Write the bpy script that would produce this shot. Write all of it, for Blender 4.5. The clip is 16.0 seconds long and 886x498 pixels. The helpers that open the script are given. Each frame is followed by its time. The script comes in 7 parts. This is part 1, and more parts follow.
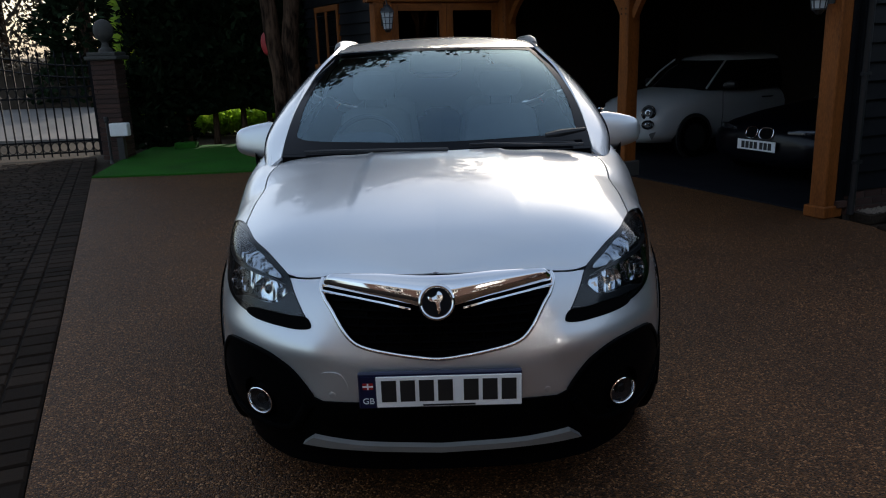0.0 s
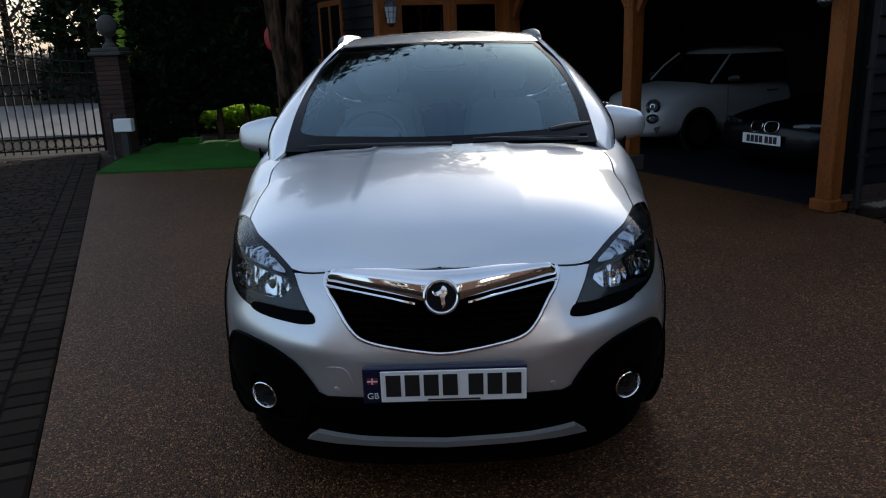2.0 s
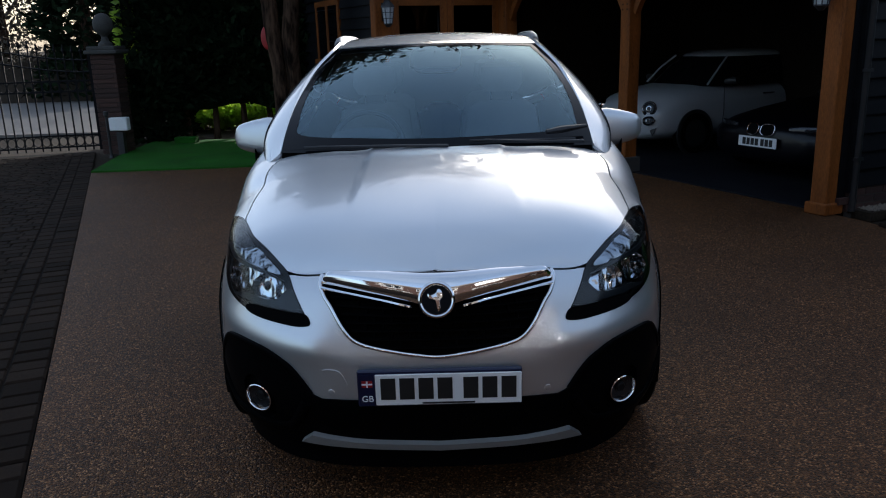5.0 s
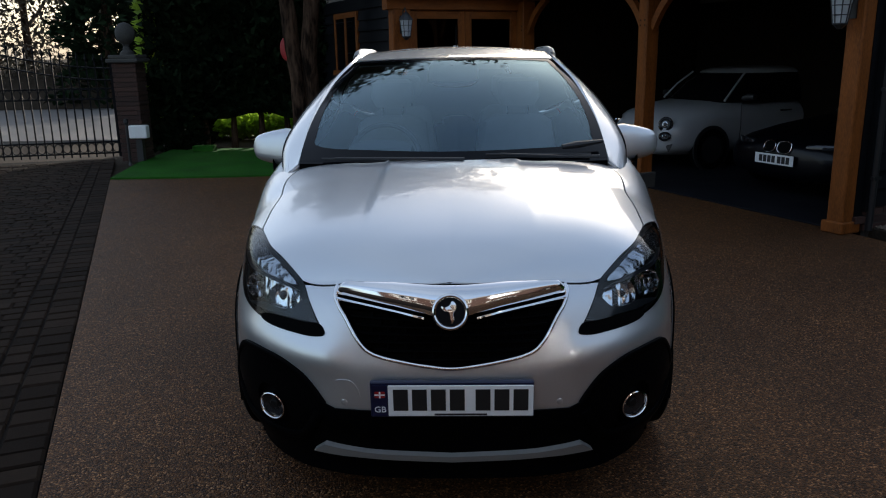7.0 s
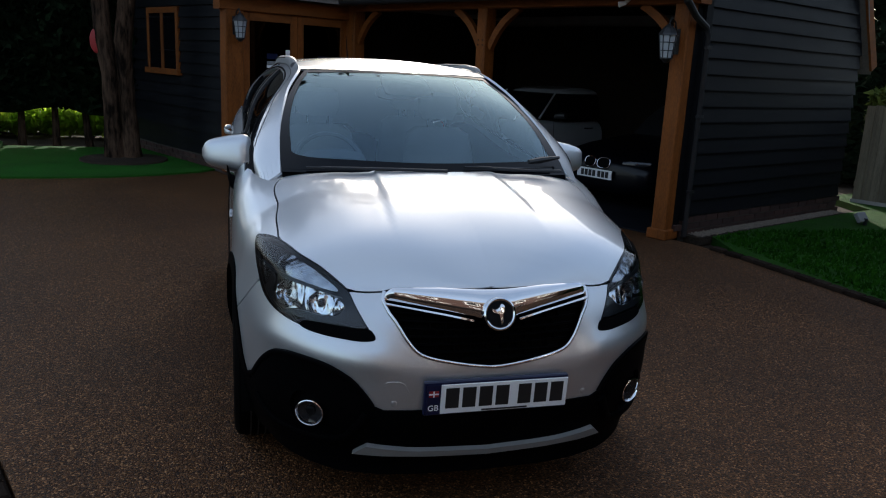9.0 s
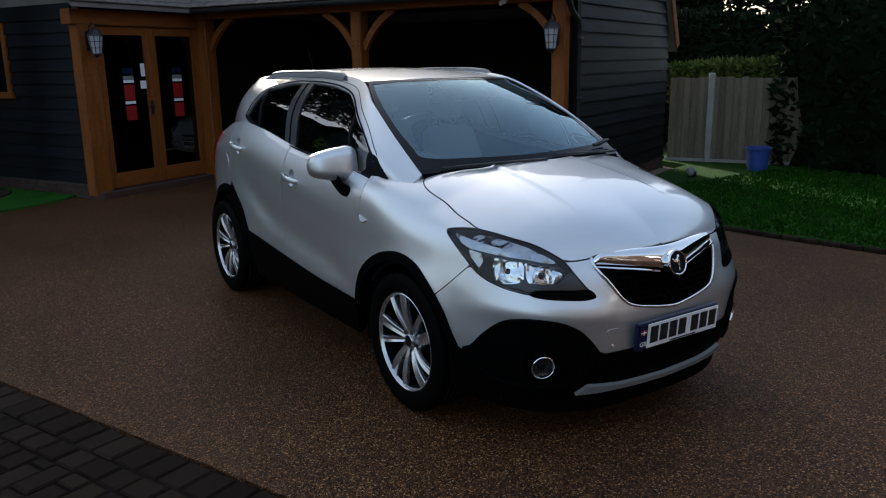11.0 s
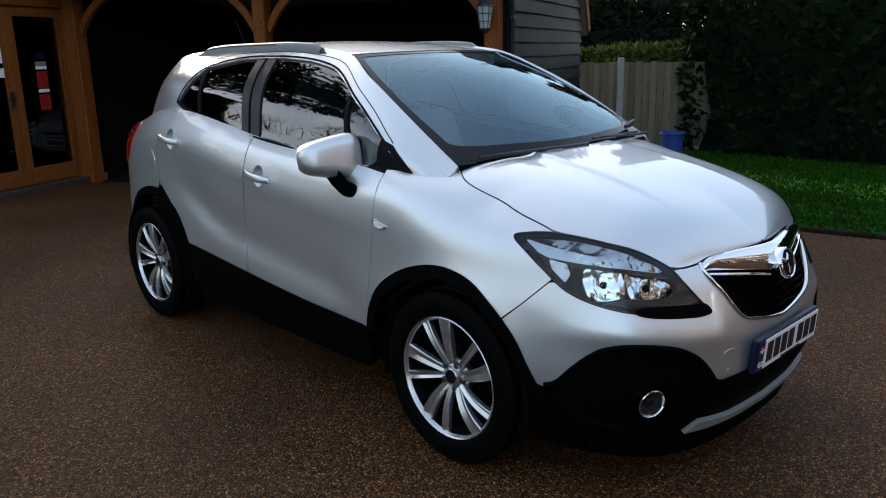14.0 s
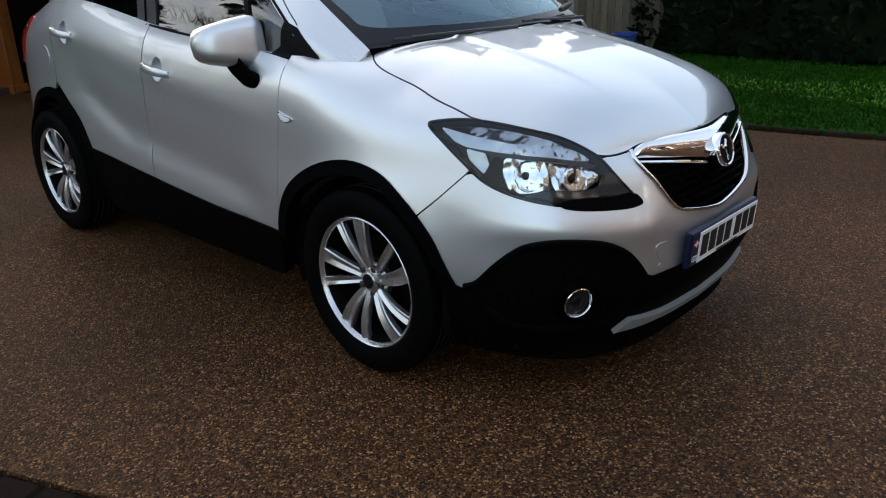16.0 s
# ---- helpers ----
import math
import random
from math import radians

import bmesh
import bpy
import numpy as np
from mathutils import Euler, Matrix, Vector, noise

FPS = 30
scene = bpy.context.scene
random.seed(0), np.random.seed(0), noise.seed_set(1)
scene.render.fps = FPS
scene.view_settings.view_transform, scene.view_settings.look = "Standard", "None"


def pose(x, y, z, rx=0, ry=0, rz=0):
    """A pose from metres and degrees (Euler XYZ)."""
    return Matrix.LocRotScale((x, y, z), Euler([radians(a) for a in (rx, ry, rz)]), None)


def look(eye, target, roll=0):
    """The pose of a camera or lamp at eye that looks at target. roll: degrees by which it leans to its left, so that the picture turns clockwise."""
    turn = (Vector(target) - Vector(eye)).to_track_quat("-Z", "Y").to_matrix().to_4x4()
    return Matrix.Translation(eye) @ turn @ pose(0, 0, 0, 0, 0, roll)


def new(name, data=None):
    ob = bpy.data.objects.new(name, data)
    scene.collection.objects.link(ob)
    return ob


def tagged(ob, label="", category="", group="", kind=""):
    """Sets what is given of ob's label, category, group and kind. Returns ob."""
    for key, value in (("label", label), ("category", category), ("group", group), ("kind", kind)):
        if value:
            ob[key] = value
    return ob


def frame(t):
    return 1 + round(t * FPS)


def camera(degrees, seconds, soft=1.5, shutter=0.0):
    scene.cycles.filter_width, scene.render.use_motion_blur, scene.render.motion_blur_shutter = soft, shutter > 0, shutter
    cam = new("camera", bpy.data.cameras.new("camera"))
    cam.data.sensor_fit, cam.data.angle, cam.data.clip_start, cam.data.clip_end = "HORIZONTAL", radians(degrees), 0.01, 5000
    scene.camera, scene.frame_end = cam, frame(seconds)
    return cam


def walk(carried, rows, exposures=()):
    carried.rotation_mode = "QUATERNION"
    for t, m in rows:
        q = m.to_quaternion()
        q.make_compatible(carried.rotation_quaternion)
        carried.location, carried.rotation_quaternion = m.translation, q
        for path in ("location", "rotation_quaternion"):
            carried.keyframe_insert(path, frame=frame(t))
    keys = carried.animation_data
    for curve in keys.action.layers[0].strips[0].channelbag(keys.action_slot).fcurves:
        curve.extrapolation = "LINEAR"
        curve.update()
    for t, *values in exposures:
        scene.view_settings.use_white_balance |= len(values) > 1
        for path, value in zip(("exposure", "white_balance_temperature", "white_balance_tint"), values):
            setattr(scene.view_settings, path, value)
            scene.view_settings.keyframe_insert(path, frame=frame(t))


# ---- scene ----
# camera: one lens, a slow hand-held arc round the front of the car
cam = camera(59.5, 16.0, 1.1)
PATH = [
    (0, (0.048, -2.312, 1.583), (0.029, -0.378, 1.076), -1.82),
    (0.5, (0.054, -2.312, 1.577), (0.029, -0.377, 1.072), -1.93),
    (1, (0.053, -2.306, 1.577), (0.027, -0.374, 1.063), -2.18),
    (1.5, (0.047, -2.306, 1.570), (0.021, -0.373, 1.057), -2.22),
    (2, (0.047, -2.303, 1.578), (0.017, -0.372, 1.059), -2.03),
    (2.5, (0.061, -2.311, 1.567), (0.021, -0.377, 1.058), -2.31),
    (3, (0.049, -2.299, 1.577), (0.014, -0.368, 1.057), -2.24),
    (5.5, (0.048, -2.294, 1.591), (0.044, -0.362, 1.073), -1.18),
    (6, (0.052, -2.288, 1.601), (0.085, -0.353, 1.099), -0.72),
    (6.5, (0.042, -2.293, 1.599), (-0.017, -0.355, 1.109), -1.64),
    (7, (0.045, -2.315, 1.594), (-0.009, -0.377, 1.105), -0.91),
    (7.5, (0.018, -2.355, 1.610), (0.010, -0.407, 1.155), -1.14),
    (8, (-0.148, -2.491, 1.645), (-0.056, -0.552, 1.161), 1.60),
    (8.5, (-0.538, -2.534, 1.658), (-0.212, -0.623, 1.165), 1.95),
    (9, (-0.903, -2.376, 1.628), (-0.367, -0.506, 1.163), 2.91),
    (9.5, (-1.334, -2.310, 1.611), (-0.688, -0.458, 1.219), 3.00),
    (9.7, (-1.517, -2.285, 1.662), (-0.831, -0.465, 1.196), 2.94),
    (11.8, (-2.985, -1.766, 1.672), (-1.747, -0.272, 1.187), -1.09),
    (12, (-2.879, -1.486, 1.617), (-1.626, -0.010, 1.113), -0.54),
    (12.5, (-2.681, -0.977, 1.563), (-1.333, 0.420, 1.081), -1.20),
    (13, (-2.668, -0.903, 1.552), (-1.304, 0.477, 1.071), -1.51),
    (13.5, (-2.775, -1.030, 1.557), (-1.422, 0.360, 1.070), -1.31),
    (14, (-2.796, -1.060, 1.565), (-1.447, 0.332, 1.072), -1.09),
    (14.5, (-2.795, -1.048, 1.561), (-1.446, 0.343, 1.066), -0.95),
    (15, (-2.789, -1.040, 1.557), (-1.441, 0.350, 1.056), -1.11),
    (15.5, (-2.778, -1.000, 1.495), (-1.397, 0.331, 0.927), -0.88),
    (16, (-2.536, -1.022, 1.428), (-1.166, 0.254, 0.724), -1.49),
]
walk(cam, [(t, look(eye, target, roll)) for t, eye, target, roll in PATH], exposures=[(0, 1.03, 6200, 10), (1.5, 1.03, 6050, 10), (2.5, 1.0, 5880, 10), (5.5, 1.0, 5780, 10), (6, 1.03, 5920, 10), (7, 1.08, 6200, 10), (8, 1.06, 6280, 10), (9, 1.1, 6080, 10), (9.5, 1.1, 6100, 10), (12, 1.32, 6200, 10), (12.5, 1.38, 6220, 10), (13, 1.53, 6250, 10), (14, 1.68, 6400, 10), (15, 1.71, 6500, 10), (15.5, 1.62, 6500, 10), (16, 1.79, 6850, 10)])

# low winter sun behind the garage, bright sky all round
SUN_EL, SUN_AZ = 17.0, 14.0      # degrees; azimuth from +y towards +x
world = bpy.data.worlds.new("sky")
scene.world = world
world.use_nodes = True
wn, wl = world.node_tree.nodes, world.node_tree.links
sky = wn.new("ShaderNodeTexSky")
sky.sky_type, sky.sun_disc = "NISHITA", False
sky.sun_elevation, sky.sun_rotation = radians(SUN_EL), radians(SUN_AZ)
sky.air_density, sky.dust_density, sky.ozone_density = 1.0, 3.0, 1.0
# thin broken cloud over the whole sky
veil, cloud, span, coord = (wn.new("ShaderNode" + k) for k in ("Mix", "TexNoise", "MapRange", "TexCoord"))
veil.data_type = "RGBA"
cloud.inputs["Scale"].default_value, cloud.inputs["Detail"].default_value = 2.2, 6.0
span.inputs[1].default_value, span.inputs[2].default_value, span.inputs[3].default_value, span.inputs[4].default_value = 0.35, 0.65, 0.15, 0.55
wl.new(coord.outputs["Generated"], cloud.inputs["Vector"])
wl.new(cloud.outputs[0], span.inputs[0])
wl.new(span.outputs[0], veil.inputs[0])
wl.new(sky.outputs[0], veil.inputs[6])
veil.inputs[7].default_value = (2.2, 2.45, 2.75, 1)
wl.new(veil.outputs[2], wn["Background"].inputs[0])
wn["Background"].inputs[1].default_value = 0.15
sun = new("sun", bpy.data.lights.new("sun", "SUN"))
sun.data.energy, sun.data.angle, sun.data.color = 3.0, radians(0.6), (1.0, 0.93, 0.82)
sd = Vector((math.sin(radians(SUN_AZ)) * math.cos(radians(SUN_EL)), math.cos(radians(SUN_AZ)) * math.cos(radians(SUN_EL)), math.sin(radians(SUN_EL))))
sun.matrix_world = look(tuple(sd * 60), (0, 0, 0))
# ---- materials ----
def mat(name, col, rough=0.6, metal=0.0, var=0.25, scale=3.0, fine=60.0, bump=0.15, dist=0.004, stretch=(1, 1, 1), rand=0.0, coat=0.0, spec=0.5, col2=None, grain=0.5, emit=0.0, rvar=0.15, sharp=0.18):
    m = bpy.data.materials.new(name)
    m.use_nodes = True
    n, l = m.node_tree.nodes, m.node_tree.links
    p = n["Principled BSDF"]
    tc, mp = n.new("ShaderNodeTexCoord"), n.new("ShaderNodeMapping")
    mp.inputs["Scale"].default_value = stretch
    l.new(tc.outputs["Object"], mp.inputs[0])
    big, small = n.new("ShaderNodeTexNoise"), n.new("ShaderNodeTexNoise")
    for t, s, d in ((big, scale, 4), (small, fine, 3)):
        t.inputs["Scale"].default_value, t.inputs["Detail"].default_value = s, d
        l.new(mp.outputs[0], t.inputs["Vector"])
    mix = n.new("ShaderNodeMath")
    mix.operation = "MULTIPLY_ADD"
    l.new(small.outputs[0], mix.inputs[0])
    mix.inputs[1].default_value = grain
    sc = n.new("ShaderNodeMath")
    sc.operation = "MULTIPLY"
    l.new(big.outputs[0], sc.inputs[0])
    sc.inputs[1].default_value = 1 - grain
    l.new(sc.outputs[0], mix.inputs[2])
    ramp = n.new("ShaderNodeMapRange")
    ramp.inputs[1].default_value, ramp.inputs[2].default_value = 0.5 - sharp, 0.5 + sharp
    l.new(mix.outputs[0], ramp.inputs[0])
    cm = n.new("ShaderNodeMix")
    cm.data_type = "RGBA"
    a = [c * (1 - var) for c in col]
    b = [min(1, c * (1 + var)) for c in (col2 or col)]
    cm.inputs[6].default_value, cm.inputs[7].default_value = (*a, 1), (*b, 1)
    l.new(ramp.outputs[0], cm.inputs[0])
    out = cm.outputs[2]
    if rand:
        oi, hv, mr = n.new("ShaderNodeObjectInfo"), n.new("ShaderNodeHueSaturation"), n.new("ShaderNodeMapRange")
        mr.inputs[3].default_value, mr.inputs[4].default_value = 1 - rand, 1 + rand
        l.new(oi.outputs["Random"], mr.inputs[0])
        l.new(mr.outputs[0], hv.inputs["Value"])
        l.new(out, hv.inputs["Color"])
        out = hv.outputs[0]
    l.new(out, p.inputs["Base Color"])
    rr = n.new("ShaderNodeMapRange")
    rr.inputs[3].default_value, rr.inputs[4].default_value = max(0.02, rough * (1 - rvar)), min(1, rough * (1 + rvar))
    l.new(big.outputs[0], rr.inputs[0])
    l.new(rr.outputs[0], p.inputs["Roughness"])
    p.inputs["Metallic"].default_value = metal
    p.inputs["Specular IOR Level"].default_value = spec
    p.inputs["Coat Weight"].default_value = coat
    p.inputs["Coat Roughness"].default_value = 0.03
    if bump:
        bp = n.new("ShaderNodeBump")
        bp.inputs["Strength"].default_value, bp.inputs["Distance"].default_value = bump, dist
        l.new(small.outputs[0], bp.inputs["Height"])
        l.new(bp.outputs[0], p.inputs["Normal"])
    if emit:
        p.inputs["Emission Color"].default_value, p.inputs["Emission Strength"].default_value = (*col, 1), emit
    return m


def glass(name, tint=(0.9, 0.95, 0.95), rough=0.0, ior=1.45, sheen=(1.0, 1.0, 1.0)):
    m = bpy.data.materials.new(name)
    m.use_nodes = True
    n, l = m.node_tree.nodes, m.node_tree.links
    n.remove(n["Principled BSDF"])
    tr, gl, fr, mx = n.new("ShaderNodeBsdfTransparent"), n.new("ShaderNodeBsdfGlossy"), n.new("ShaderNodeFresnel"), n.new("ShaderNodeMixShader")
    tr.inputs[0].default_value, gl.inputs[1].default_value = (*tint, 1), rough
    gl.inputs[0].default_value = (*sheen, 1)
    fr.inputs[0].default_value = ior
    l.new(fr.outputs[0], mx.inputs[0])
    l.new(tr.outputs[0], mx.inputs[1])
    l.new(gl.outputs[0], mx.inputs[2])
    l.new(mx.outputs[0], n["Material Output"].inputs[0])
    return m


def resin(name):
    """Resin-bound gravel: small stones of several browns, each a cell with its own tone."""
    m = bpy.data.materials.new(name)
    m.use_nodes = True
    n, l = m.node_tree.nodes, m.node_tree.links
    p = n["Principled BSDF"]
    tc, vo, ns, sp, ra, mx, mr, bp = (n.new("ShaderNode" + k) for k in ("TexCoord", "TexVoronoi", "TexNoise", "SeparateColor", "ValToRGB", "Mix", "MapRange", "Bump"))
    vo.inputs["Scale"].default_value, ns.inputs["Scale"].default_value, ns.inputs["Detail"].default_value = 145.0, 0.8, 6.0
    for t in (vo, ns):
        l.new(tc.outputs["Object"], t.inputs["Vector"])
    l.new(vo.outputs["Color"], sp.inputs[0])
    l.new(sp.outputs[0], ra.inputs[0])
    e = ra.color_ramp.elements
    e[0].position, e[0].color = 0.0, (0.010, 0.0045, 0.0018, 1)
    e[1].position, e[1].color = 1.0, (0.36, 0.185, 0.080, 1)
    for pos, c in ((0.35, (0.037, 0.0132, 0.0033, 1)), (0.65, (0.080, 0.0322, 0.0092, 1)), (0.88, (0.135, 0.059, 0.0188, 1))):
        k = e.new(pos)
        k.color = c
    mr.inputs[1].default_value, mr.inputs[2].default_value, mr.inputs[3].default_value, mr.inputs[4].default_value = 0.3, 0.7, 0.72, 1.25
    l.new(ns.outputs[0], mr.inputs[0])
    mx.data_type, mx.blend_type = "RGBA", "MULTIPLY"
    mx.inputs[0].default_value = 1.0
    l.new(ra.outputs[0], mx.inputs[6])
    l.new(mr.outputs[0], mx.inputs[7])
    l.new(mx.outputs[2], p.inputs["Base Color"])
    p.inputs["Roughness"].default_value, p.inputs["Specular IOR Level"].default_value = 0.55, 0.20
    bp.inputs["Strength"].default_value, bp.inputs["Distance"].default_value, bp.invert = 1.0, 0.006, True
    l.new(vo.outputs["Distance"], bp.inputs["Height"])
    l.new(bp.outputs[0], p.inputs["Normal"])
    return m


M_RESIN = resin("resin_bound_gravel")
M_PAVER = mat("paving_block", (0.020, 0.0135, 0.0095), 0.9, spec=0.06, var=0.3, scale=5, fine=90, bump=0.4, rand=0.35)
M_JOINT = mat("joint_sand", (0.011, 0.009, 0.0075), 0.95, spec=0.05, fine=150, bump=0.4)
M_TURF = mat("artificial_turf", (0.021, 0.098, 0.010), 0.9, spec=0.1, var=0.35, scale=2, fine=220, bump=0.8, dist=0.01)
M_LAWN = mat("lawn", (0.017, 0.062, 0.005), 0.9, spec=0.1, var=0.4, scale=3, fine=180, bump=0.9, dist=0.015)
M_SOIL = mat("soil", (0.035, 0.026, 0.018), 0.95, spec=0.1, var=0.4, scale=2, fine=40, bump=0.6, dist=0.02)
M_ROAD = mat("road_asphalt", (0.12, 0.108, 0.095), 0.85, var=0.15, scale=1, fine=120, bump=0.3)
M_OAK = mat("oiled_oak", (0.18, 0.055, 0.0095), 0.6, spec=0.2, var=0.5, scale=2.5, fine=30, bump=0.25, stretch=(6, 6, 0.8), grain=0.6)
M_OAKH = mat("oiled_oak_beam", (0.185, 0.057, 0.010), 0.6, spec=0.2, var=0.45, scale=2.5, fine=30, bump=0.25, stretch=(2, 2, 7), grain=0.6)
M_BOARD = mat("black_weatherboard", (0.0045, 0.0049, 0.0062), 0.5, spec=0.13, var=0.4, scale=2, fine=25, bump=0.35, stretch=(1.2, 1.2, 12), rand=0.25)
M_TILE = mat("roof_tile", (0.12, 0.105, 0.092), 0.75, spec=0.25, var=0.3, scale=3, fine=50, bump=0.3, rand=0.25)
M_BRICK = mat("red_brick", (0.040, 0.0165, 0.0105), 0.85, var=0.35, scale=6, fine=70, bump=0.5, rand=0.3)
M_MORTAR = mat("mortar", (0.045, 0.038, 0.032), 0.95, fine=120, bump=0.4)
# inside boarding near black: the garage's gloom is put into its colour
M_DARKIN = mat("shaded_garage_boarding", (0.010, 0.007, 0.005), 0.9, spec=0.05, var=0.3, fine=30)
M_CONC = mat("concrete", (0.30, 0.29, 0.27), 0.9, var=0.2, scale=4, fine=60, bump=0.3)
# floor colour lowered likewise to hold the shade under the roof
M_SLAB = mat("shaded_garage_floor", (0.0085, 0.009, 0.012), 0.65, spec=0.10, var=0.25, scale=2, fine=60, bump=0.1)
M_IRON = mat("wrought_iron", (0.006, 0.006, 0.007), 0.6, spec=0.1, var=0.2, fine=80, bump=0.2)
M_STONE = mat("cast_stone", (0.045, 0.043, 0.038), 0.9, var=0.3, scale=6, fine=60, bump=0.4)
M_BARK = mat("bark", (0.018, 0.012, 0.009), 0.95, spec=0.05, var=0.6, col2=(0.050, 0.030, 0.019), sharp=0.1, scale=4, fine=22, bump=1.0, dist=0.03, stretch=(1, 1, 0.25))
M_FENCE = mat("weathered_fence", (0.145, 0.125, 0.088), 0.9, spec=0.15, var=0.35, scale=2, fine=25, bump=0.4, stretch=(8, 8, 0.6), rand=0.25)
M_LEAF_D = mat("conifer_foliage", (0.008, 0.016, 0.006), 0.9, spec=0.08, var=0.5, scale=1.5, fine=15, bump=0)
# bright lime carries sunlight in the leaf colour, against the dark hedge
M_LEAF_L = mat("sunlit_lime_foliage", (0.19, 0.29, 0.03), 0.7, var=0.4, scale=1.5, fine=15, bump=0)
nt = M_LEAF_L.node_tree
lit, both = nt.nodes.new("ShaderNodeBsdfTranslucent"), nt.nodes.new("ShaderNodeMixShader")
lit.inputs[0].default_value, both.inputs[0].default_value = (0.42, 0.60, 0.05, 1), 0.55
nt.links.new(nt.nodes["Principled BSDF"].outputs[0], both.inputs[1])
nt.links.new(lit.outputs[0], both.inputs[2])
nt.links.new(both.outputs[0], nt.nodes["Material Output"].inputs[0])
M_LEAF_M = mat("hedge_foliage", (0.075, 0.105, 0.022), 0.8, spec=0.15, var=0.5, scale=1.5, fine=15, bump=0)
M_TWIG = mat("twig", (0.09, 0.07, 0.055), 0.9, bump=0)
M_WHITE = mat("white_paint", (0.78, 0.78, 0.76), 0.5, var=0.05, bump=0.05)
M_PGLASS = glass("window_glass", (0.35, 0.37, 0.36))
M_BLUE = mat("blue_plastic", (0.03, 0.07, 0.30), 0.45, var=0.15, bump=0)
M_RED = mat("red_plastic", (0.28, 0.008, 0.008), 0.5, var=0.1, bump=0)
M_BLACK = mat("black_metal", (0.015, 0.015, 0.016), 0.45, var=0.2, bump=0.05)
# ---- helpers for things ----
def finish(bm, name, material, smooth=False, sharp=35):
    me = bpy.data.meshes.new(name)
    bmesh.ops.recalc_face_normals(bm, faces=bm.faces)
    if smooth:
        for f in bm.faces:
            f.smooth = True
        lim = radians(sharp)
        for ed in bm.edges:
            if len(ed.link_faces) == 2 and ed.calc_face_angle(0) > lim:
                ed.smooth = False
    bm.to_mesh(me)
    bm.free()
    for m in (material if isinstance(material, (list, tuple)) else [material]):
        me.materials.append(m)
    return me


def part(name, bm, material, parent=None, label="", smooth=False, sharp=35):
    ob = new(name, finish(bm, name, material, smooth, sharp))
    if parent:
        ob.parent = parent
    if label:
        ob["label"] = label
    return ob


def thing(name, label, category, kind="", group="", at=None):
    ob = new(name)
    if at is not None:
        ob.matrix_world = at if isinstance(at, Matrix) else Matrix.Translation(at)
    return tagged(ob, label, category, group, kind)


def box(bm, x0, x1, y0, y1, z0, z1, m=None, bevel=0.0):
    vs = [bm.verts.new((x, y, z)) for z in (z0, z1) for x, y in ((x0, y0), (x1, y0), (x1, y1), (x0, y1))]
    fs = [bm.faces.new([vs[i] for i in q]) for q in ((3, 2, 1, 0), (4, 5, 6, 7), (0, 1, 5, 4), (1, 2, 6, 5), (2, 3, 7, 6), (3, 0, 4, 7))]
    if bevel:
        es = list({e for f in fs for e in f.edges})
        r = bmesh.ops.bevel(bm, geom=es, offset=bevel, segments=1, affect="EDGES", profile=0.5)
        vs = list({v for f in r["faces"] for v in f.verts} | {v for v in vs if v.is_valid})
    if m is not None:
        bmesh.ops.transform(bm, matrix=m, verts=vs)
    return vs


def boxes(*rows, m=None, bevel=0.0):
    bm = bmesh.new()
    for r in rows:
        box(bm, *r, m=m, bevel=bevel)
    return bm


def prism(bm, pts, z0, z1, m=None):
    """An upright prism over a plan outline."""
    a = [bm.verts.new((x, y, z0)) for x, y in pts]
    b = [bm.verts.new((x, y, z1)) for x, y in pts]
    bm.faces.new(a[::-1])
    bm.faces.new(b)
    k = len(pts)
    for i in range(k):
        bm.faces.new((a[i], a[(i + 1) % k], b[(i + 1) % k], b[i]))
    if m is not None:
        bmesh.ops.transform(bm, matrix=m, verts=a + b)
    return a + b


def tube(bm, pts, r, k=8, cap=True):
    """A round bar along a line of points; r is one radius or one for each point."""
    pts = [Vector(p) for p in pts]
    rs = r if isinstance(r, (list, tuple)) else [r] * len(pts)
    rings = []
    side = None
    for i, p in enumerate(pts):
        d = (pts[min(i + 1, len(pts) - 1)] - pts[max(i - 1, 0)]).normalized()
        if side is None:
            side = d.orthogonal().normalized()
        side = (side - d * side.dot(d)).normalized()
        up = d.cross(side)
        rings.append([bm.verts.new(p + rs[i] * (math.cos(a) * side + math.sin(a) * up)) for a in (2 * math.pi * j / k for j in range(k))])
    for a, b in zip(rings, rings[1:]):
        for j in range(k):
            bm.faces.new((a[j], a[(j + 1) % k], b[(j + 1) % k], b[j]))
    if cap:
        bm.faces.new(rings[0][::-1])
        bm.faces.new(rings[-1])


def lathe(bm, prof, k=24, m=None):
    """A turned shape: (radius, height) from bottom to top."""
    rings = [[bm.verts.new((r * math.cos(2 * math.pi * j / k), r * math.sin(2 * math.pi * j / k), z)) for j in range(k)] for r, z in prof]
    for a, b in zip(rings, rings[1:]):
        for j in range(k):
            bm.faces.new((a[j], a[(j + 1) % k], b[(j + 1) % k], b[j]))
    bm.faces.new(rings[0][::-1])
    bm.faces.new(rings[-1])
    if m is not None:
        bmesh.ops.transform(bm, matrix=m, verts=[v for r in rings for v in r])


# ---- plan ----
# the garage: origin at the foot of its near corner post; local x runs back along the gable wall, local y along the open front
ANG = 26.7
GAR = pose(3.36, 4.42, 0, 0, 0, ANG) @ Matrix.Diagonal((0.968, 0.90, 0.945, 1))
GAB = GAR @ Matrix.Rotation(radians(-3.6), 4, "Z")      # the gable wall
BAY = pose(3.48, 4.45, 0, 0, 0, 26.0)      # where the cars stand, square to the front


def gar(x, y, z=0.0):
    return GAR @ Vector((x, y, z))


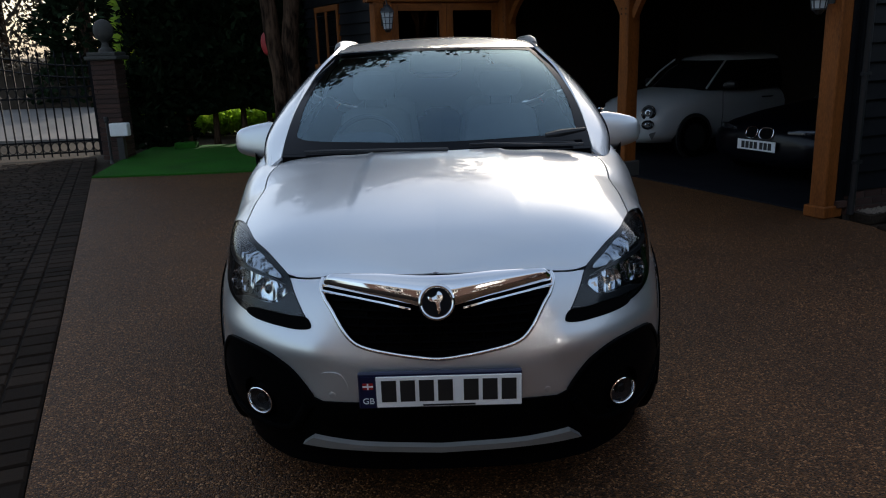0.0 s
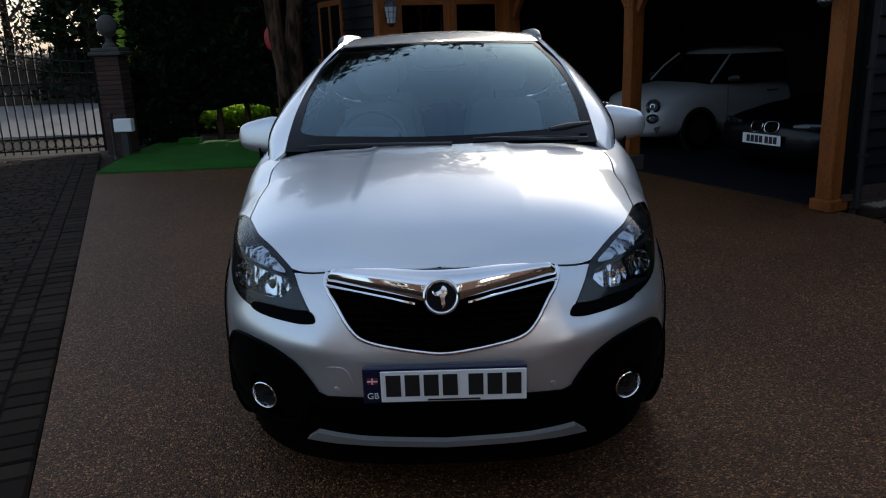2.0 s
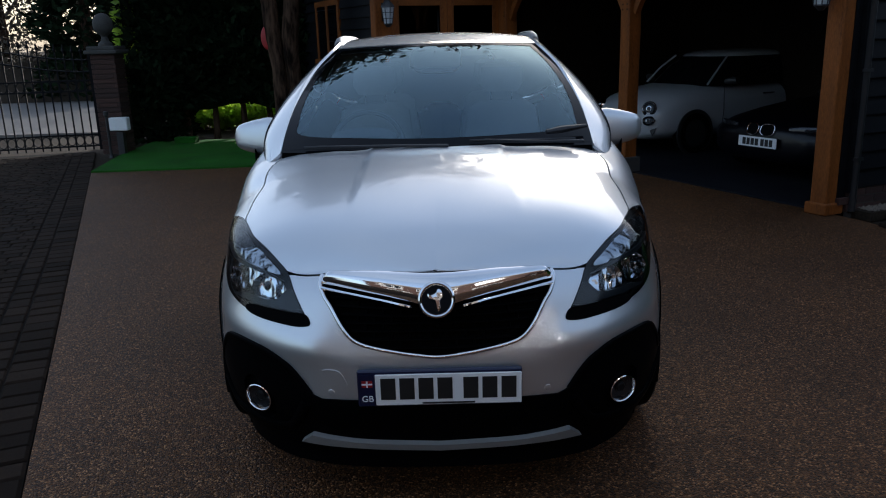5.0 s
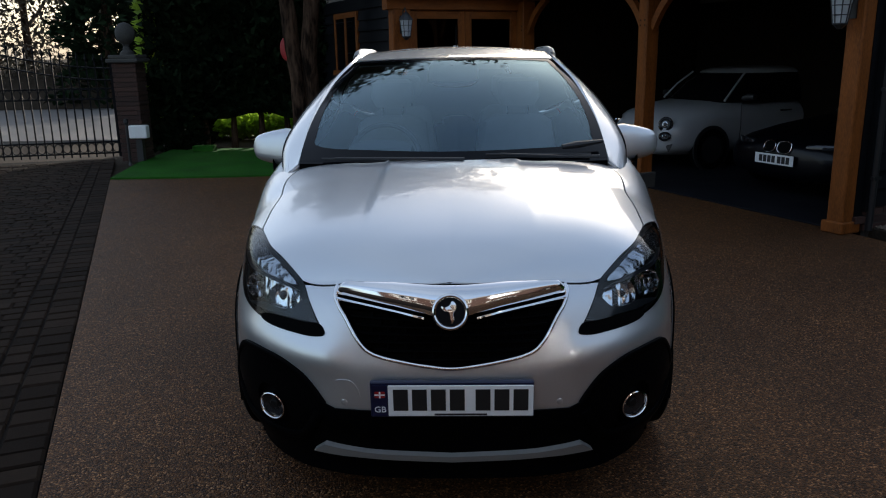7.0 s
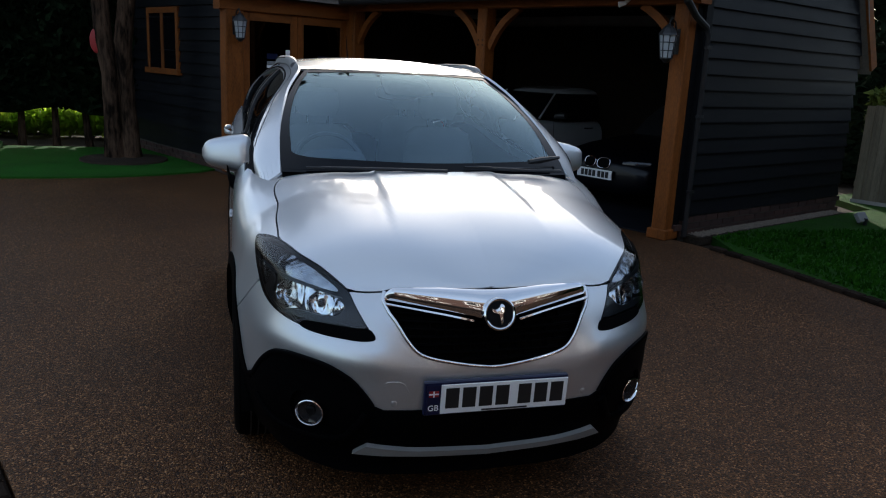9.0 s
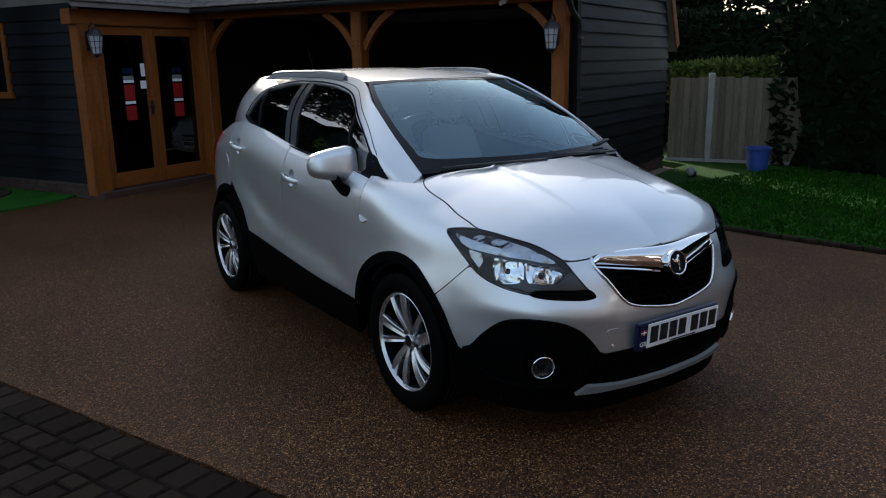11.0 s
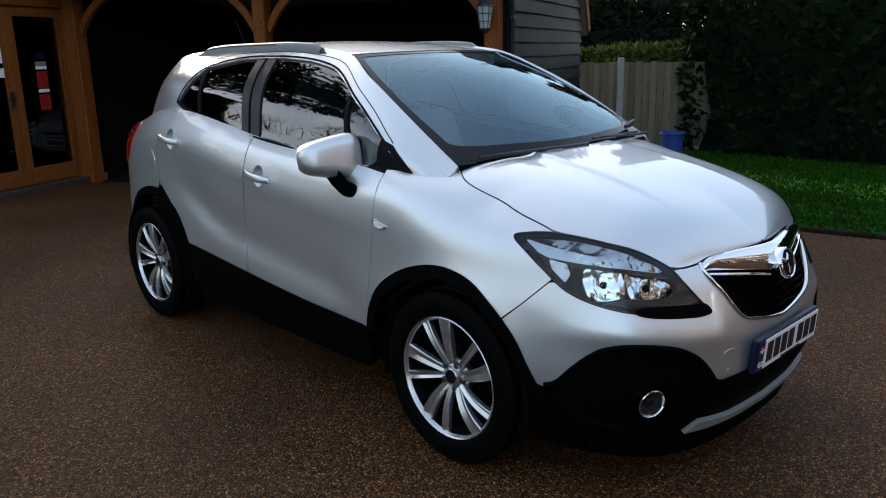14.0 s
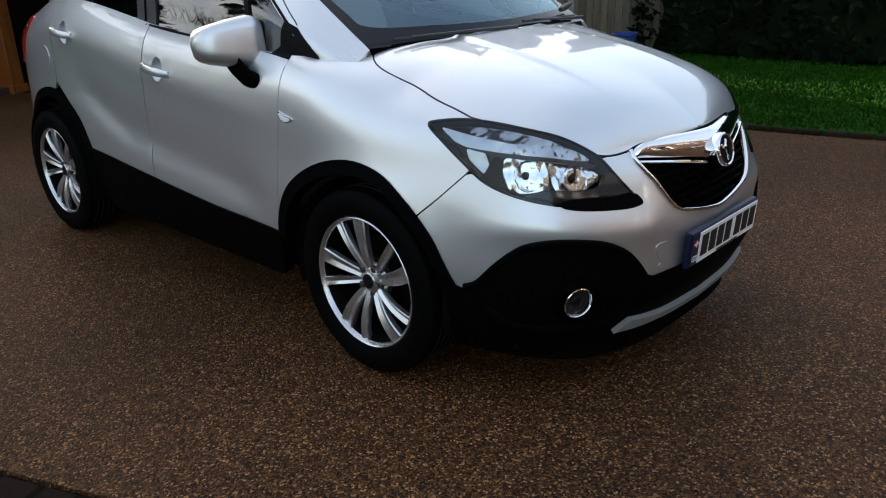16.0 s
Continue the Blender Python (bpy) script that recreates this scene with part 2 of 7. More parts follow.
def edge_x(y):
    """The line where the block paving meets the resin drive."""
    return -1.63 - 0.410 * (y - 0.4)


# ---- ground ----
bm = bmesh.new()
box(bm, -400, 400, -400, 400, -0.30, -0.06)
ground = tagged(part("ground", bm, M_SOIL), "brown bare soil and leaf litter", "ground", kind="structure")

bm = bmesh.new()
turf_front = [(-4.75, 8.02), (-3.84, 8.06), (-3.07, 8.1), (-2.36, 8.2), (-1.77, 8.42), (-1.25, 8.75), (-1.0, 9.05)]
drive_pts = [(edge_x(-14), -14), (9, -14), (9, -3.0), (4.56, -0.6), (4.22, 0.4), (4.05, 1.1), (3.88, 2.0), (3.78, 2.8), (3.68, 3.6), (3.60, 4.1)]
drive_pts += [tuple(gar(*p)[:2]) for p in ((0.1, 0), (0.12, 3.0), (0.12, 6.2), (-1.95, 6.2))] + turf_front[::-1] + [(edge_x(8.02), 8.02)]
prism(bm, drive_pts, -0.07, 0.0)
drive = tagged(part("driveway", bm, M_RESIN), "brown resin-bound gravel driveway with fine stones", "driveway", kind="structure")

bm = bmesh.new()
prism(bm, [(edge_x(-14) - 0.01, -14), (edge_x(10.4) - 0.01, 10.4), (-9.5, 9.4), (-12, 4), (-12, -14)], -0.07, -0.012)
paving = tagged(part("pavement", bm, M_JOINT), "dark weathered block paving with sanded joints", "paving", kind="structure")

bm = bmesh.new()
prism(bm, turf_front + [(-1.1, 9.3), (-1.7, 11.35), (-5.1, 11.35), (-5.0, 9.6)], -0.06, 0.025)
turf = tagged(part("artificial_lawn", bm, M_TURF), "bright green artificial turf with a crisp edge", "grass", kind="structure")

bm = bmesh.new()
prism(bm, [(3.74, 3.75), (3.84, 2.8), (3.95, 2.0), (4.12, 1.1), (4.30, 0.4), (4.66, -0.6), (9, -2.8), (11, 3), (11, 8), (7.5, 6.9), tuple((GAB @ Vector((4.3, -0.3, 0)))[:2]), tuple((GAB @ Vector((3.7, -0.24, 0)))[:2]), tuple((GAB @ Vector((0.55, -0.24, 0)))[:2])], -0.06, 0.03)
lawn = tagged(part("lawn", bm, M_LAWN), "short mown green lawn", "grass", kind="structure")

bm = bmesh.new()
prism(bm, [(-40, 12.0), (-5.9, 13.4), (12, 18), (12, 24), (-8, 24), (-40, 20)], -0.07, 0.0)
road = tagged(part("road", bm, M_ROAD), "pale sunlit road beyond the gate", "road", kind="structure")

# ---- garage shell ----
def shell(name, rows, material, label, cat, m=None):
    return tagged(part(name, boxes(*rows, m=m or GAR), material), label, cat, kind="structure")


# floor, linings and ceiling carry the interior shade in their base colours
shell("garage_floor", [(0.12, 3.65, 0.12, 9.5, -0.06, 0.012)], M_SLAB, "painted garage floor, darkened for the shade inside", "floor")
shell("wall_back", [(3.60, 3.72, 0.05, 11.0, -0.05, 2.45)], M_DARKIN, "boarded back wall of the garage, darkened for shade", "wall")
shell("wall_gable_lining", [(0.22, 3.60, 0.03, 0.06, -0.05, 2.45)], M_DARKIN, "boarded inside of the gable wall, darkened for shade", "wall", GAB)
shell("wall_divider", [(0.25, 3.60, 6.28, 6.38, -0.05, 2.6)], M_DARKIN, "boarded wall at the end of the garage, darkened for shade", "wall")
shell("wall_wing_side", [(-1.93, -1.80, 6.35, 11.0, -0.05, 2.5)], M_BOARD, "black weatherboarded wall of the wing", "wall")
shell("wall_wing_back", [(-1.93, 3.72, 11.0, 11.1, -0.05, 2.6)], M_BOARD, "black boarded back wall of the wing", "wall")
shell("ceiling", [(0.1, 3.6, 0.02, 11.0, 2.62, 2.68), (-1.8, 0.1, 6.3, 11.0, 2.62, 2.68)], M_DARKIN, "boarded garage ceiling, darkened for shade", "ceiling")
# gable wall with its triangle
bm = bmesh.new()
prism(bm, [(0.12, 0.08), (3.72, 0.08), (3.72, 2.12), (2.5, 4.5), (0.12, 2.55)], -0.02, 0.02, m=GAB @ Matrix.Rotation(radians(90), 4, "X"))
tagged(part("wall_gable", bm, M_BOARD), "black weatherboarded gable wall", "wall", kind="structure")
# roof slabs
bm = bmesh.new()
for a, b in (((-0.30, 2.50), (2.5, 4.62)), ((2.5, 4.62), (3.98, 1.86))):
    prism(bm, [a, b, (b[0], b[1] + 0.06), (a[0], a[1] + 0.06)], -11.5, 0.36, m=GAR @ Matrix.Rotation(radians(90), 4, "X"))
# wing roof: ridge across, falling towards the doors and to the back
for a, b in (((5.9, 2.50), (8.6, 4.53)), ((8.6, 4.53), (11.4, 2.45))):
    prism(bm, [a, b, (b[0], b[1] + 0.06), (a[0], a[1] + 0.06)], -2.25, 3.2, m=GAR @ Matrix(((0, 0, 1, 0), (1, 0, 0, 0), (0, 1, 0, 0), (0, 0, 0, 1))))
prism(bm, [(6.2, 2.4), (11.1, 2.4), (8.6, 4.45)], -1.92, -1.86, m=GAR @ Matrix(((0, 0, 1, 0), (1, 0, 0, 0), (0, 1, 0, 0), (0, 0, 0, 1))))
tagged(part("roof", bm, M_TILE), "grey tiled garage roof", "roof", kind="structure")
# ---- the silver car: skins that its panels are cut from ----
# y runs back from the number plate, x across, the car stands on z = 0
def curve(ts, vs):
    """A smooth monotone curve through control values."""
    ts, vs = np.asarray(ts, float), np.asarray(vs, float)
    h = np.diff(ts)
    d = np.diff(vs) / h
    g = np.zeros(len(ts))
    for i in range(1, len(ts) - 1):
        if d[i - 1] * d[i] > 0:
            w1, w2 = 2 * h[i] + h[i - 1], h[i] + 2 * h[i - 1]
            g[i] = (w1 + w2) / (w1 / d[i - 1] + w2 / d[i])
    g[0], g[-1] = d[0], d[-1]

    def at(t):
        t = np.clip(np.asarray(t, float), ts[0], ts[-1])
        i = np.clip(np.searchsorted(ts, t, "right") - 1, 0, len(h) - 1)
        s = (t - ts[i]) / h[i]
        return vs[i] * (1 + 2 * s) * (1 - s) ** 2 + h[i] * g[i] * s * (1 - s) ** 2 + vs[i + 1] * s * s * (3 - 2 * s) + h[i] * g[i + 1] * s * s * (s - 1)
    return at


def smooth01(t):
    t = np.clip(t, 0, 1)
    return t * t * (3 - 2 * t)


# plan of the bumper and flanks, nose centre to tail centre
PLAN_X = (0, 0.2, 0.385, 0.5, 0.6, 0.702, 0.788, 0.852, 0.887, 0.896, 0.895, 0.889, 0.886, 0.868, 0.796, 0.69, 0.52, 0.27, 0)
PLAN_Y = (0, 0.006, 0.032, 0.075, 0.138, 0.24, 0.38, 0.56, 0.75, 1.0, 1.4, 2.2, 3.0, 3.5, 3.9, 4.10, 4.21, 4.262, 4.275)
_k = np.concatenate([[0], np.cumsum(np.hypot(np.diff(PLAN_X), np.diff(PLAN_Y)))])
plan_x, plan_y = curve(_k, PLAN_X), curve(_k, PLAN_Y)
U_END = float(_k[-1])
U_OF_Y = curve(PLAN_Y, _k)
off_front = curve((0.2, 0.3, 0.38, 0.45, 0.58, 0.66, 0.72, 0.8, 0.85, 0.9, 0.95), (0.11, 0.07, 0.035, 0.022, 0.02, 0.038, 0.06, 0.1, 0.14, 0.2, 0.28))
off_corner = curve((0.2, 0.3, 0.4, 0.5, 0.6, 0.7, 0.8, 0.9, 0.95, 1.0), (0.07, 0.03, 0.008, 0.0, 0.003, 0.014, 0.036, 0.060, 0.085, 0.13))
off_side = curve((-0.9, -0.6, -0.35, -0.2, 0.0, 0.3, 0.6, 0.8, 0.93, 1.0), (0.09, 0.035, 0.006, 0.0, 0.0, 0.008, 0.014, 0.026, 0.056, 0.088))
# top of the flank: bonnet edge, lamp, wing, waistline, tail
z_top = curve((0, 0.38, 0.52, 0.8, 1.2, 1.56, 1.84, 2.75, 3.65, 3.85, 4.2, 4.6, U_END), (0.862, 0.858, 0.848, 0.888, 0.948, 1.05, 1.108, 1.185, 1.285, 1.275, 1.20, 1.14, 1.12))
bonnet_y, bonnet_z = curve((0, 0.3, 0.7, 1.0), (0.118, 0.30, 0.66, 0.95)), curve((0, 0.1, 0.3, 0.6, 1.0), (0.864, 0.915, 0.995, 1.08, 1.15))
U_COWL = float(U_OF_Y(1.10))
Z_LOW = 0.16


def flank(u, z):
    a = np.abs(u)
    x, y = plan_x(a), plan_y(a)
    dx, dy = plan_x(a + 0.004) - plan_x(np.maximum(a - 0.004, 0)), plan_y(a + 0.004) - plan_y(np.maximum(a - 0.004, 0))
    n = np.hypot(dx, dy) + 1e-9
    nx, ny = -dy / n, dx / n          # inward
    zt = z_top(a)
    side = off_side((z - 0.6) / (zt - 0.6))
    # the long scoop along the doors
    yy = y
    dz = z - (0.565 + 0.10 * np.clip((yy - 1.45) / 0.95, 0, 1) + 0.22 * smooth01((yy - 2.35) / 0.85))
    scoop = 0.016 * np.exp(-(dz / np.where(dz > 0, 0.13, 0.045)) ** 2) * smooth01((yy - 1.40) / 0.25) * smooth01((3.25 - yy) / 0.5)
    # the crease through the door handles
    wz = (z - Z_LOW) / (zt - Z_LOW) - (0.735 + 0.115 * np.clip((yy - 1.3) / 2.0, 0, 1.1))
    scoop = scoop - 0.007 * np.exp(-(wz / np.where(wz > 0, 0.06, 0.025)) ** 2) * smooth01((yy - 1.3) / 0.5) * smooth01((3.7 - yy) / 0.4)
    side = side + scoop
    wf = 1 - smooth01((a - 0.42) / 0.5)
    ws = smooth01((a - 1.15) / 0.6)
    o = wf * off_front(z) + (1 - wf) * ((1 - ws) * off_corner(z) + ws * side)
    # the blade that runs out of the bumper under the lamps
    o = o - 0.014 * np.exp(-((z - 0.630 - 0.02 * np.clip((a - 0.4) / 0.4, 0, 1)) / 0.048) ** 2) * smooth01((a - 0.3) / 0.15) * (1 - smooth01((a - 0.75) / 0.35))
    # the nose stands forward round the emblem
    o = o - 0.034 * np.exp(-(a / 0.22) ** 2) * smooth01((z - 0.66) / 0.12)
    # flared wheel arches
    for yc in (0.925, 3.48):
        o = o - 0.007 * np.exp(-((np.hypot(y - yc, z - 0.345) - 0.40) / 0.06) ** 2) * smooth01((a - 1.0) / 0.2)
    return np.stack([np.sign(u + 1e-12) * (x + nx * o), y + ny * o, z + 0 * x], -1)


def skin(u, w):
    """The outer skin: w 0..1 up the flank, 1..2 from the flank's top over the bonnet to the centre line."""
    u, w = np.broadcast_arrays(np.asarray(u, float), np.asarray(w, float))
    a = np.abs(u)
    zt = z_top(a)
    low = flank(u, Z_LOW + np.clip(w, 0, 1) * (zt - Z_LOW))
    s = np.clip(w - 1, 0, 1)
    t = np.clip(a / U_COWL, 0, 1)
    q = t ** 1.25
    X, Y, Z = low[..., 0], low[..., 1], low[..., 2]
    yc, zc = bonnet_y(q), bonnet_z(q)
    x = X * (1 - s)
    y = Y + (yc - Y) * (s * s * (3 - 2 * s) * 0.5 + 0.5 * s)
    z = Z + (zc - Z) * (1 - (1 - s) ** (2.4 + 3.2 * t ** 2.5))
    rise = smooth01((y - 0.24) / 0.4)
    z = z + 0.008 * rise * smooth01((0.285 + 0.05 * (0.95 - y) - np.abs(x)) / 0.018) * (s > 0)
    z = z - 0.002 * rise * np.exp(-((np.abs(x) - 0.36 - 0.05 * (0.95 - y)) / 0.05) ** 2) * (s > 0)
    return np.stack([x, y, z], -1)


# the cabin: waist line and gutter line from the windscreen pillar to the tail
_g = (0, 0.08, 0.2, 0.35, 0.5, 0.65, 0.8, 0.9, 1.0)
waist = [curve(_g, v) for v in ((0.765, 0.785, 0.797, 0.798, 0.796, 0.79, 0.775, 0.70, 0.58), (1.12, 1.22, 1.5, 1.95, 2.4, 2.8, 3.2, 3.62, 4.02), (1.09, 1.10, 1.125, 1.165, 1.205, 1.25, 1.285, 1.215, 1.12))]
gutter = [curve(_g, v) for v in ((0.676, 0.665, 0.610, 0.522, 0.528, 0.535, 0.535, 0.495, 0.37), (1.035, 1.26, 1.62, 1.93, 2.4, 2.85, 3.3, 3.6, 3.87), (1.135, 1.262, 1.447, 1.568, 1.60, 1.598, 1.575, 1.553, 1.525))]


def cabin(g, v):
    """The cabin's right-hand flank (x < 0): g along, v from the waist (0) to the gutter (1)."""
    g, v = np.broadcast_arrays(np.asarray(g, float), np.asarray(v, float))
    lo, hi = np.stack([c(g) for c in waist], -1), np.stack([c(g) for c in gutter], -1)
    p = lo + (hi - lo) * v[..., None]
    b = smooth01(g / 0.13) * (1 - 0.75 * smooth01((g - 0.82) / 0.18))
    p[..., 0] += (0.03 + 0.05 * b) * np.sin(np.pi * np.clip(v, 0, 1)) ** 1.0 * (0.6 + 0.4 * np.clip(v, 0, 1))
    p[..., 2] += 0.03 * b * np.clip(v - 0.55, 0, 1) ** 1.5
    tuck = (1 - smooth01(g / 0.055)) * (1 - np.clip(v, 0, 1) ** 3)
    p[..., 1] -= 0.03 * tuck
    p[..., 2] -= 0.035 * tuck
    p[..., 0] *= -1
    return p


def screen(a, b):
    """The windscreen: a -1..1 across, b 0..1 upwards."""
    a, b = np.broadcast_arrays(np.asarray(a, float), np.asarray(b, float))
    c = 1 - a * a
    lo = np.stack([0.668 * a, 1.04 - 0.075 * c, 1.135 + 0.004 * c], -1)
    hi = np.stack([0.495 * a, 1.875 - 0.105 * c, 1.556 + 0.012 * c], -1)
    p = lo + (hi - lo) * b[..., None]
    p[..., 0] += 0.058 * a * 4 * b * (1 - b)
    p[..., 1] -= 0.03 * 4 * b * (1 - b) * (0.4 + 0.6 * c)
    p[..., 2] += 0.035 * 4 * b * (1 - b) * (0.4 + 0.6 * c)
    return p


def roof(a, g):
    a, g = np.broadcast_arrays(np.asarray(a, float), np.asarray(g, float))
    hi = np.stack([c(g) for c in gutter], -1)
    c = 1 - np.abs(a) ** 2.2
    front = 1 - smooth01((g - 0.33) / 0.25)
    return np.stack([hi[..., 0] * a, hi[..., 1] - 0.105 * (1 - a * a) * front, hi[..., 2] + 0.012 * c * front + 0.035 * c * (1 - front)], -1)
from mathutils.geometry import delaunay_2d_cdt


def loop(pts, n=6, closed=True):
    """A rounded outline through control points."""
    p = np.asarray(pts, float)
    k = len(p)
    out = []
    for i in range(k if closed else k - 1):
        a, b, c, d = (p[(i + j) % k] if closed else p[min(max(i + j, 0), k - 1)] for j in (-1, 0, 1, 2))
        for t in np.arange(n) / n:
            out.append(0.5 * ((2 * b) + (c - a) * t + (2 * a - 5 * b + 4 * c - d) * t * t + (3 * b - a - 3 * c + d) * t ** 3))
    if not closed:
        out.append(p[-1])
    return np.array(out)


def dense(pts, step=0.02):
    """A straight-sided outline with points every step."""
    p = np.asarray(pts, float)
    out = []
    for a, b in zip(p, np.roll(p, -1, 0)):
        k = max(1, int(np.hypot(*(b - a)) / step))
        out += [a + (b - a) * i / k for i in range(k)]
    return np.array(out)


def inside(q, poly):
    x, y = q[:, 0], q[:, 1]
    r = np.zeros(len(q), bool)
    for (x0, y0), (x1, y1) in zip(poly, np.roll(poly, -1, 0)):
        if y0 != y1:
            r ^= ((y0 > y) != (y1 > y)) & (x < (x1 - x0) * (y - y0) / (y1 - y0) + x0)
    return r


CAR_MID = np.array([0, 2.1, 0.62])


def normals(fn, q):
    e = 1e-3
    du, dw = fn(q[:, 0] + e, q[:, 1]) - fn(q[:, 0] - e, q[:, 1]), fn(q[:, 0], q[:, 1] + e) - fn(q[:, 0], q[:, 1] - e)
    n = np.cross(du, dw)
    n /= np.linalg.norm(n, axis=1, keepdims=True) + 1e-12
    p = fn(q[:, 0], q[:, 1])
    mid = np.stack([0 * p[:, 0], np.clip(p[:, 1], 0.9, 3.3), 0 * p[:, 0] + 0.6], 1)
    n[(n * (p - mid)).sum(1) < 0] *= -1
    return n


def add_panel(bm, outline, fn, hole=(), step=(0.035, 0.045), off=0.0, depth=0.012, mirror=False, open_at=None):
    """Cuts an outline out of a skin: off lifts it off the skin, depth turns its edge inwards."""
    outline = np.asarray(outline, float)
    lo, hi = outline.min(0), outline.max(0)
    gx, gy = np.meshgrid(np.arange(lo[0] + step[0] / 2, hi[0], step[0]), np.arange(lo[1] + step[1] / 2, hi[1], step[1]))
    gx = gx + (np.arange(gx.shape[0]) % 2)[:, None] * step[0] / 2
    pts = np.stack([gx.ravel(), gy.ravel()], 1)
    pts = pts[inside(pts, outline)]
    loops = [outline] + [np.asarray(h, float) for h in hole]
    for lp in loops:
        d = np.min(np.hypot(*(pts[:, None] - lp[None]).transpose(2, 0, 1)), axis=1) if len(pts) else np.zeros(0)
        pts = pts[d > min(step) * 0.35]
    for h in loops[1:]:
        pts = pts[~inside(pts, h)]
    verts, edges = [tuple(p) for p in pts], []
    for lp in loops:
        k = len(verts)
        verts += [tuple(p) for p in lp]
        edges += [(k + i, k + (i + 1) % len(lp)) for i in range(len(lp))]
    vo, _, fo, *_ = delaunay_2d_cdt([Vector(v) for v in verts], edges, [], 0, 1e-5)
    q = np.array([(v.x, v.y) for v in vo])
    cen = np.array([q[list(f)].mean(0) for f in fo])
    ok = inside(cen, outline)
    for h in loops[1:]:
        ok &= ~inside(cen, h)
    n = normals(fn, q)
    p = fn(q[:, 0], q[:, 1]) + n * off
    back = p - n * depth
    if mirror:
        p, back = p * (-1, 1, 1), back * (-1, 1, 1)
    used = sorted({i for f, k in zip(fo, ok) if k for i in f})
    vs = {i: bm.verts.new(p[i]) for i in used}
    faces = []
    for f, k in zip(fo, ok):
        if k:
            try:
                faces.append(bm.faces.new([vs[i] for i in f]))
            except ValueError:
                pass
    if depth:
        idx = {v: i for i, v in vs.items()}
        rim = [e for e in {e for f in faces for e in f.edges} if len(e.link_faces) == 1]
        bv = {}
        for e in rim:
            a, b = e.verts
            if open_at is not None and open_at(a.co) and open_at(b.co):
                continue
            for v in (a, b):
                if v not in bv:
                    bv[v] = bm.verts.new(back[idx[v]])
            try:
                bm.faces.new((a, b, bv[b], bv[a]))
            except ValueError:
                pass
    return faces


def panel(name, outline, fn, material, parent, label="", both=True, sharp=40, **kw):
    """One panel, or with both a pair of them left and right."""
    out = []
    for mirror in ((False, True) if both else (False,)):
        bm = bmesh.new()
        add_panel(bm, outline, fn, mirror=mirror, **kw)
        out.append(part(name, bm, material, parent, label, smooth=True, sharp=sharp))
    return out


def strip_along(bm, fn, line, width, off=0.0, height=0.004, mirror=False):
    """A raised band that follows a line on a skin."""
    line = np.asarray(line, float)
    p = fn(line[:, 0], line[:, 1])
    n = normals(fn, line)
    t = np.gradient(p, axis=0)
    s = np.cross(n, t)
    s /= np.linalg.norm(s, axis=1, keepdims=True) + 1e-9
    wd = np.broadcast_to(np.asarray(width, float), (len(p),))[:, None]
    rows = []
    for a, h in ((-0.5, -0.01), (-0.5, height * 0.55), (-0.25, height * 0.95), (0.25, height * 0.95), (0.5, height * 0.55), (0.5, -0.01)):
        r = p + s * a * wd + n * (off + h)
        rows.append([bm.verts.new(v * ((-1, 1, 1) if mirror else (1, 1, 1))) for v in r])
    for a, b in zip(rows, rows[1:]):
        for i in range(len(line) - 1):
            bm.faces.new((a[i], a[i + 1], b[i + 1], b[i]))
    for i in (0, len(line) - 1):
        bm.faces.new([r[i] for r in rows])


def bands(name, fn, line, width, material, parent, label="", both=True, **kw):
    for mirror in ((False, True) if both else (False,)):
        bm = bmesh.new()
        strip_along(bm, fn, line, width, mirror=mirror, **kw)
        part(name, bm, material, parent, label, smooth=True, sharp=50)


def loft(bm, rings, closed=True, cap=True):
    vs = [[bm.verts.new(p) for p in r] for r in rings]
    k = len(rings[0])
    for a, b in zip(vs, vs[1:]):
        for j in range(k if closed else k - 1):
            bm.faces.new((a[j], a[(j + 1) % k], b[(j + 1) % k], b[j]))
    if cap and closed:
        bm.faces.new(vs[0][::-1])
        bm.faces.new(vs[-1])


def oval(c, rx, rz, k=20, p=2.5, axis="x", tilt=0.0):
    """A superellipse ring round c, across an axis."""
    out = []
    for j in range(k):
        a = 2 * math.pi * j / k
        s, t = (math.copysign(abs(f(a)) ** (2 / p), f(a)) for f in (math.cos, math.sin))
        s, t = s * rx, t * rz
        s, t = s * math.cos(tilt) - t * math.sin(tilt), s * math.sin(tilt) + t * math.cos(tilt)
        out.append({"x": (c[0], c[1] + s, c[2] + t), "y": (c[0] + s, c[1], c[2] + t), "z": (c[0] + s, c[1] + t, c[2])}[axis])
    return out


# paint and trim
M_PAINT = mat("silver_metallic_paint", (0.66, 0.68, 0.70), 0.38, metal=0.84, var=0.02, scale=2, fine=900, bump=0.02, dist=0.0005, coat=1.0, rvar=0.05)
M_PAINT.node_tree.nodes["Principled BSDF"].inputs["Coat IOR"].default_value = 1.62
M_CLAD = mat("black_textured_plastic", (0.0018, 0.0018, 0.0021), 0.5, spec=0.016, var=0.15, fine=300, bump=0.15, dist=0.001)
M_TRIM = mat("dark_grey_trim", (0.007, 0.007, 0.0075), 0.4, spec=0.15, var=0.1, fine=100, bump=0.0)
M_GLOSS = mat("gloss_black", (0.005, 0.005, 0.006), 0.12, spec=0.3, var=0.1, bump=0.0)
M_FRIT = mat("black_printed_glass", (0.003, 0.0035, 0.005), 0.1, spec=0.16, var=0.1, bump=0.0)
M_CHROME = mat("chrome", (0.82, 0.82, 0.83), 0.06, metal=1.0, var=0.02, bump=0.0)
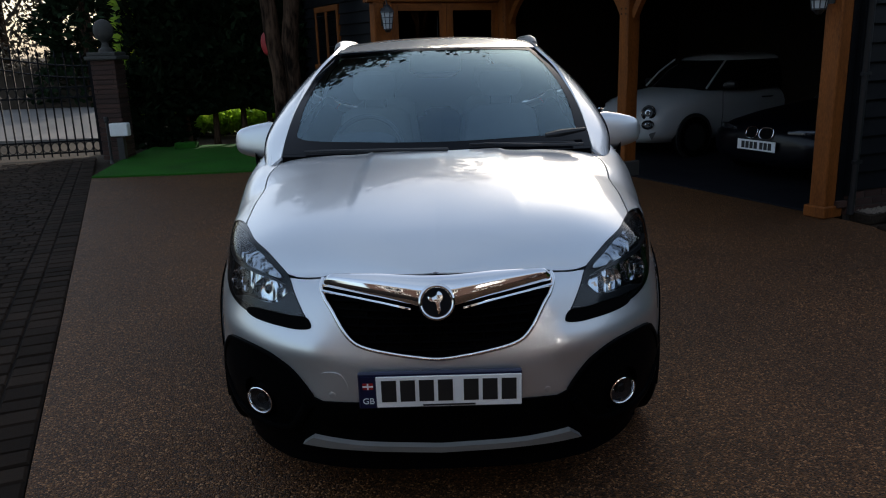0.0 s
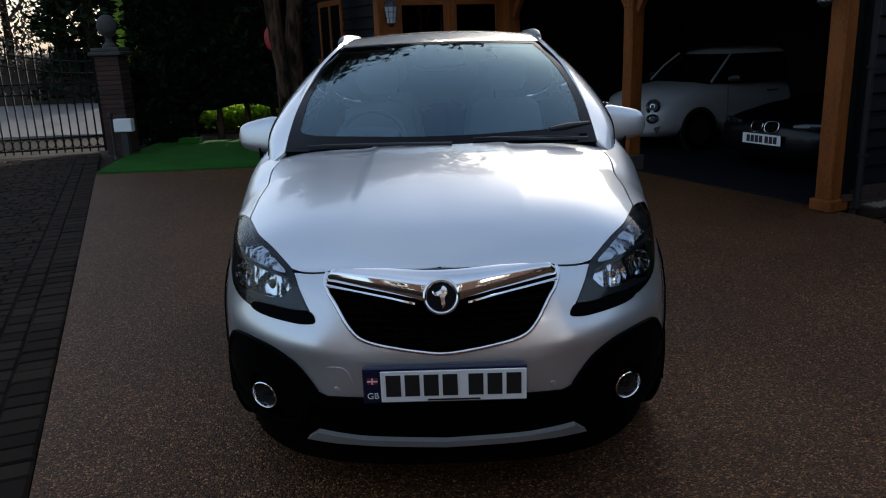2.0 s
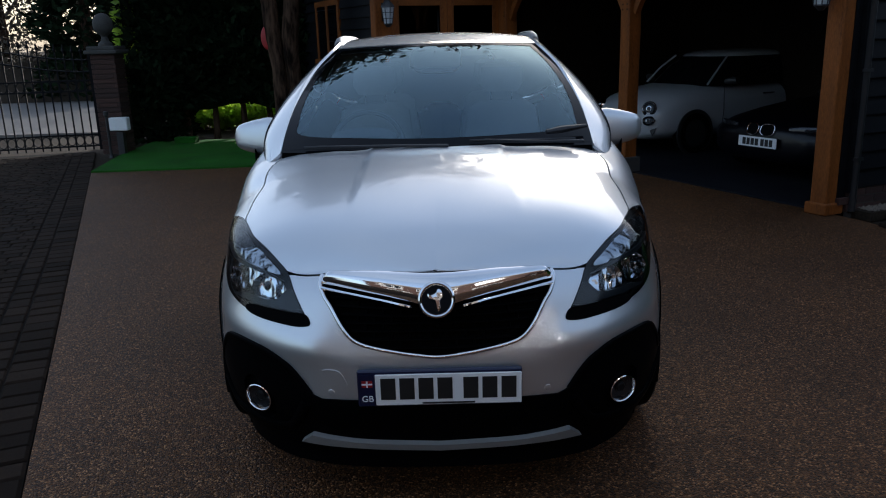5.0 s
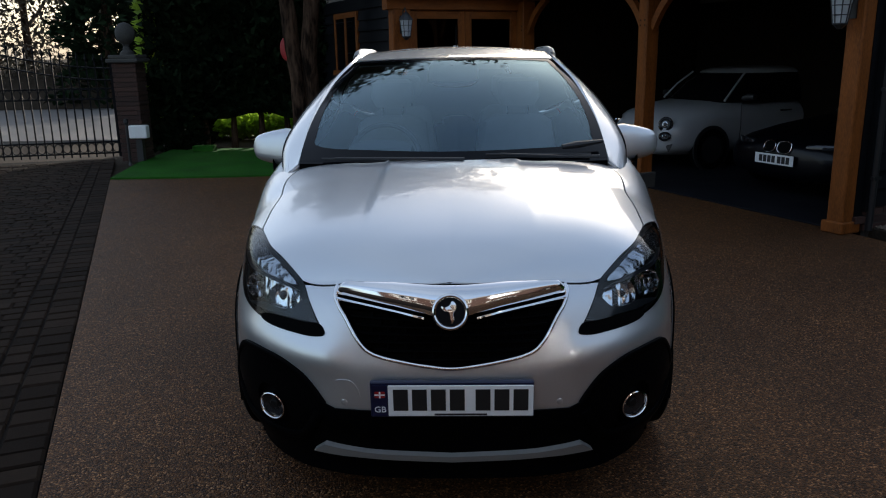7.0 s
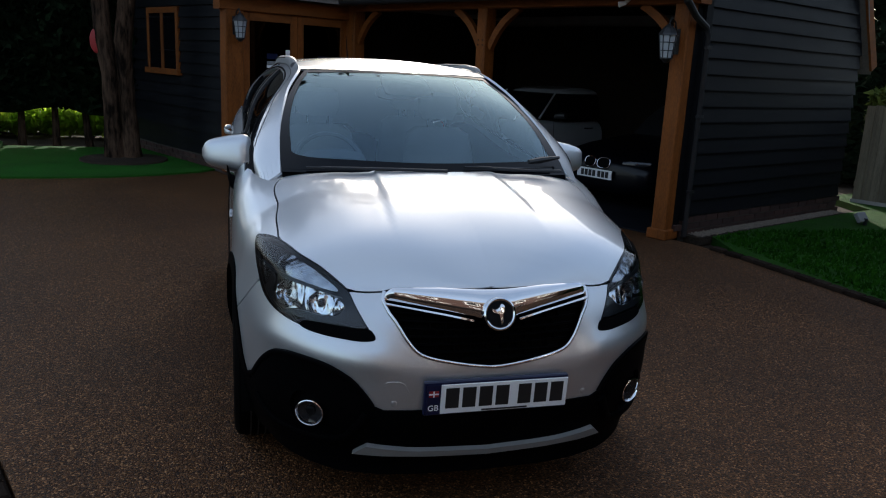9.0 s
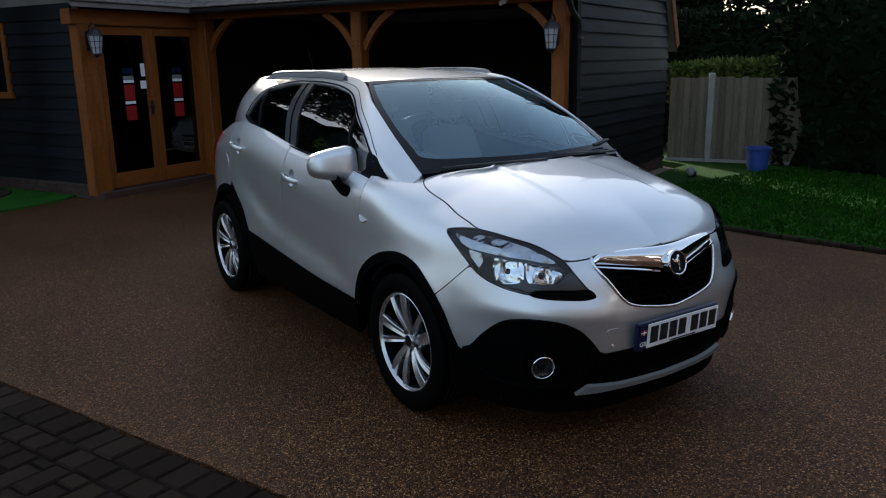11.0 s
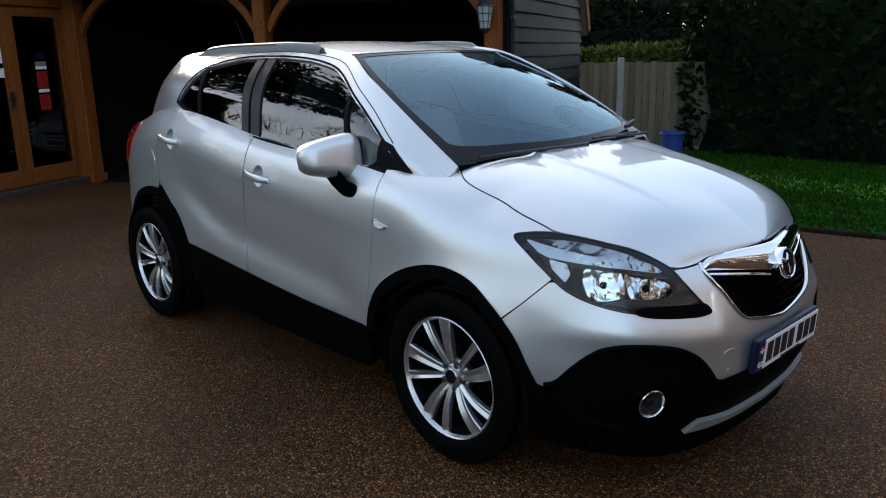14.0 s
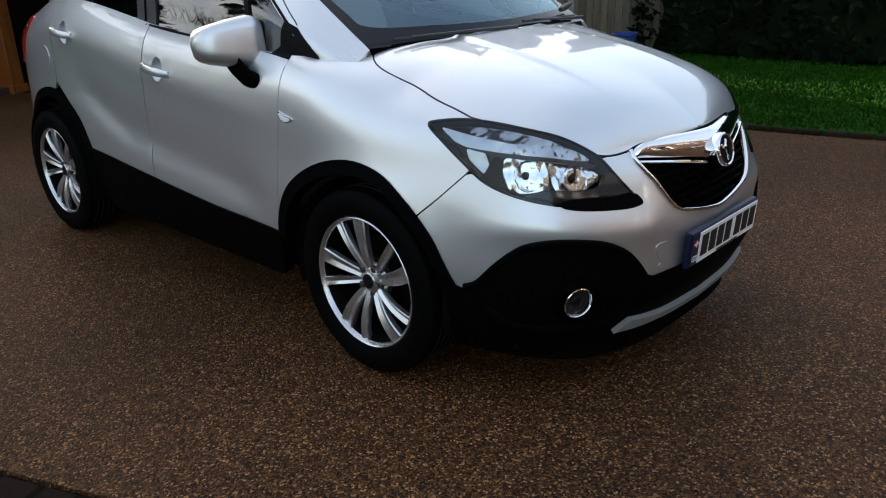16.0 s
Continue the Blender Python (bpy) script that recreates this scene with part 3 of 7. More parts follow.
M_REFL = mat("reflector", (0.76, 0.77, 0.79), 0.10, metal=1.0, var=0.06, scale=0.6, fine=2.2, stretch=(30, 30, 1.5), bump=0.12, dist=0.01, grain=0.9, sharp=0.1)
M_SMOKE = mat("smoked_reflector", (0.42, 0.43, 0.45), 0.12, metal=1.0, var=0.15, scale=20, fine=120, bump=0.1, dist=0.002)
M_ALLOY = mat("alloy_silver", (0.55, 0.55, 0.56), 0.26, metal=0.9, var=0.03, bump=0.0, coat=0.6)
M_RUBBER = mat("tyre_rubber", (0.0018, 0.0018, 0.0018), 0.6, spec=0.03, var=0.25, scale=6, fine=120, bump=0.2, dist=0.002)
M_SATIN = mat("satin_silver_plastic", (0.24, 0.24, 0.235), 0.6, metal=0.2, spec=0.3, var=0.04, fine=200, bump=0.05)
M_GREYP = mat("grey_lamp_fascia", (0.022, 0.024, 0.027), 0.35, metal=0.3, var=0.05, bump=0.0)
M_SCREEN = glass("windscreen_glass", (0.78, 0.90, 0.97), ior=2.05, sheen=(0.64, 0.88, 1.0))
M_SIDEG = glass("privacy_glass", (0.10, 0.11, 0.11), ior=1.9)
M_LENS = glass("lamp_lens", (0.90, 0.94, 0.97), ior=1.39)
M_SEAT = mat("grey_seat_cloth", (0.52, 0.55, 0.58), 0.9, var=0.2, fine=200, bump=0.3)
M_DASH = mat("dark_dashboard", (0.22, 0.24, 0.26), 0.6, var=0.1, fine=200, bump=0.1)
M_TAIL = mat("red_tail_lens", (0.40, 0.012, 0.012), 0.12, var=0.05, bump=0.0, coat=1.0)
M_PLATE = mat("number_plate_white", (0.80, 0.80, 0.79), 0.35, var=0.03, bump=0.0)
M_PBLUE = mat("plate_blue", (0.004, 0.007, 0.035), 0.35, var=0.05, bump=0.0)
M_INK = mat("plate_black", (0.012, 0.012, 0.012), 0.5, var=0.05, bump=0.0)

M_FOG = mat("fog_lamp_glass", (0.05, 0.052, 0.058), 0.08, metal=0.7, var=0.3, fine=60, bump=0.0)
M_VOID = mat("matt_black", (0.004, 0.004, 0.004), 0.9, var=0.1, spec=0.05, bump=0.0)
M_BPILLAR = mat("satin_black_pillar", (0.028, 0.028, 0.030), 0.4, spec=0.25, var=0.1, bump=0.0)
M_PILLAR = mat("matt_black_trim", (0.010, 0.010, 0.011), 0.7, spec=0.04, var=0.1, bump=0.0)
car = thing("car", "silver compact crossover car with black lower cladding, parked on the drive", "car")

# ---- outlines on the skin (along, up) ----
GRILLE_H = [(0.0, 1.0), (0.2, 1.004), (0.36, 1.0), (0.425, 0.985), (0.424, 0.95), (0.395, 0.90), (0.362, 0.85), (0.307, 0.745), (0.255, 0.693), (0.142, 0.657), (0.05, 0.638), (0.0, 0.633)]
GRILLE = dense([(-u, w) for u, w in GRILLE_H] + GRILLE_H[::-1][1:-1], 0.03)
LAMP = loop([(-1.205, 0.985), (-1.18, 1.018), (-1.08, 1.068), (-0.927, 1.09), (-0.765, 1.076), (-0.60, 1.003), (-0.53, 0.922), (-0.485, 0.85), (-0.472, 0.815), (-0.55, 0.812), (-0.66, 0.79), (-0.75, 0.772), (-0.875, 0.786), (-0.987, 0.822), (-1.077, 0.892), (-1.15, 0.945)], 5)
ARCH_F = [(-1.932, 0.30), (-1.913, 0.405), (-1.858, 0.51), (-1.758, 0.602), (-1.628, 0.682), (-1.492, 0.73), (-1.36, 0.729), (-1.247, 0.665), (-1.160, 0.565), (-1.105, 0.445), (-1.072, 0.369), (-1.032, 0.345)]
ARCH_R = [(-3.514, 0.353), (-3.594, 0.465), (-3.719, 0.545), (-3.879, 0.598), (-4.03, 0.612), (-4.19, 0.585), (-4.33, 0.49), (-4.41, 0.39), (-4.44, 0.33)]
arch_f, arch_r = loop(ARCH_F, 4, False), loop(ARCH_R, 4, False)
lamp_r = LAMP * (-1, 1)

# dark inner shell, so that no gap shows daylight
uu = np.linspace(-U_END, U_END, 140)
bm = bmesh.new()
rows = []
for w in np.linspace(0.12, 1.0, 12):
    q = np.stack([uu, 0 * uu + w], 1)
    rows.append(skin(q[:, 0], q[:, 1]) - normals(skin, q) * 0.07)
loft(bm, rows, closed=False)
bmesh.ops.delete(bm, geom=[v for v in bm.verts if min(math.hypot(v.co.y - 0.925, v.co.z - 0.345), math.hypot(v.co.y - 3.48, v.co.z - 0.345)) < 0.41 and abs(v.co.x) > 0.55], context="VERTS")
box(bm, -0.72, 0.72, 0.35, 4.0, 0.22, 0.24)
box(bm, -0.55, 0.55, 0.3, 0.32, 0.2, 0.75)
part("inner_shell", bm, M_VOID, car, "black inner structure", smooth=True)

# bumper, wings, bonnet, doors, quarters
half = [(0.0, 1.0), (0.3, 0.997), (0.43, 0.982), (0.55, 0.985), (0.8, 0.95), (1.046, 0.842), (1.14, 0.717), (1.232, 0.60)]
lower = [(1.16, 0.565), (1.105, 0.445), (1.072, 0.369), (1.032, 0.36), (0.99, 0.43), (0.90, 0.52), (0.83, 0.57), (0.737, 0.60), (0.617, 0.60), (0.545, 0.56), (0.50, 0.50), (0.45, 0.42), (0.397, 0.38), (0.0, 0.38)]
half = half + lower
bump = dense([(-u, w) for u, w in half] + half[::-1][1:-1], 0.03)
panel("front_bumper", bump, skin, M_PAINT, car, both=False, hole=[GRILLE, LAMP, lamp_r], step=(0.03, 0.035))
SHUT = loop([(1.083, 1.071), (1.172, 1.087), (1.31, 1.096), (1.43, 1.097), (1.53, 1.112), (1.60, 1.155), (1.650, 1.225)], 5, False)
fender = [(-1.052, 0.842), (-1.146, 0.717), (-1.238, 0.603)] + [tuple(q) for q in arch_f[::-1] if q[0] < -1.25] + [(-1.923, 0.40), (-1.917, 0.517), (-1.892, 0.762), (-1.877, 0.97), (-1.875, 1.0), (-1.80, 1.035), (-1.72, 1.10), (-1.662, 1.18)] + [(-u, w - 0.004) for u, w in SHUT[::-1]] + [(-0.95, 1.0)]
panel("wing", dense(fender, 0.03), skin, M_PAINT, car, hole=[LAMP], step=(0.03, 0.035))
bon = [(0.0, 1.008), (0.3, 1.005), (0.43, 0.990), (0.55, 0.993), (0.62, 1.0), (0.765, 1.05), (0.93, 1.08)] + [(u, w + 0.004) for u, w in SHUT] + [(1.66, 1.30), (1.66, 2.0), (0.0, 2.0)]
bm = bmesh.new()
for mirror in (False, True):
    add_panel(bm, dense([(-u, w) for u, w in bon], 0.03), skin, hole=[LAMP], step=(0.035, 0.018), mirror=mirror, open_at=lambda c: abs(c.x) < 0.004)
bmesh.ops.remove_doubles(bm, verts=bm.verts, dist=0.0015)
part("bonnet", bm, M_PAINT, car, smooth=True, sharp=50)
fd = [(-1.934, 0.31), (-1.919, 0.517), (-1.894, 0.762), (-1.880, 0.985), (-2.3, 0.992), (-2.86, 0.992), (-2.884, 0.782), (-2.903, 0.569), (-2.884, 0.337), (-2.373, 0.313)]


def dish_edge(u, w, f=1.0):
    return np.array([(u + 0.046 * f * math.cos(a), w + 0.050 * f * math.sin(a)) for a in np.arange(24) * math.pi / 12])


HANDLE_F, HANDLE_R = (-2.748, 0.828), (-3.662, 0.857)
front_doors = panel("front_door", dense(fd, 0.03), skin, M_PAINT, car, hole=[dish_edge(*HANDLE_F)])
rd = [(-2.890, 0.337), (-2.909, 0.569), (-2.890, 0.782), (-2.866, 0.992), (-3.4, 0.995), (-3.79, 1.0), (-3.832, 0.94), (-3.828, 0.85), (-3.842, 0.633), (-3.719, 0.548), (-3.594, 0.468), (-3.516, 0.356)]
rear_doors = panel("rear_door", dense(rd, 0.03), skin, M_PAINT, car, hole=[dish_edge(*HANDLE_R)])
qp = [(-3.80, 1.0), (-3.838, 0.94), (-3.834, 0.85), (-3.848, 0.633), (-3.879, 0.60)] + [tuple(q) for q in arch_r if q[0] < -3.9] + [(-4.7, 0.36), (-5.2, 0.36), (-U_END + 0.002, 0.36), (-U_END + 0.002, 1.0), (-4.6, 1.0)]
panel("rear_quarter", dense(qp, 0.04), skin, M_PAINT, car, step=(0.05, 0.05))
panel("rear_bumper", dense([(-4.45, 0.34), (-4.7, 0.35), (-5.2, 0.35), (-U_END + 0.002, 0.35), (-U_END + 0.002, 0.08), (-4.5, 0.08)], 0.05), skin, M_CLAD, car, step=(0.06, 0.06))
# cladding
pod = [(-1.09, 0.36), (-1.072, 0.372), (-1.032, 0.349), (-0.997, 0.393), (-0.942, 0.477), (-0.887, 0.557), (-0.832, 0.603), (-0.737, 0.632), (-0.617, 0.634), (-0.532, 0.59), (-0.478, 0.521), (-0.435, 0.440), (-0.397, 0.418), (-0.2, 0.420)]
pod = pod + [(-u, w) for u, w in pod[::-1]] + [(1.13, 0.20), (1.1, 0.06), (0.6, 0.0), (0.0, 0.0), (-0.6, 0.0), (-1.1, 0.06), (-1.13, 0.20)]
FOG_L = loop([(-0.682 + 0.085 * math.cos(a), 0.347 + 0.115 * math.sin(a)) for a in np.arange(12) * math.pi / 6], 3)
panel("lower_bumper", dense(pod, 0.03), skin, M_CLAD, car, both=False, off=0.007, depth=0.03, hole=[FOG_L, FOG_L * (-1, 1)], step=(0.035, 0.04))
lip = loop([(-0.98, 0.30), (-0.90, 0.225), (-0.80, 0.205), (-0.66, 0.206), (-0.56, 0.232), (-0.50, 0.31), (-0.455, 0.40)], 5, False)
bands("fog_surround", skin, lip, 0.035, M_CLAD, car, off=0.006, height=0.014)
edge = loop([(-1.045, 0.372), (-1.002, 0.400), (-0.945, 0.483), (-0.887, 0.555), (-0.832, 0.600), (-0.737, 0.628), (-0.617, 0.629), (-0.535, 0.585), (-0.483, 0.518), (-0.44, 0.436)], 5, False)
bands("cladding_edge", skin, edge, 0.02, M_CLAD, car, off=0.005, height=0.008)
for arch, nm in ((arch_f, "front_arch_trim"), (arch_r, "rear_arch_trim")):
    yc = 0.925 if arch is arch_f else 3.48
    uc = -float(U_OF_Y(yc))
    inner = []
    for u, w in arch[::-1]:
        zt = float(z_top(abs(u))) - Z_LOW
        z = w * zt
        k = 0.895
        inner.append((uc + (u - uc) * k, ((0.185 + (z - 0.185) * k)) / zt))
    panel(nm, np.concatenate([arch, inner]), skin, M_CLAD, car, off=0.006, depth=0.05, step=(0.05, 0.05))
sill = [(-1.925, 0.312), (-2.373, 0.316), (-2.878, 0.336), (-3.525, 0.358), (-3.46, 0.24), (-3.40, 0.10), (-1.98, 0.10), (-1.93, 0.2)]
panel("sill_cladding", dense(sill, 0.04), skin, M_CLAD, car, off=0.008, depth=0.05, step=(0.06, 0.05))
# skid strip under the bumper
sk = [(u, w + 0.007) for u, w in [(-0.525, 0.145), (-0.465, 0.205), (-0.3, 0.180), (0.0, 0.163), (0.3, 0.180), (0.465, 0.205), (0.525, 0.145), (0.3, 0.141), (0.0, 0.126), (-0.3, 0.141)]]
panel("skid_strip", dense(sk, 0.03), skin, M_SATIN, car, "satin silver skid strip", both=False, off=0.026, depth=0.030, step=(0.04, 0.03))
# wheel housings
for yc in (0.925, 3.48):
    for s in (-1, 1):
        bm = bmesh.new()
        rings = []
        for x in (0.86, 0.55):
            rings.append([(s * x, yc + 0.385 * math.cos(a), 0.345 + 0.385 * math.sin(a)) for a in np.linspace(-0.25, math.pi + 0.25, 22)])
        loft(bm, rings, closed=False)
        bm.faces.new([bm.verts.new((s * 0.55, yc + 0.385 * math.cos(a), 0.345 + 0.385 * math.sin(a))) for a in np.linspace(-0.25, math.pi + 0.25, 22)])
        part("wheel_housing", bm, M_VOID, car)

# ---- grille ----
gback = dense([(-u * 0.99, w) for u, w in GRILLE_H] + [(u * 0.99, w) for u, w in GRILLE_H[::-1][1:-1]], 0.04)
grille = panel("grille", gback, skin, M_VOID, car, "black mesh grille with chrome frame", both=False, off=-0.045, depth=0.0)[0]


def grille_half(w):
    return float(np.interp(w, (0.633, 0.645, 0.657, 0.693, 0.745, 0.85, 0.95, 1.0), (0.0, 0.09, 0.142, 0.255, 0.307, 0.362, 0.422, 0.43)))


for i, w in enumerate(np.arange(0.672, 0.90, 0.036)):
    h = grille_half(w) - 0.015
    us = np.linspace(-h, h, 24)
    bm = bmesh.new()
    strip_along(bm, skin, np.stack([us, 0 * us + w + 0.012 * (np.abs(us) / 0.4) ** 2], 1), 0.008, off=-0.022, height=0.012)
    part("grille_bar", bm, M_CLAD, grille, smooth=True)
    for k in np.arange(-0.36, 0.37, 0.06):
        u = k + (0.03 if i % 2 else 0)
        if abs(u) < h - 0.03 and i < 6:
            bm = bmesh.new()
            ws = np.linspace(w, w + 0.036, 4)
            strip_along(bm, skin, np.stack([0 * ws + u, ws], 1), 0.007, off=-0.024, height=0.010)
            part("grille_stay", bm, M_CLAD, grille, smooth=True)
frame_line = [(-u, w) for u, w in GRILLE_H[3:]][:-1] + [(u, w) for u, w in GRILLE_H[3:][::-1]]
bands("chrome_frame", skin, loop(frame_line, 5, False), 0.013, M_CHROME, car, "polished chrome grille frame", both=False, off=0.0, height=0.009)
# the convex chrome bar: its upper half mirrors the sky, its lower half the drive and the house
us = np.linspace(-0.424, 0.424, 61)
w_hi = np.interp(np.abs(us), (0, 0.2, 0.36, 0.41, 0.424), (0.996, 1.0, 0.996, 0.984, 0.972))
w_lo = np.interp(np.abs(us), (0, 0.06, 0.085, 0.182, 0.30, 0.41, 0.424), (0.872, 0.872, 0.882, 0.905, 0.927, 0.947, 0.956))
bm = bmesh.new()
rows = []
for t in np.linspace(0, 1, 11):
    q = np.stack([us, w_hi + (w_lo - w_hi) * t], 1)
    taper = np.clip((0.43 - np.abs(us)) / 0.05, 0.15, 1)
    rows.append(skin(q[:, 0], q[:, 1]) + normals(skin, q) * (np.interp(t, (0, 0.08, 0.22, 0.5, 0.8, 1), (-0.010, 0.020, 0.030, 0.030, 0.021, 0.008)) * taper)[:, None] + np.array([0, 0.004, 0]) * t)
loft(bm, rows, closed=False)
part("chrome_wing", bm, M_CHROME, car, "polished chrome bar across the grille", smooth=True)
bands("bonnet_gap", skin, np.stack([us, np.interp(np.abs(us), (0, 0.2, 0.36, 0.424), (1.003, 1.005, 1.001, 0.988))], 1), 0.010, M_VOID, car, both=False, off=-0.004, height=0.004)
low = loop([(-0.408, 0.930), (-0.30, 0.909), (-0.182, 0.886), (-0.085, 0.862)], 6, False)
bands("chrome_strip", skin, low, 0.011, M_CHROME, car, off=0.004, height=0.010)
# round emblem, drawn as a plain shape
EMB = pose(0, 0.024, 0.797, 74, 0, 0) @ Matrix.Scale(0.88, 4)
bm = bmesh.new()
lathe(bm, [(0.066, -0.03), (0.068, -0.004), (0.066, 0.006), (0.060, 0.010), (0.055, 0.007), (0.054, 0.002)], 36, m=EMB)
badge = part("emblem_ring", bm, M_CHROME, car, "round chrome emblem on the grille", smooth=True)
bm = bmesh.new()
lathe(bm, [(0.0535, 0.0), (0.0535, 0.003), (0.03, 0.005), (0.001, 0.006)], 32, m=EMB)
part("emblem_field", bm, M_PILLAR, badge)
bm = bmesh.new()
shape = loop([(0.004, -0.046), (0.016, -0.030), (0.014, -0.006), (0.024, 0.012), (0.020, 0.034), (0.006, 0.042), (-0.004, 0.026), (-0.022, 0.018), (-0.034, 0.024), (-0.030, 0.006), (-0.010, 0.002), (-0.002, -0.014)], 3)
loft(bm, [[EMB @ Vector((x * k, y * k, z)) for x, y in shape] for k, z in ((1.0, 0.003), (0.92, 0.008), (0.7, 0.011))])
part("emblem_shape", bm, M_CHROME, badge, smooth=True)

# ---- number plate ----
def plate(parent, m, dark=True):
    """A front plate; m has x across, z up, y out of the face being minus."""
    p = part("number_plate", boxes((-0.21, 0.26, -0.005, 0.0, -0.0555, 0.0555), m=m, bevel=0.002), M_PLATE, parent, "white number plate with black bars")
    if dark:
        part("plate_holder", boxes((-0.268, 0.262, 0.0, 0.02, -0.062, 0.066), m=m, bevel=0.004), M_PBLUE, p, "dark blue plate holder")
        part("country_band", boxes((-0.26, -0.212, -0.004, 0.0, -0.055, 0.055), m=m), M_PBLUE, p)
        part("band_flag", boxes((-0.253, -0.219, -0.006, -0.003, 0.012, 0.034), m=m), M_RED, p)
        part("flag_cross", boxes((-0.253, -0.219, -0.007, -0.005, 0.0205, 0.0255), (-0.2385, -0.2335, -0.007, -0.005, 0.012, 0.0203), (-0.2385, -0.2335, -0.007, -0.005, 0.0257, 0.034), m=m), M_PLATE, p)
        cu = bpy.data.curves.new("country_letters", "FONT")
        cu.body, cu.size, cu.align_x, cu.extrude = "GB", 0.030, "CENTER", 0.0006
        t = new("country_letters", cu)
        t.data.materials.append(M_PLATE)
        t.parent = p
        t.matrix_basis = m @ pose(-0.236, -0.0055, -0.040, 90, 0, 0)
    for i in range(7):
        x = -0.193 + i * 0.061 + (0.022 if i > 3 else 0)
        part("plate_bar", boxes((x, x + 0.048, -0.0068, -0.004, -0.034, 0.042), m=m), M_INK, p)
    part("plate_line", boxes((-0.06, 0.11, -0.0062, -0.004, -0.0515, -0.0455), m=m), M_INK, p)
    return p


plate(car, pose(0.005, -0.004, 0.506, 4, 0, 0))
# tow-eye cover and parking sensors
for u in (-0.362, 0.362):
    bm = bmesh.new()
    q = np.array([[u, 0.453]])
    c, n = skin(q[:, 0], q[:, 1])[0], normals(skin, q)[0]
    lathe(bm, [(0.011, -0.004), (0.011, 0.001), (0.009, 0.0018), (0.001, 0.0018)], 16, m=Matrix.Translation(c) @ Vector(n).to_track_quat("Z", "Y").to_matrix().to_4x4())
    part("parking_sensor", bm, M_PAINT, car, smooth=True)
cover = loop([(-0.395, 0.555), (-0.36, 0.570), (-0.325, 0.555), (-0.305, 0.49), (-0.335, 0.470), (-0.365, 0.478)], 5)
panel("tow_cover", cover, skin, M_PAINT, car, both=False, off=0.002, depth=0.006, step=(0.02, 0.02))

# ---- head lamps ----
def shrink(p, k, cx=None):
    c = p.mean(0)
    return c + (p - c) * k


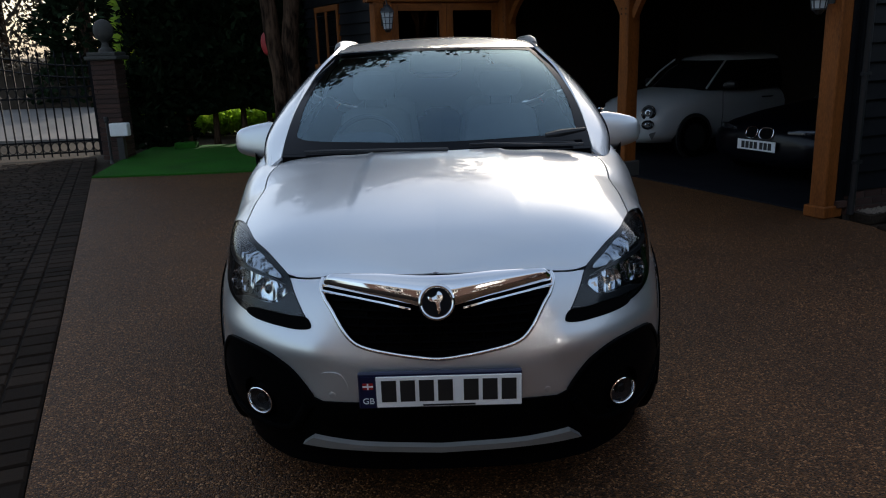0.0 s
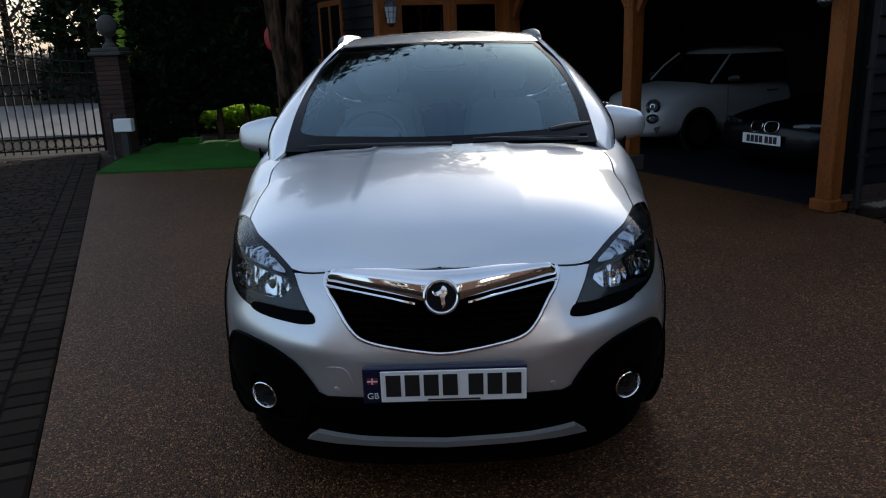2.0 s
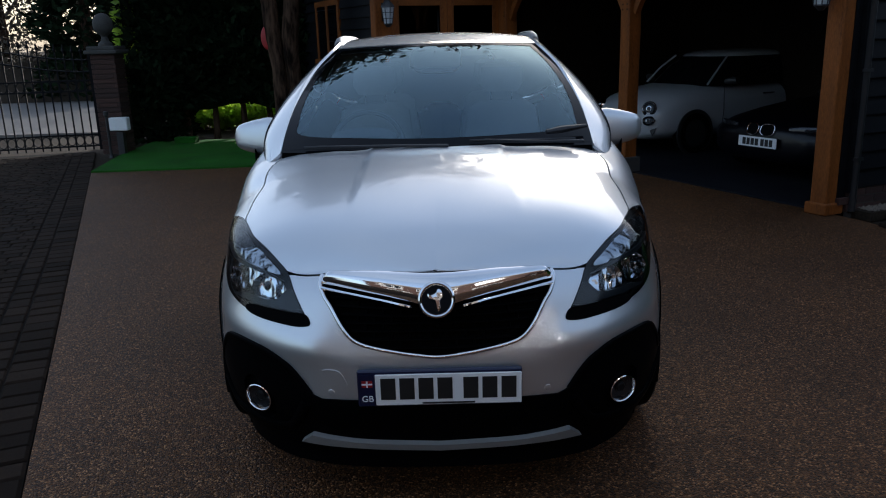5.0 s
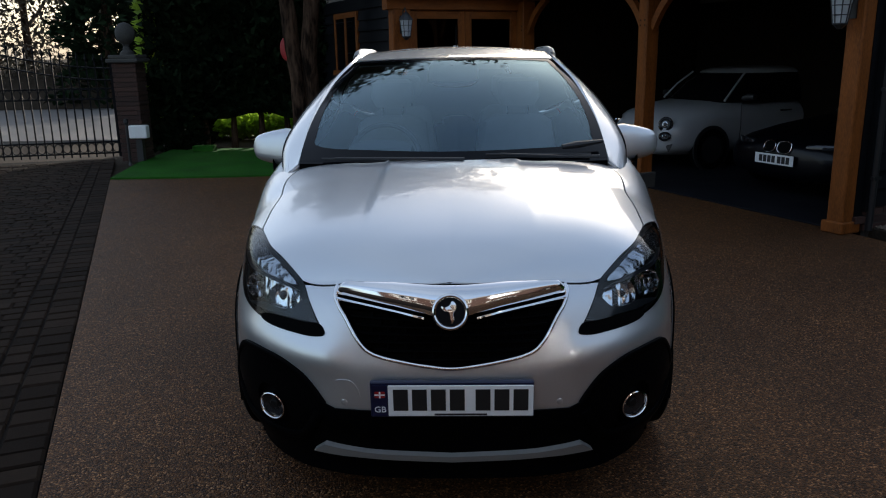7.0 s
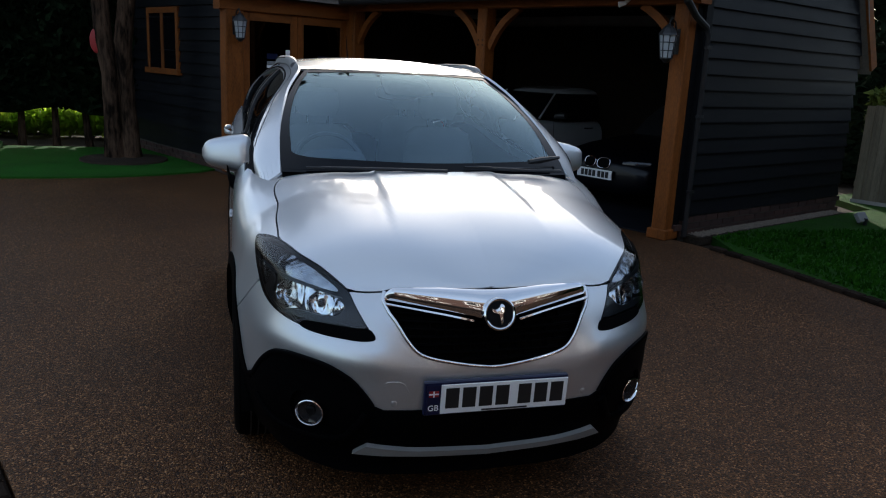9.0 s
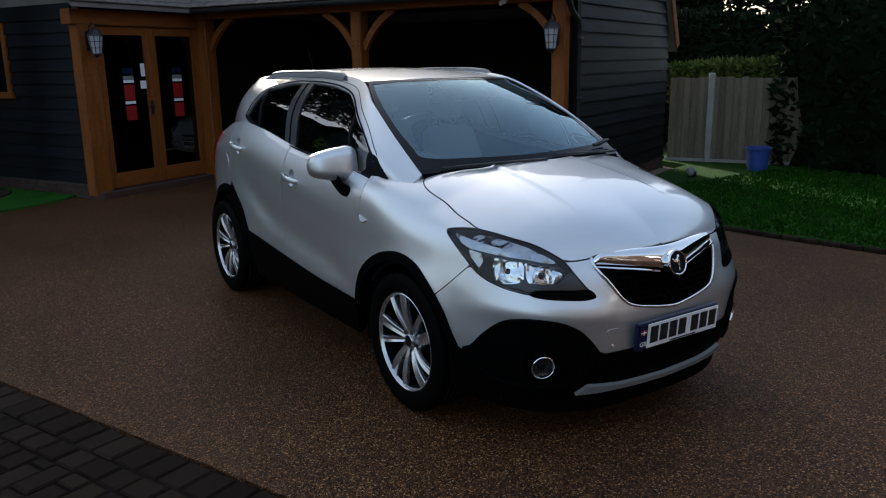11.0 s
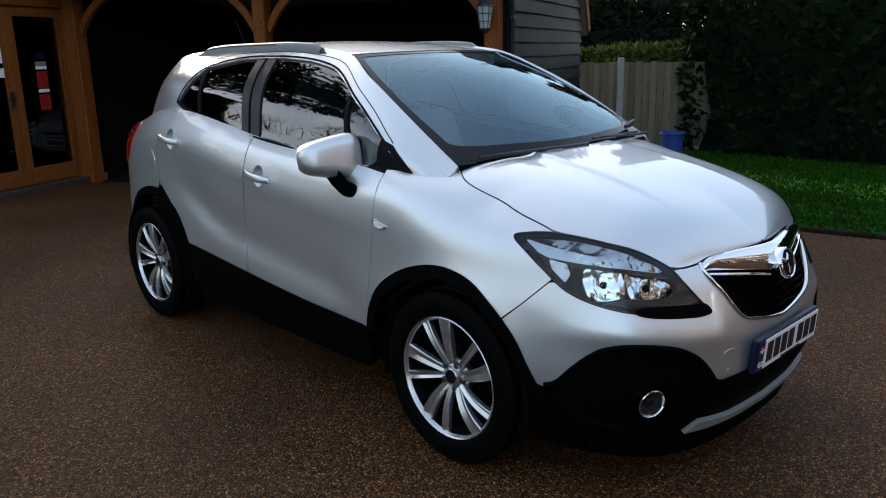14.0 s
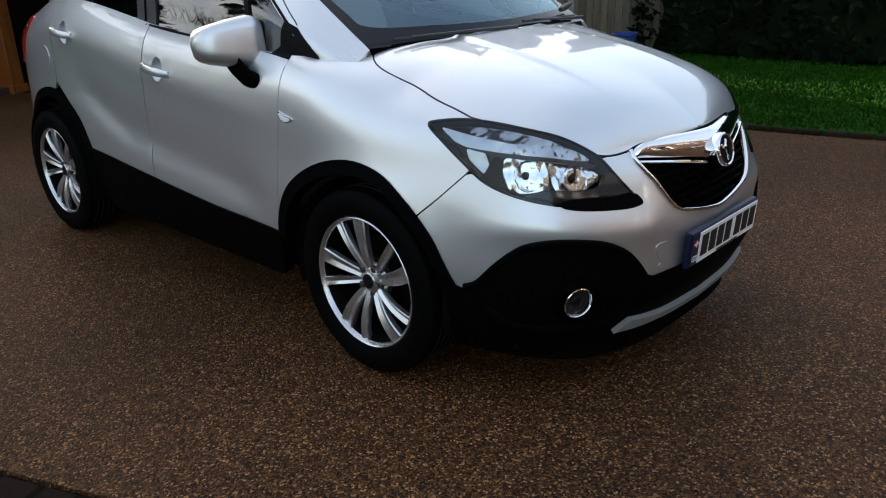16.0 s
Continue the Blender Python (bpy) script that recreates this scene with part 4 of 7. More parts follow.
lamp_in = shrink(LAMP, 0.98)
lamp_rng = random.Random(31)
for s in (1, -1):
    L, Li = LAMP, lamp_in
    mir = s < 0
    bm = bmesh.new()
    add_panel(bm, shrink(L, 0.985), skin, off=-0.055, depth=-0.05, mirror=mir, step=(0.04, 0.04))
    lamp = part("headlamp", bm, M_GREYP, car, "clear headlamp with chrome reflectors", smooth=True)

    def bit(name, o, material, off, depth=0.004, label="", facet=0.0, **kw):
        b = bmesh.new()
        add_panel(b, o, skin, off=off, depth=depth, mirror=mir, step=(0.005, 0.02) if facet else (0.03, 0.03), **kw)
        if facet:
            for v in b.verts:
                flute = abs(math.sin(v.co.x * 190)) * 0.35 * facet
                v.co.y += flute + 2.2 * facet * noise.noise(v.co * 22) + 0.6 * facet * noise.noise(v.co * 70)
        part(name, b, material, lamp, label, smooth=True)
    bit("lamp_lens", L, M_LENS, 0.002, 0.0)
    bit("lamp_border", L, M_PILLAR, 0.0, 0.01, hole=[lamp_in])
    upper = loop([(-1.150, 0.992), (-1.115, 1.020), (-1.03, 1.054), (-0.93, 1.069), (-0.83, 1.062), (-0.742, 1.036), (-0.630, 0.986), (-0.66, 0.970), (-0.822, 0.962), (-0.992, 0.952), (-1.077, 0.952)], 4)
    bit("side_light_reflector", upper, M_SMOKE, -0.012, 0.02, facet=0.005)
    bit("lamp_mask", loop([(-1.16, 0.952), (-1.10, 0.945), (-1.05, 0.88), (-1.0, 0.848), (-0.962, 0.93), (-0.937, 0.925), (-0.925, 0.838), (-0.875, 0.803), (-0.80, 0.798), (-0.74, 0.785), (-0.875, 0.796), (-0.985, 0.832), (-1.072, 0.90)], 3), M_PILLAR, -0.010, 0.01)
    bit("lamp_divider", loop([(-1.06, 0.945), (-0.90, 0.957), (-0.72, 0.965), (-0.60, 0.955), (-0.72, 0.950), (-0.90, 0.940)], 3), M_GREYP, -0.004, 0.02)
    bit("indicator_reflector", loop([(-1.057, 0.938), (-0.987, 0.938), (-0.972, 0.85), (-1.017, 0.882)], 5), M_SMOKE, -0.012, 0.02, facet=0.005)
    bit("dipped_backing", loop([(-0.932, 0.925), (-0.88, 0.945), (-0.822, 0.950), (-0.782, 0.940), (-0.775, 0.88), (-0.79, 0.832), (-0.877, 0.805), (-0.922, 0.838)], 4), M_REFL, -0.030, 0.03, facet=0.006)
    bit("main_backing", loop([(-0.772, 0.943), (-0.70, 0.955), (-0.62, 0.950), (-0.575, 0.90), (-0.60, 0.868), (-0.672, 0.848), (-0.747, 0.838)], 4), M_REFL, -0.030, 0.03, facet=0.006)
    bit("lamp_fascia", loop([(-0.562, 0.925), (-0.522, 0.905), (-0.485, 0.845), (-0.50, 0.833), (-0.60, 0.832), (-0.717, 0.812), (-0.80, 0.80), (-0.857, 0.795), (-0.757, 0.835), (-0.66, 0.850), (-0.60, 0.872)], 4), M_GREYP, -0.004, 0.02)
    for (u, w, r, nm) in ((-0.845, 0.880, 0.047, "dipped_beam"), (-0.685, 0.897, 0.045, "main_beam")):
        q = np.array([[u, w]])
        c, n = skin(q[:, 0], q[:, 1])[0] - 0.026 * normals(skin, q)[0], normals(skin, q)[0]
        if mir:
            c, n = c * (-1, 1, 1), n * (-1, 1, 1)
        d = (Vector(n) * 0.4 + Vector((0, -1, 0.12)) * 0.6).normalized()
        m = Matrix.Translation(c) @ d.to_track_quat("Z", "Y").to_matrix().to_4x4()
        bm = bmesh.new()
        k = 40
        rings = []
        for rr, zz in ((1.04, 0.004), (1.0, 0.006), (0.93, -0.004), (0.7, -0.022), (0.4, -0.034), (0.2, -0.038)):
            rings.append([m @ Vector((r * rr * math.cos(2 * math.pi * j / k) * (1.06 if j % 4 < 2 else 1), r * rr * math.sin(2 * math.pi * j / k), zz + (0.004 if j % 4 < 2 and rr < 0.95 else 0))) for j in range(k)])
        loft(bm, rings, cap=False)
        bowl = part(nm + "_reflector", bm, M_REFL, lamp, smooth=True, sharp=25)
        bm = bmesh.new()
        lathe(bm, [(0.015, -0.04), (0.015, -0.012), (0.011, -0.004), (0.001, -0.002)], 14, m=m)
        part("bulb", bm, M_GLOSS, lamp, smooth=True)
    # dark strip below the lamp
    strip = loop([(-0.742, 0.776), (-0.715, 0.804), (-0.61, 0.824), (-0.51, 0.826), (-0.462, 0.818), (-0.440, 0.775), (-0.480, 0.766), (-0.565, 0.770), (-0.70, 0.764)], 4)
    b = bmesh.new()
    add_panel(b, strip, skin, off=0.003, depth=0.02, mirror=mir, step=(0.03, 0.03))
    part("washer_cover", b, M_CLAD, car, "black cover under the headlamp", smooth=True)
    # fog lamp
    q = np.array([[-0.682, 0.347]])
    c, n = skin(q[:, 0], q[:, 1])[0], normals(skin, q)[0]
    if mir:
        c, n = c * (-1, 1, 1), n * (-1, 1, 1)
    d = (Vector(n) * 0.6 + Vector((0, -1, 0)) * 0.4).normalized()
    m = Matrix.Translation(Vector(c) + d * 0.006) @ d.to_track_quat("Z", "Y").to_matrix().to_4x4()
    bm = bmesh.new()
    lathe(bm, [(0.049, -0.03), (0.0525, -0.004), (0.052, 0.006), (0.049, 0.008), (0.046, 0.004), (0.044, -0.015)], 32, m=m)
    fog = part("fog_lamp", bm, M_CHROME, car, "round fog lamp with chrome ring", smooth=True)
    bm = bmesh.new()
    lathe(bm, [(0.044, -0.016), (0.044, -0.004), (0.03, -0.010), (0.012, -0.014), (0.001, -0.014)], 28, m=m)
    part("fog_reflector", bm, M_FOG, fog, smooth=True)
    bm = bmesh.new()
    lathe(bm, [(0.018, -0.03), (0.018, -0.008), (0.014, -0.004), (0.001, -0.003)], 16, m=m)
    part("fog_bulb_cap", bm, M_TRIM, fog, smooth=True)
    bm = bmesh.new()
    add_panel(bm, shrink(FOG_L, 1.3), skin, off=-0.012, depth=0.0, mirror=mir, step=(0.04, 0.04))
    part("fog_recess", bm, M_CLAD, car, smooth=True)
# ---- cabin: pillars, glass, roof ----
GLASS_F = [(0.088, 0.02), (0.097, 0.25), (0.126, 0.50), (0.174, 0.675), (0.248, 0.775), (0.335, 0.835), (0.405, 0.865), (0.505, 0.865), (0.60, 0.845), (0.70, 0.72), (0.735, 0.52), (0.778, 0.14), (0.755, 0.05), (0.70, -0.0), (0.58, -0.035), (0.46, -0.035), (0.25, -0.04)]
glass_all = dense(GLASS_F, 0.02)
frame_out = [(0.0, 0.0), (0.0, 1.0), (0.1, 1.0), (0.3, 1.0), (0.5, 1.0), (0.8, 1.0), (1.0, 1.0), (1.0, -0.05), (0.8, -0.05), (0.6, -0.06), (0.4, -0.06), (0.2, -0.06), (0.07, -0.06)]
panel("side_frame", dense(frame_out, 0.025), cabin, M_PAINT, car, hole=[glass_all], step=(0.025, 0.06))
# one dark pane strip with its pillars and seals laid on it
for mir in (False, True):
    bm = bmesh.new()
    add_panel(bm, shrink(glass_all, 0.99), cabin, off=-0.012, depth=0.0, mirror=mir, step=(0.03, 0.08))
    w = part("side_window", bm, M_SIDEG, car, "dark tinted side glass", smooth=True)
    w.visible_shadow = False

    def on_side(name, o, material, off=-0.004, depth=0.01):
        b = bmesh.new()
        add_panel(b, o, cabin, off=off, depth=depth, mirror=mir, step=(0.03, 0.06))
        part(name, b, material, w, smooth=True)
    on_side("centre_pillar", dense([(0.456, -0.036), (0.476, 0.45), (0.495, 0.868), (0.549, 0.868), (0.533, 0.45), (0.512, -0.036)], 0.03), M_BPILLAR)
    on_side("pillar_gap", dense([(0.483, -0.036), (0.503, 0.45), (0.521, 0.868), (0.526, 0.868), (0.508, 0.45), (0.488, -0.036)], 0.03), M_VOID, -0.0015, 0.003)
    on_side("quarter_bar", dense([(0.678, 0.0), (0.694, 0.70), (0.704, 0.70), (0.690, 0.0)], 0.03), M_PILLAR)
    on_side("front_bar", dense([(0.210, -0.03), (0.226, 0.70), (0.238, 0.72), (0.222, -0.03)], 0.03), M_PILLAR)
    on_side("mirror_sail", dense([(0.050, -0.01), (0.056, 0.10), (0.078, 0.32), (0.101, 0.53), (0.126, 0.52), (0.150, 0.10), (0.178, -0.035), (0.10, -0.05), (0.06, -0.045)], 0.02), M_PILLAR, 0.003, 0.02)
    b = bmesh.new()
    strip_along(b, cabin, loop([(0.12, -0.05), (0.25, -0.046), (0.46, -0.04), (0.58, -0.04), (0.70, -0.005), (0.757, 0.045), (0.782, 0.13)], 5, False), 0.016, off=0.0, height=0.007, mirror=mir)
    part("waist_seal", b, M_PILLAR, w, smooth=True)
    b = bmesh.new()
    strip_along(b, cabin, loop([(0.782, 0.14), (0.74, 0.53), (0.703, 0.735), (0.60, 0.862), (0.505, 0.882), (0.405, 0.882), (0.335, 0.852), (0.248, 0.792), (0.174, 0.69), (0.122, 0.51), (0.093, 0.26)], 5, False), 0.010, off=0.0, height=0.004, mirror=mir)
    part("window_seal", b, M_PILLAR, w, smooth=True)
    # door cut line in the window frame
    b = bmesh.new()
    strip_along(b, cabin, loop([(0.1035, 0.565), (0.115, 0.63), (0.162, 0.78), (0.25, 0.875), (0.36, 0.925), (0.5, 0.935), (0.62, 0.92)], 5, False), 0.005, off=0.0, height=0.0012, mirror=mir)
    part("door_cut", b, M_BLACK, car)
# windscreen with a dark printed border
a_full = dense([(-1, 0), (1, 0), (1, 1), (-1, 1)], 0.05)
bm = bmesh.new()
add_panel(bm, a_full, screen, off=0.0, depth=0.0, step=(0.1, 0.06))
ws = part("windscreen", bm, M_SCREEN, car, "raked windscreen with a dark border", smooth=True)
ws.visible_shadow = False
inner = loop([(-0.88, 0.13), (-0.5, 0.095), (0.0, 0.08), (0.5, 0.095), (0.88, 0.13), (0.925, 0.25), (0.945, 0.6), (0.95, 0.93), (0.90, 0.972), (0.25, 0.978), (-0.25, 0.978), (-0.90, 0.972), (-0.95, 0.93), (-0.945, 0.6), (-0.925, 0.25)], 5)
bm = bmesh.new()
add_panel(bm, a_full, screen, hole=[inner], off=0.002, depth=0.0, step=(0.1, 0.06))
part("screen_border", bm, M_FRIT, ws, smooth=True)
bm = bmesh.new()
add_panel(bm, loop([(-0.19, 0.97), (-0.215, 0.76), (-0.17, 0.705), (0.0, 0.70), (0.17, 0.705), (0.215, 0.76), (0.19, 0.97)], 5), screen, off=-0.004, depth=0.012, step=(0.06, 0.06))
part("sensor_pod", bm, M_PILLAR, ws, smooth=True)
# cowl between bonnet and glass
bm = bmesh.new()
ww = np.linspace(-1, 1, 24)
loft(bm, [screen(ww, 0 * ww) + (0, -0.06, -0.085), screen(ww, 0 * ww) + (0, -0.015, -0.030), screen(ww, 0 * ww + 0.02) + (0, 0, 0.003)], closed=False)
part("scuttle", bm, M_CLAD, car, "black plastic scuttle panel", smooth=True)
# roof panel
rf = dense([(-0.985, 0.335), (0.985, 0.335), (0.985, 0.62), (0.985, 0.98), (-0.985, 0.98), (-0.985, 0.62)], 0.05)
panel("roof", rf, roof, M_PAINT, car, both=False, step=(0.1, 0.03), depth=0.01)
bm = bmesh.new()
gs = np.linspace(0.335, 1, 30)
for s in (-1, 1):
    q = roof(0 * gs + s, gs) + (0, 0, -0.006)
    loft(bm, [q + (-0.012 * s, 0, -0.004), q + (0.012 * s, 0, -0.004)], closed=False)
part("roof_ditch", bm, M_TRIM, car, "dark roof ditch moulding")
# rear: tailgate and spoiler
bm = bmesh.new()
pts = []
for x in np.linspace(-0.38, 0.38, 16):
    c = 1 - (x / 0.40) ** 2
    pts.append([(x, 3.80 + 0.02 * c, 1.525 + 0.03 * c), (x, 3.92 + 0.18 * c, 1.515 + 0.03 * c), (x, 3.94 + 0.19 * c, 1.485 + 0.03 * c), (x, 3.90 + 0.14 * c, 1.46 + 0.03 * c), (x, 3.80, 1.47)])
loft(bm, pts)
part("roof_spoiler", bm, M_PAINT, car, smooth=True)
bm = bmesh.new()
rows = []
for k in np.linspace(0, 1, 10):
    z = 1.47 - 0.85 * k
    rows.append([(x * (0.37 + 0.22 * min(1, k * 2.2)), 3.96 + 0.26 * math.sin(k * math.pi * 0.62) - 0.10 * (x ** 2), z) for x in np.linspace(-1, 1, 14)])
loft(bm, rows, closed=False)
part("tailgate", bm, M_PAINT, car, smooth=True)
# tail lamps
tl = loop([(-4.25, 0.985), (-4.40, 0.985), (-4.6, 0.97), (-4.75, 0.93), (-4.75, 0.80), (-4.55, 0.765), (-4.42, 0.79), (-4.33, 0.88)], 4)
panel("tail_lamp", tl, skin, M_TAIL, car, "red wrap-round tail lamp", off=0.008, depth=0.02, step=(0.04, 0.04))
# fuel flap, side repeaters, handles
panel("fuel_flap", loop([(-3.974 + 0.083 * math.cos(a), 0.737 + 0.072 * math.sin(a)) for a in np.arange(10) * math.pi / 5], 4), skin, M_PAINT, car, both=False, off=0.0025, depth=0.006)
for mir in (False, True):
    sg = -1 if mir else 1
    rpt = loop([(-1.886, 0.800), (-1.845, 0.792), (-1.803, 0.786), (-1.822, 0.770), (-1.852, 0.766), (-1.878, 0.776)], 4)
    bm = bmesh.new()
    add_panel(bm, rpt, skin, off=0.006, depth=0.008, mirror=mir, step=(0.02, 0.01))
    repeater = part("side_repeater", bm, M_ALLOY, car, "half-moon clear side indicator with a silver rim", smooth=True)
    bm = bmesh.new()
    add_panel(bm, shrink(rpt, 0.72), skin, off=0.009, depth=0.004, mirror=mir, step=(0.012, 0.01))
    for v in bm.verts:
        v.co.z += lamp_rng.uniform(-0.0015, 0.0015)
    part("repeater_lens", bm, M_PLATE, repeater)
    for (u, w), door in ((HANDLE_F, front_doors[mir]), (HANDLE_R, rear_doors[mir])):
        q = np.array([[u, w]])
        c = Vector(skin(q[:, 0], q[:, 1])[0] * (sg, 1, 1))
        bm = bmesh.new()
        cup = []
        for f, dep in ((1.02, 0.0), (0.97, 0.006), (0.88, 0.016), (0.65, 0.026), (0.3, 0.030), (0.02, 0.030)):
            q2 = dish_edge(u, w, f)
            cup.append([Vector(p) for p in (skin(q2[:, 0], q2[:, 1]) - dep * normals(skin, q2)) * (sg, 1, 1)])
        loft(bm, cup, cap=False)
        part("handle_dish", bm, M_PAINT, door, smooth=True)
        bm = bmesh.new()
        rings = []
        for t in np.linspace(-1, 1, 11):
            bow = 0.034 * (1 - abs(t) ** 3) + 0.004
            r = 0.018 * (1 - 0.35 * abs(t) ** 4)
            rings.append(oval((c.x - sg * bow, c.y + 0.105 * t, c.z + 0.012 * t), 0.008, r, 12, axis="y"))
        loft(bm, rings)
        part("door_handle", bm, M_PAINT, door, smooth=True)
    # mirrors
    mirror_rows = []
    for t in np.linspace(0, 1, 16):
        x = 0.785 + 0.230 * t
        k = float(np.interp(t, (0, 0.08, 0.2, 0.5, 0.75, 0.88, 0.96, 1.0), (0.80, 1.0, 1.06, 1.0, 0.89, 0.77, 0.57, 0.25)))
        mirror_rows.append(oval((-x * sg, 1.55 + 0.06 * t, 1.150 - 0.004 * t), 0.072 * k, (0.094 - 0.020 * t) * k, 28, 3.8, tilt=-0.16))
    bm = bmesh.new()
    loft(bm, mirror_rows)
    mh = part("door_mirror", bm, M_PAINT, car, "silver door mirror on a black arm", smooth=True)
    bm = bmesh.new()
    loft(bm, [oval((-0.862 * sg, 1.475, 1.015), 0.05, 0.035, 14), oval((-0.885 * sg, 1.49, 1.03), 0.046, 0.034, 14), oval((-0.895 * sg, 1.53, 1.065), 0.05, 0.035, 14), oval((-0.90 * sg, 1.555, 1.088), 0.052, 0.03, 14)])
    part("mirror_arm", bm, M_CLAD, mh, smooth=True)
    bm = bmesh.new()
    loft(bm, [oval((-0.93 * sg, 1.625, 1.14), 0.075, 0.06, 20, 3, axis="y"), oval((-0.93 * sg, 1.632, 1.14), 0.07, 0.055, 20, 3, axis="y")])
    part("mirror_glass", bm, M_CHROME, mh)
    # roof rails: a deep outer face rising from the gutter, leaning inwards
    gx, gyv, gz = gutter

    def rail_rings(t0, t1, n, out, top, low):
        rings = []
        for t in np.linspace(t0, t1, n):
            g = 0.385 + 0.43 * t
            lift = 0.036 * float(smooth01(min(t / 0.07, (1 - t) / 0.20)))
            x, y, z = float(gx(g)) + 0.016, float(gyv(g)), float(gz(g)) - 0.008
            hi, lo = lift * top, lift * low - 0.010 * (low == 0)
            w = out
            rings.append([(-sg * (x - 0.022), y, z + lo), (-sg * (x + 0.016 + w), y, z + lo), (-sg * (x + 0.017 + w), y, z + lo + 0.45 * (hi - lo)), (-sg * (x + 0.010 + w), y, z + lo + 0.86 * (hi - lo)), (-sg * (x - 0.001), y, z + hi), (-sg * (x - 0.014), y, z + 0.97 * hi), (-sg * (x - 0.022), y, z + lo + 0.8 * (hi - lo))])
        return rings
    bm = bmesh.new()
    loft(bm, rail_rings(0.035, 1.0, 40, 0.0, 1.0, 0.0))
    rail = part("roof_rail", bm, M_SATIN, car, "satin silver roof rail", smooth=True, sharp=50)
    bm = bmesh.new()
    loft(bm, rail_rings(0.0, 0.04, 6, -0.004, 0.9, 0.0))
    part("rail_foot", bm, M_BPILLAR, rail, smooth=True)
    bm = bmesh.new()
    loft(bm, rail_rings(0.30, 0.88, 24, 0.0012, 0.84, 0.66))
    part("rail_slot", bm, M_PILLAR, rail, smooth=True)
# wipers
for x0, x1, y1 in ((0.05, -0.5, 0.0), (0.62, 0.20, 0.02)):
    bm = bmesh.new()
    pts = [screen(np.array([a]), np.array([b]))[0] + (0, -0.02, 0.022) for a, b in ((x0 / 0.66, 0.0), ((x0 * 0.6 + x1 * 0.4) / 0.66, 0.008), (x1 / 0.66, 0.012 + y1))]
    tube(bm, pts, [0.008, 0.006, 0.004], 8)
    arm = part("wiper", bm, M_BLACK, car, "black windscreen wiper", smooth=True)
    bm = bmesh.new()
    b0 = (x0 * 0.92 + x1 * 0.08)
    tube(bm, [screen(np.array([a / 0.66]), np.array([b]))[0] + (0, -0.012, 0.012) for a, b in ((b0, 0.014 + y1), ((b0 + x1) / 2, 0.018 + y1), (x1 - 0.06, 0.022 + y1))], 0.006, 6)
    part("wiper_blade", bm, M_BLACK, arm)
bm = bmesh.new()
pts = [screen(np.array([a]), np.array([b]))[0] + (0, -0.02, 0.03) for a, b in ((0.97, 0.10), (0.80, 0.075), (0.70, 0.06))]
tube(bm, pts, [0.008, 0.016, 0.010], 8)
part("wiper_hinge", bm, M_BLACK, car, smooth=True)

bm = bmesh.new()
tube(bm, [(0, 3.62, 1.575), (0, 3.66, 1.60), (0, 3.78, 1.80)], [0.012, 0.005, 0.002], 8)
part("roof_aerial", bm, M_VOID, car, "short black roof aerial", smooth=True)

# ---- inside ----
bm = bmesh.new()
loft(bm, [[(x, 1.06, 1.02), (x, 1.20, 1.10 - 0.02 * (x / 0.7) ** 2), (x, 1.55, 1.10 - 0.02 * (x / 0.7) ** 2), (x, 1.72, 1.05), (x, 1.75, 0.75)] for x in np.linspace(-0.70, 0.70, 14)], closed=False)
part("dashboard", bm, M_DASH, car, smooth=True)
bm = bmesh.new()
loft(bm, [oval((-0.37, 1.50, 1.10), 0.16, 0.045, 16, axis="y"), oval((-0.37, 1.62, 1.12), 0.17, 0.055, 16, axis="y")])
part("instrument_hood", bm, M_DASH, car, smooth=True)
bm = bmesh.new()
c, k = Vector((-0.37, 1.80, 1.06)), 36
m = Matrix.Translation(c) @ Euler((radians(66), 0, 0)).to_matrix().to_4x4()
tube(bm, [m @ Vector((0.185 * math.cos(2 * math.pi * j / k), 0.185 * math.sin(2 * math.pi * j / k), 0)) for j in range(k + 1)], 0.015, 8, cap=False)
lathe(bm, [(0.07, -0.02), (0.075, 0.01), (0.05, 0.025), (0.001, 0.03)], 20, m=m)
box(bm, -0.175, 0.175, -0.018, 0.018, -0.008, 0.008, m=m)
part("steering_wheel", bm, M_DASH, car, smooth=True)
for x in (-0.37, 0.37):
    for y in (2.25, 3.1):
        bm = bmesh.new()
        loft(bm, [oval((x, y - 0.08, 0.62), 0.24, 0.10, 20, 3.2, axis="z"), oval((x, y, 0.95), 0.235, 0.09, 20, 3.2, axis="z"), oval((x, y + 0.08, 1.20), 0.20, 0.07, 20, 3.0, axis="z"), oval((x, y + 0.10, 1.24), 0.14, 0.05, 20, 3, axis="z")])
        seat = part("seat", bm, M_SEAT, car, "grey cloth seat", smooth=True)
        bm = bmesh.new()
        loft(bm, [oval((x, y + 0.10, 1.29), 0.10, 0.045, 16, 3, axis="z"), oval((x, y + 0.11, 1.34), 0.13, 0.055, 16, 3, axis="z"), oval((x, y + 0.12, 1.43), 0.12, 0.05, 16, 3, axis="z"), oval((x, y + 0.12, 1.45), 0.09, 0.03, 16, 3, axis="z")])
        part("headrest", bm, M_SEAT, seat, smooth=True)
        for d in (-0.06, 0.06):
            bm = bmesh.new()
            tube(bm, [(x + d, y + 0.10, 1.22), (x + d, y + 0.105, 1.31)], 0.006, 6)
            part("headrest_post", bm, M_CHROME, seat)
bm = bmesh.new()
loft(bm, [oval((0, 1.80, 1.46), 0.11, 0.035, 16, 3, axis="y"), oval((0, 1.83, 1.46), 0.12, 0.04, 16, 3, axis="y")])
part("rear_view_mirror", bm, M_BLACK, car, smooth=True)
bm = bmesh.new()
hx = np.linspace(-0.97, 0.97, 12)
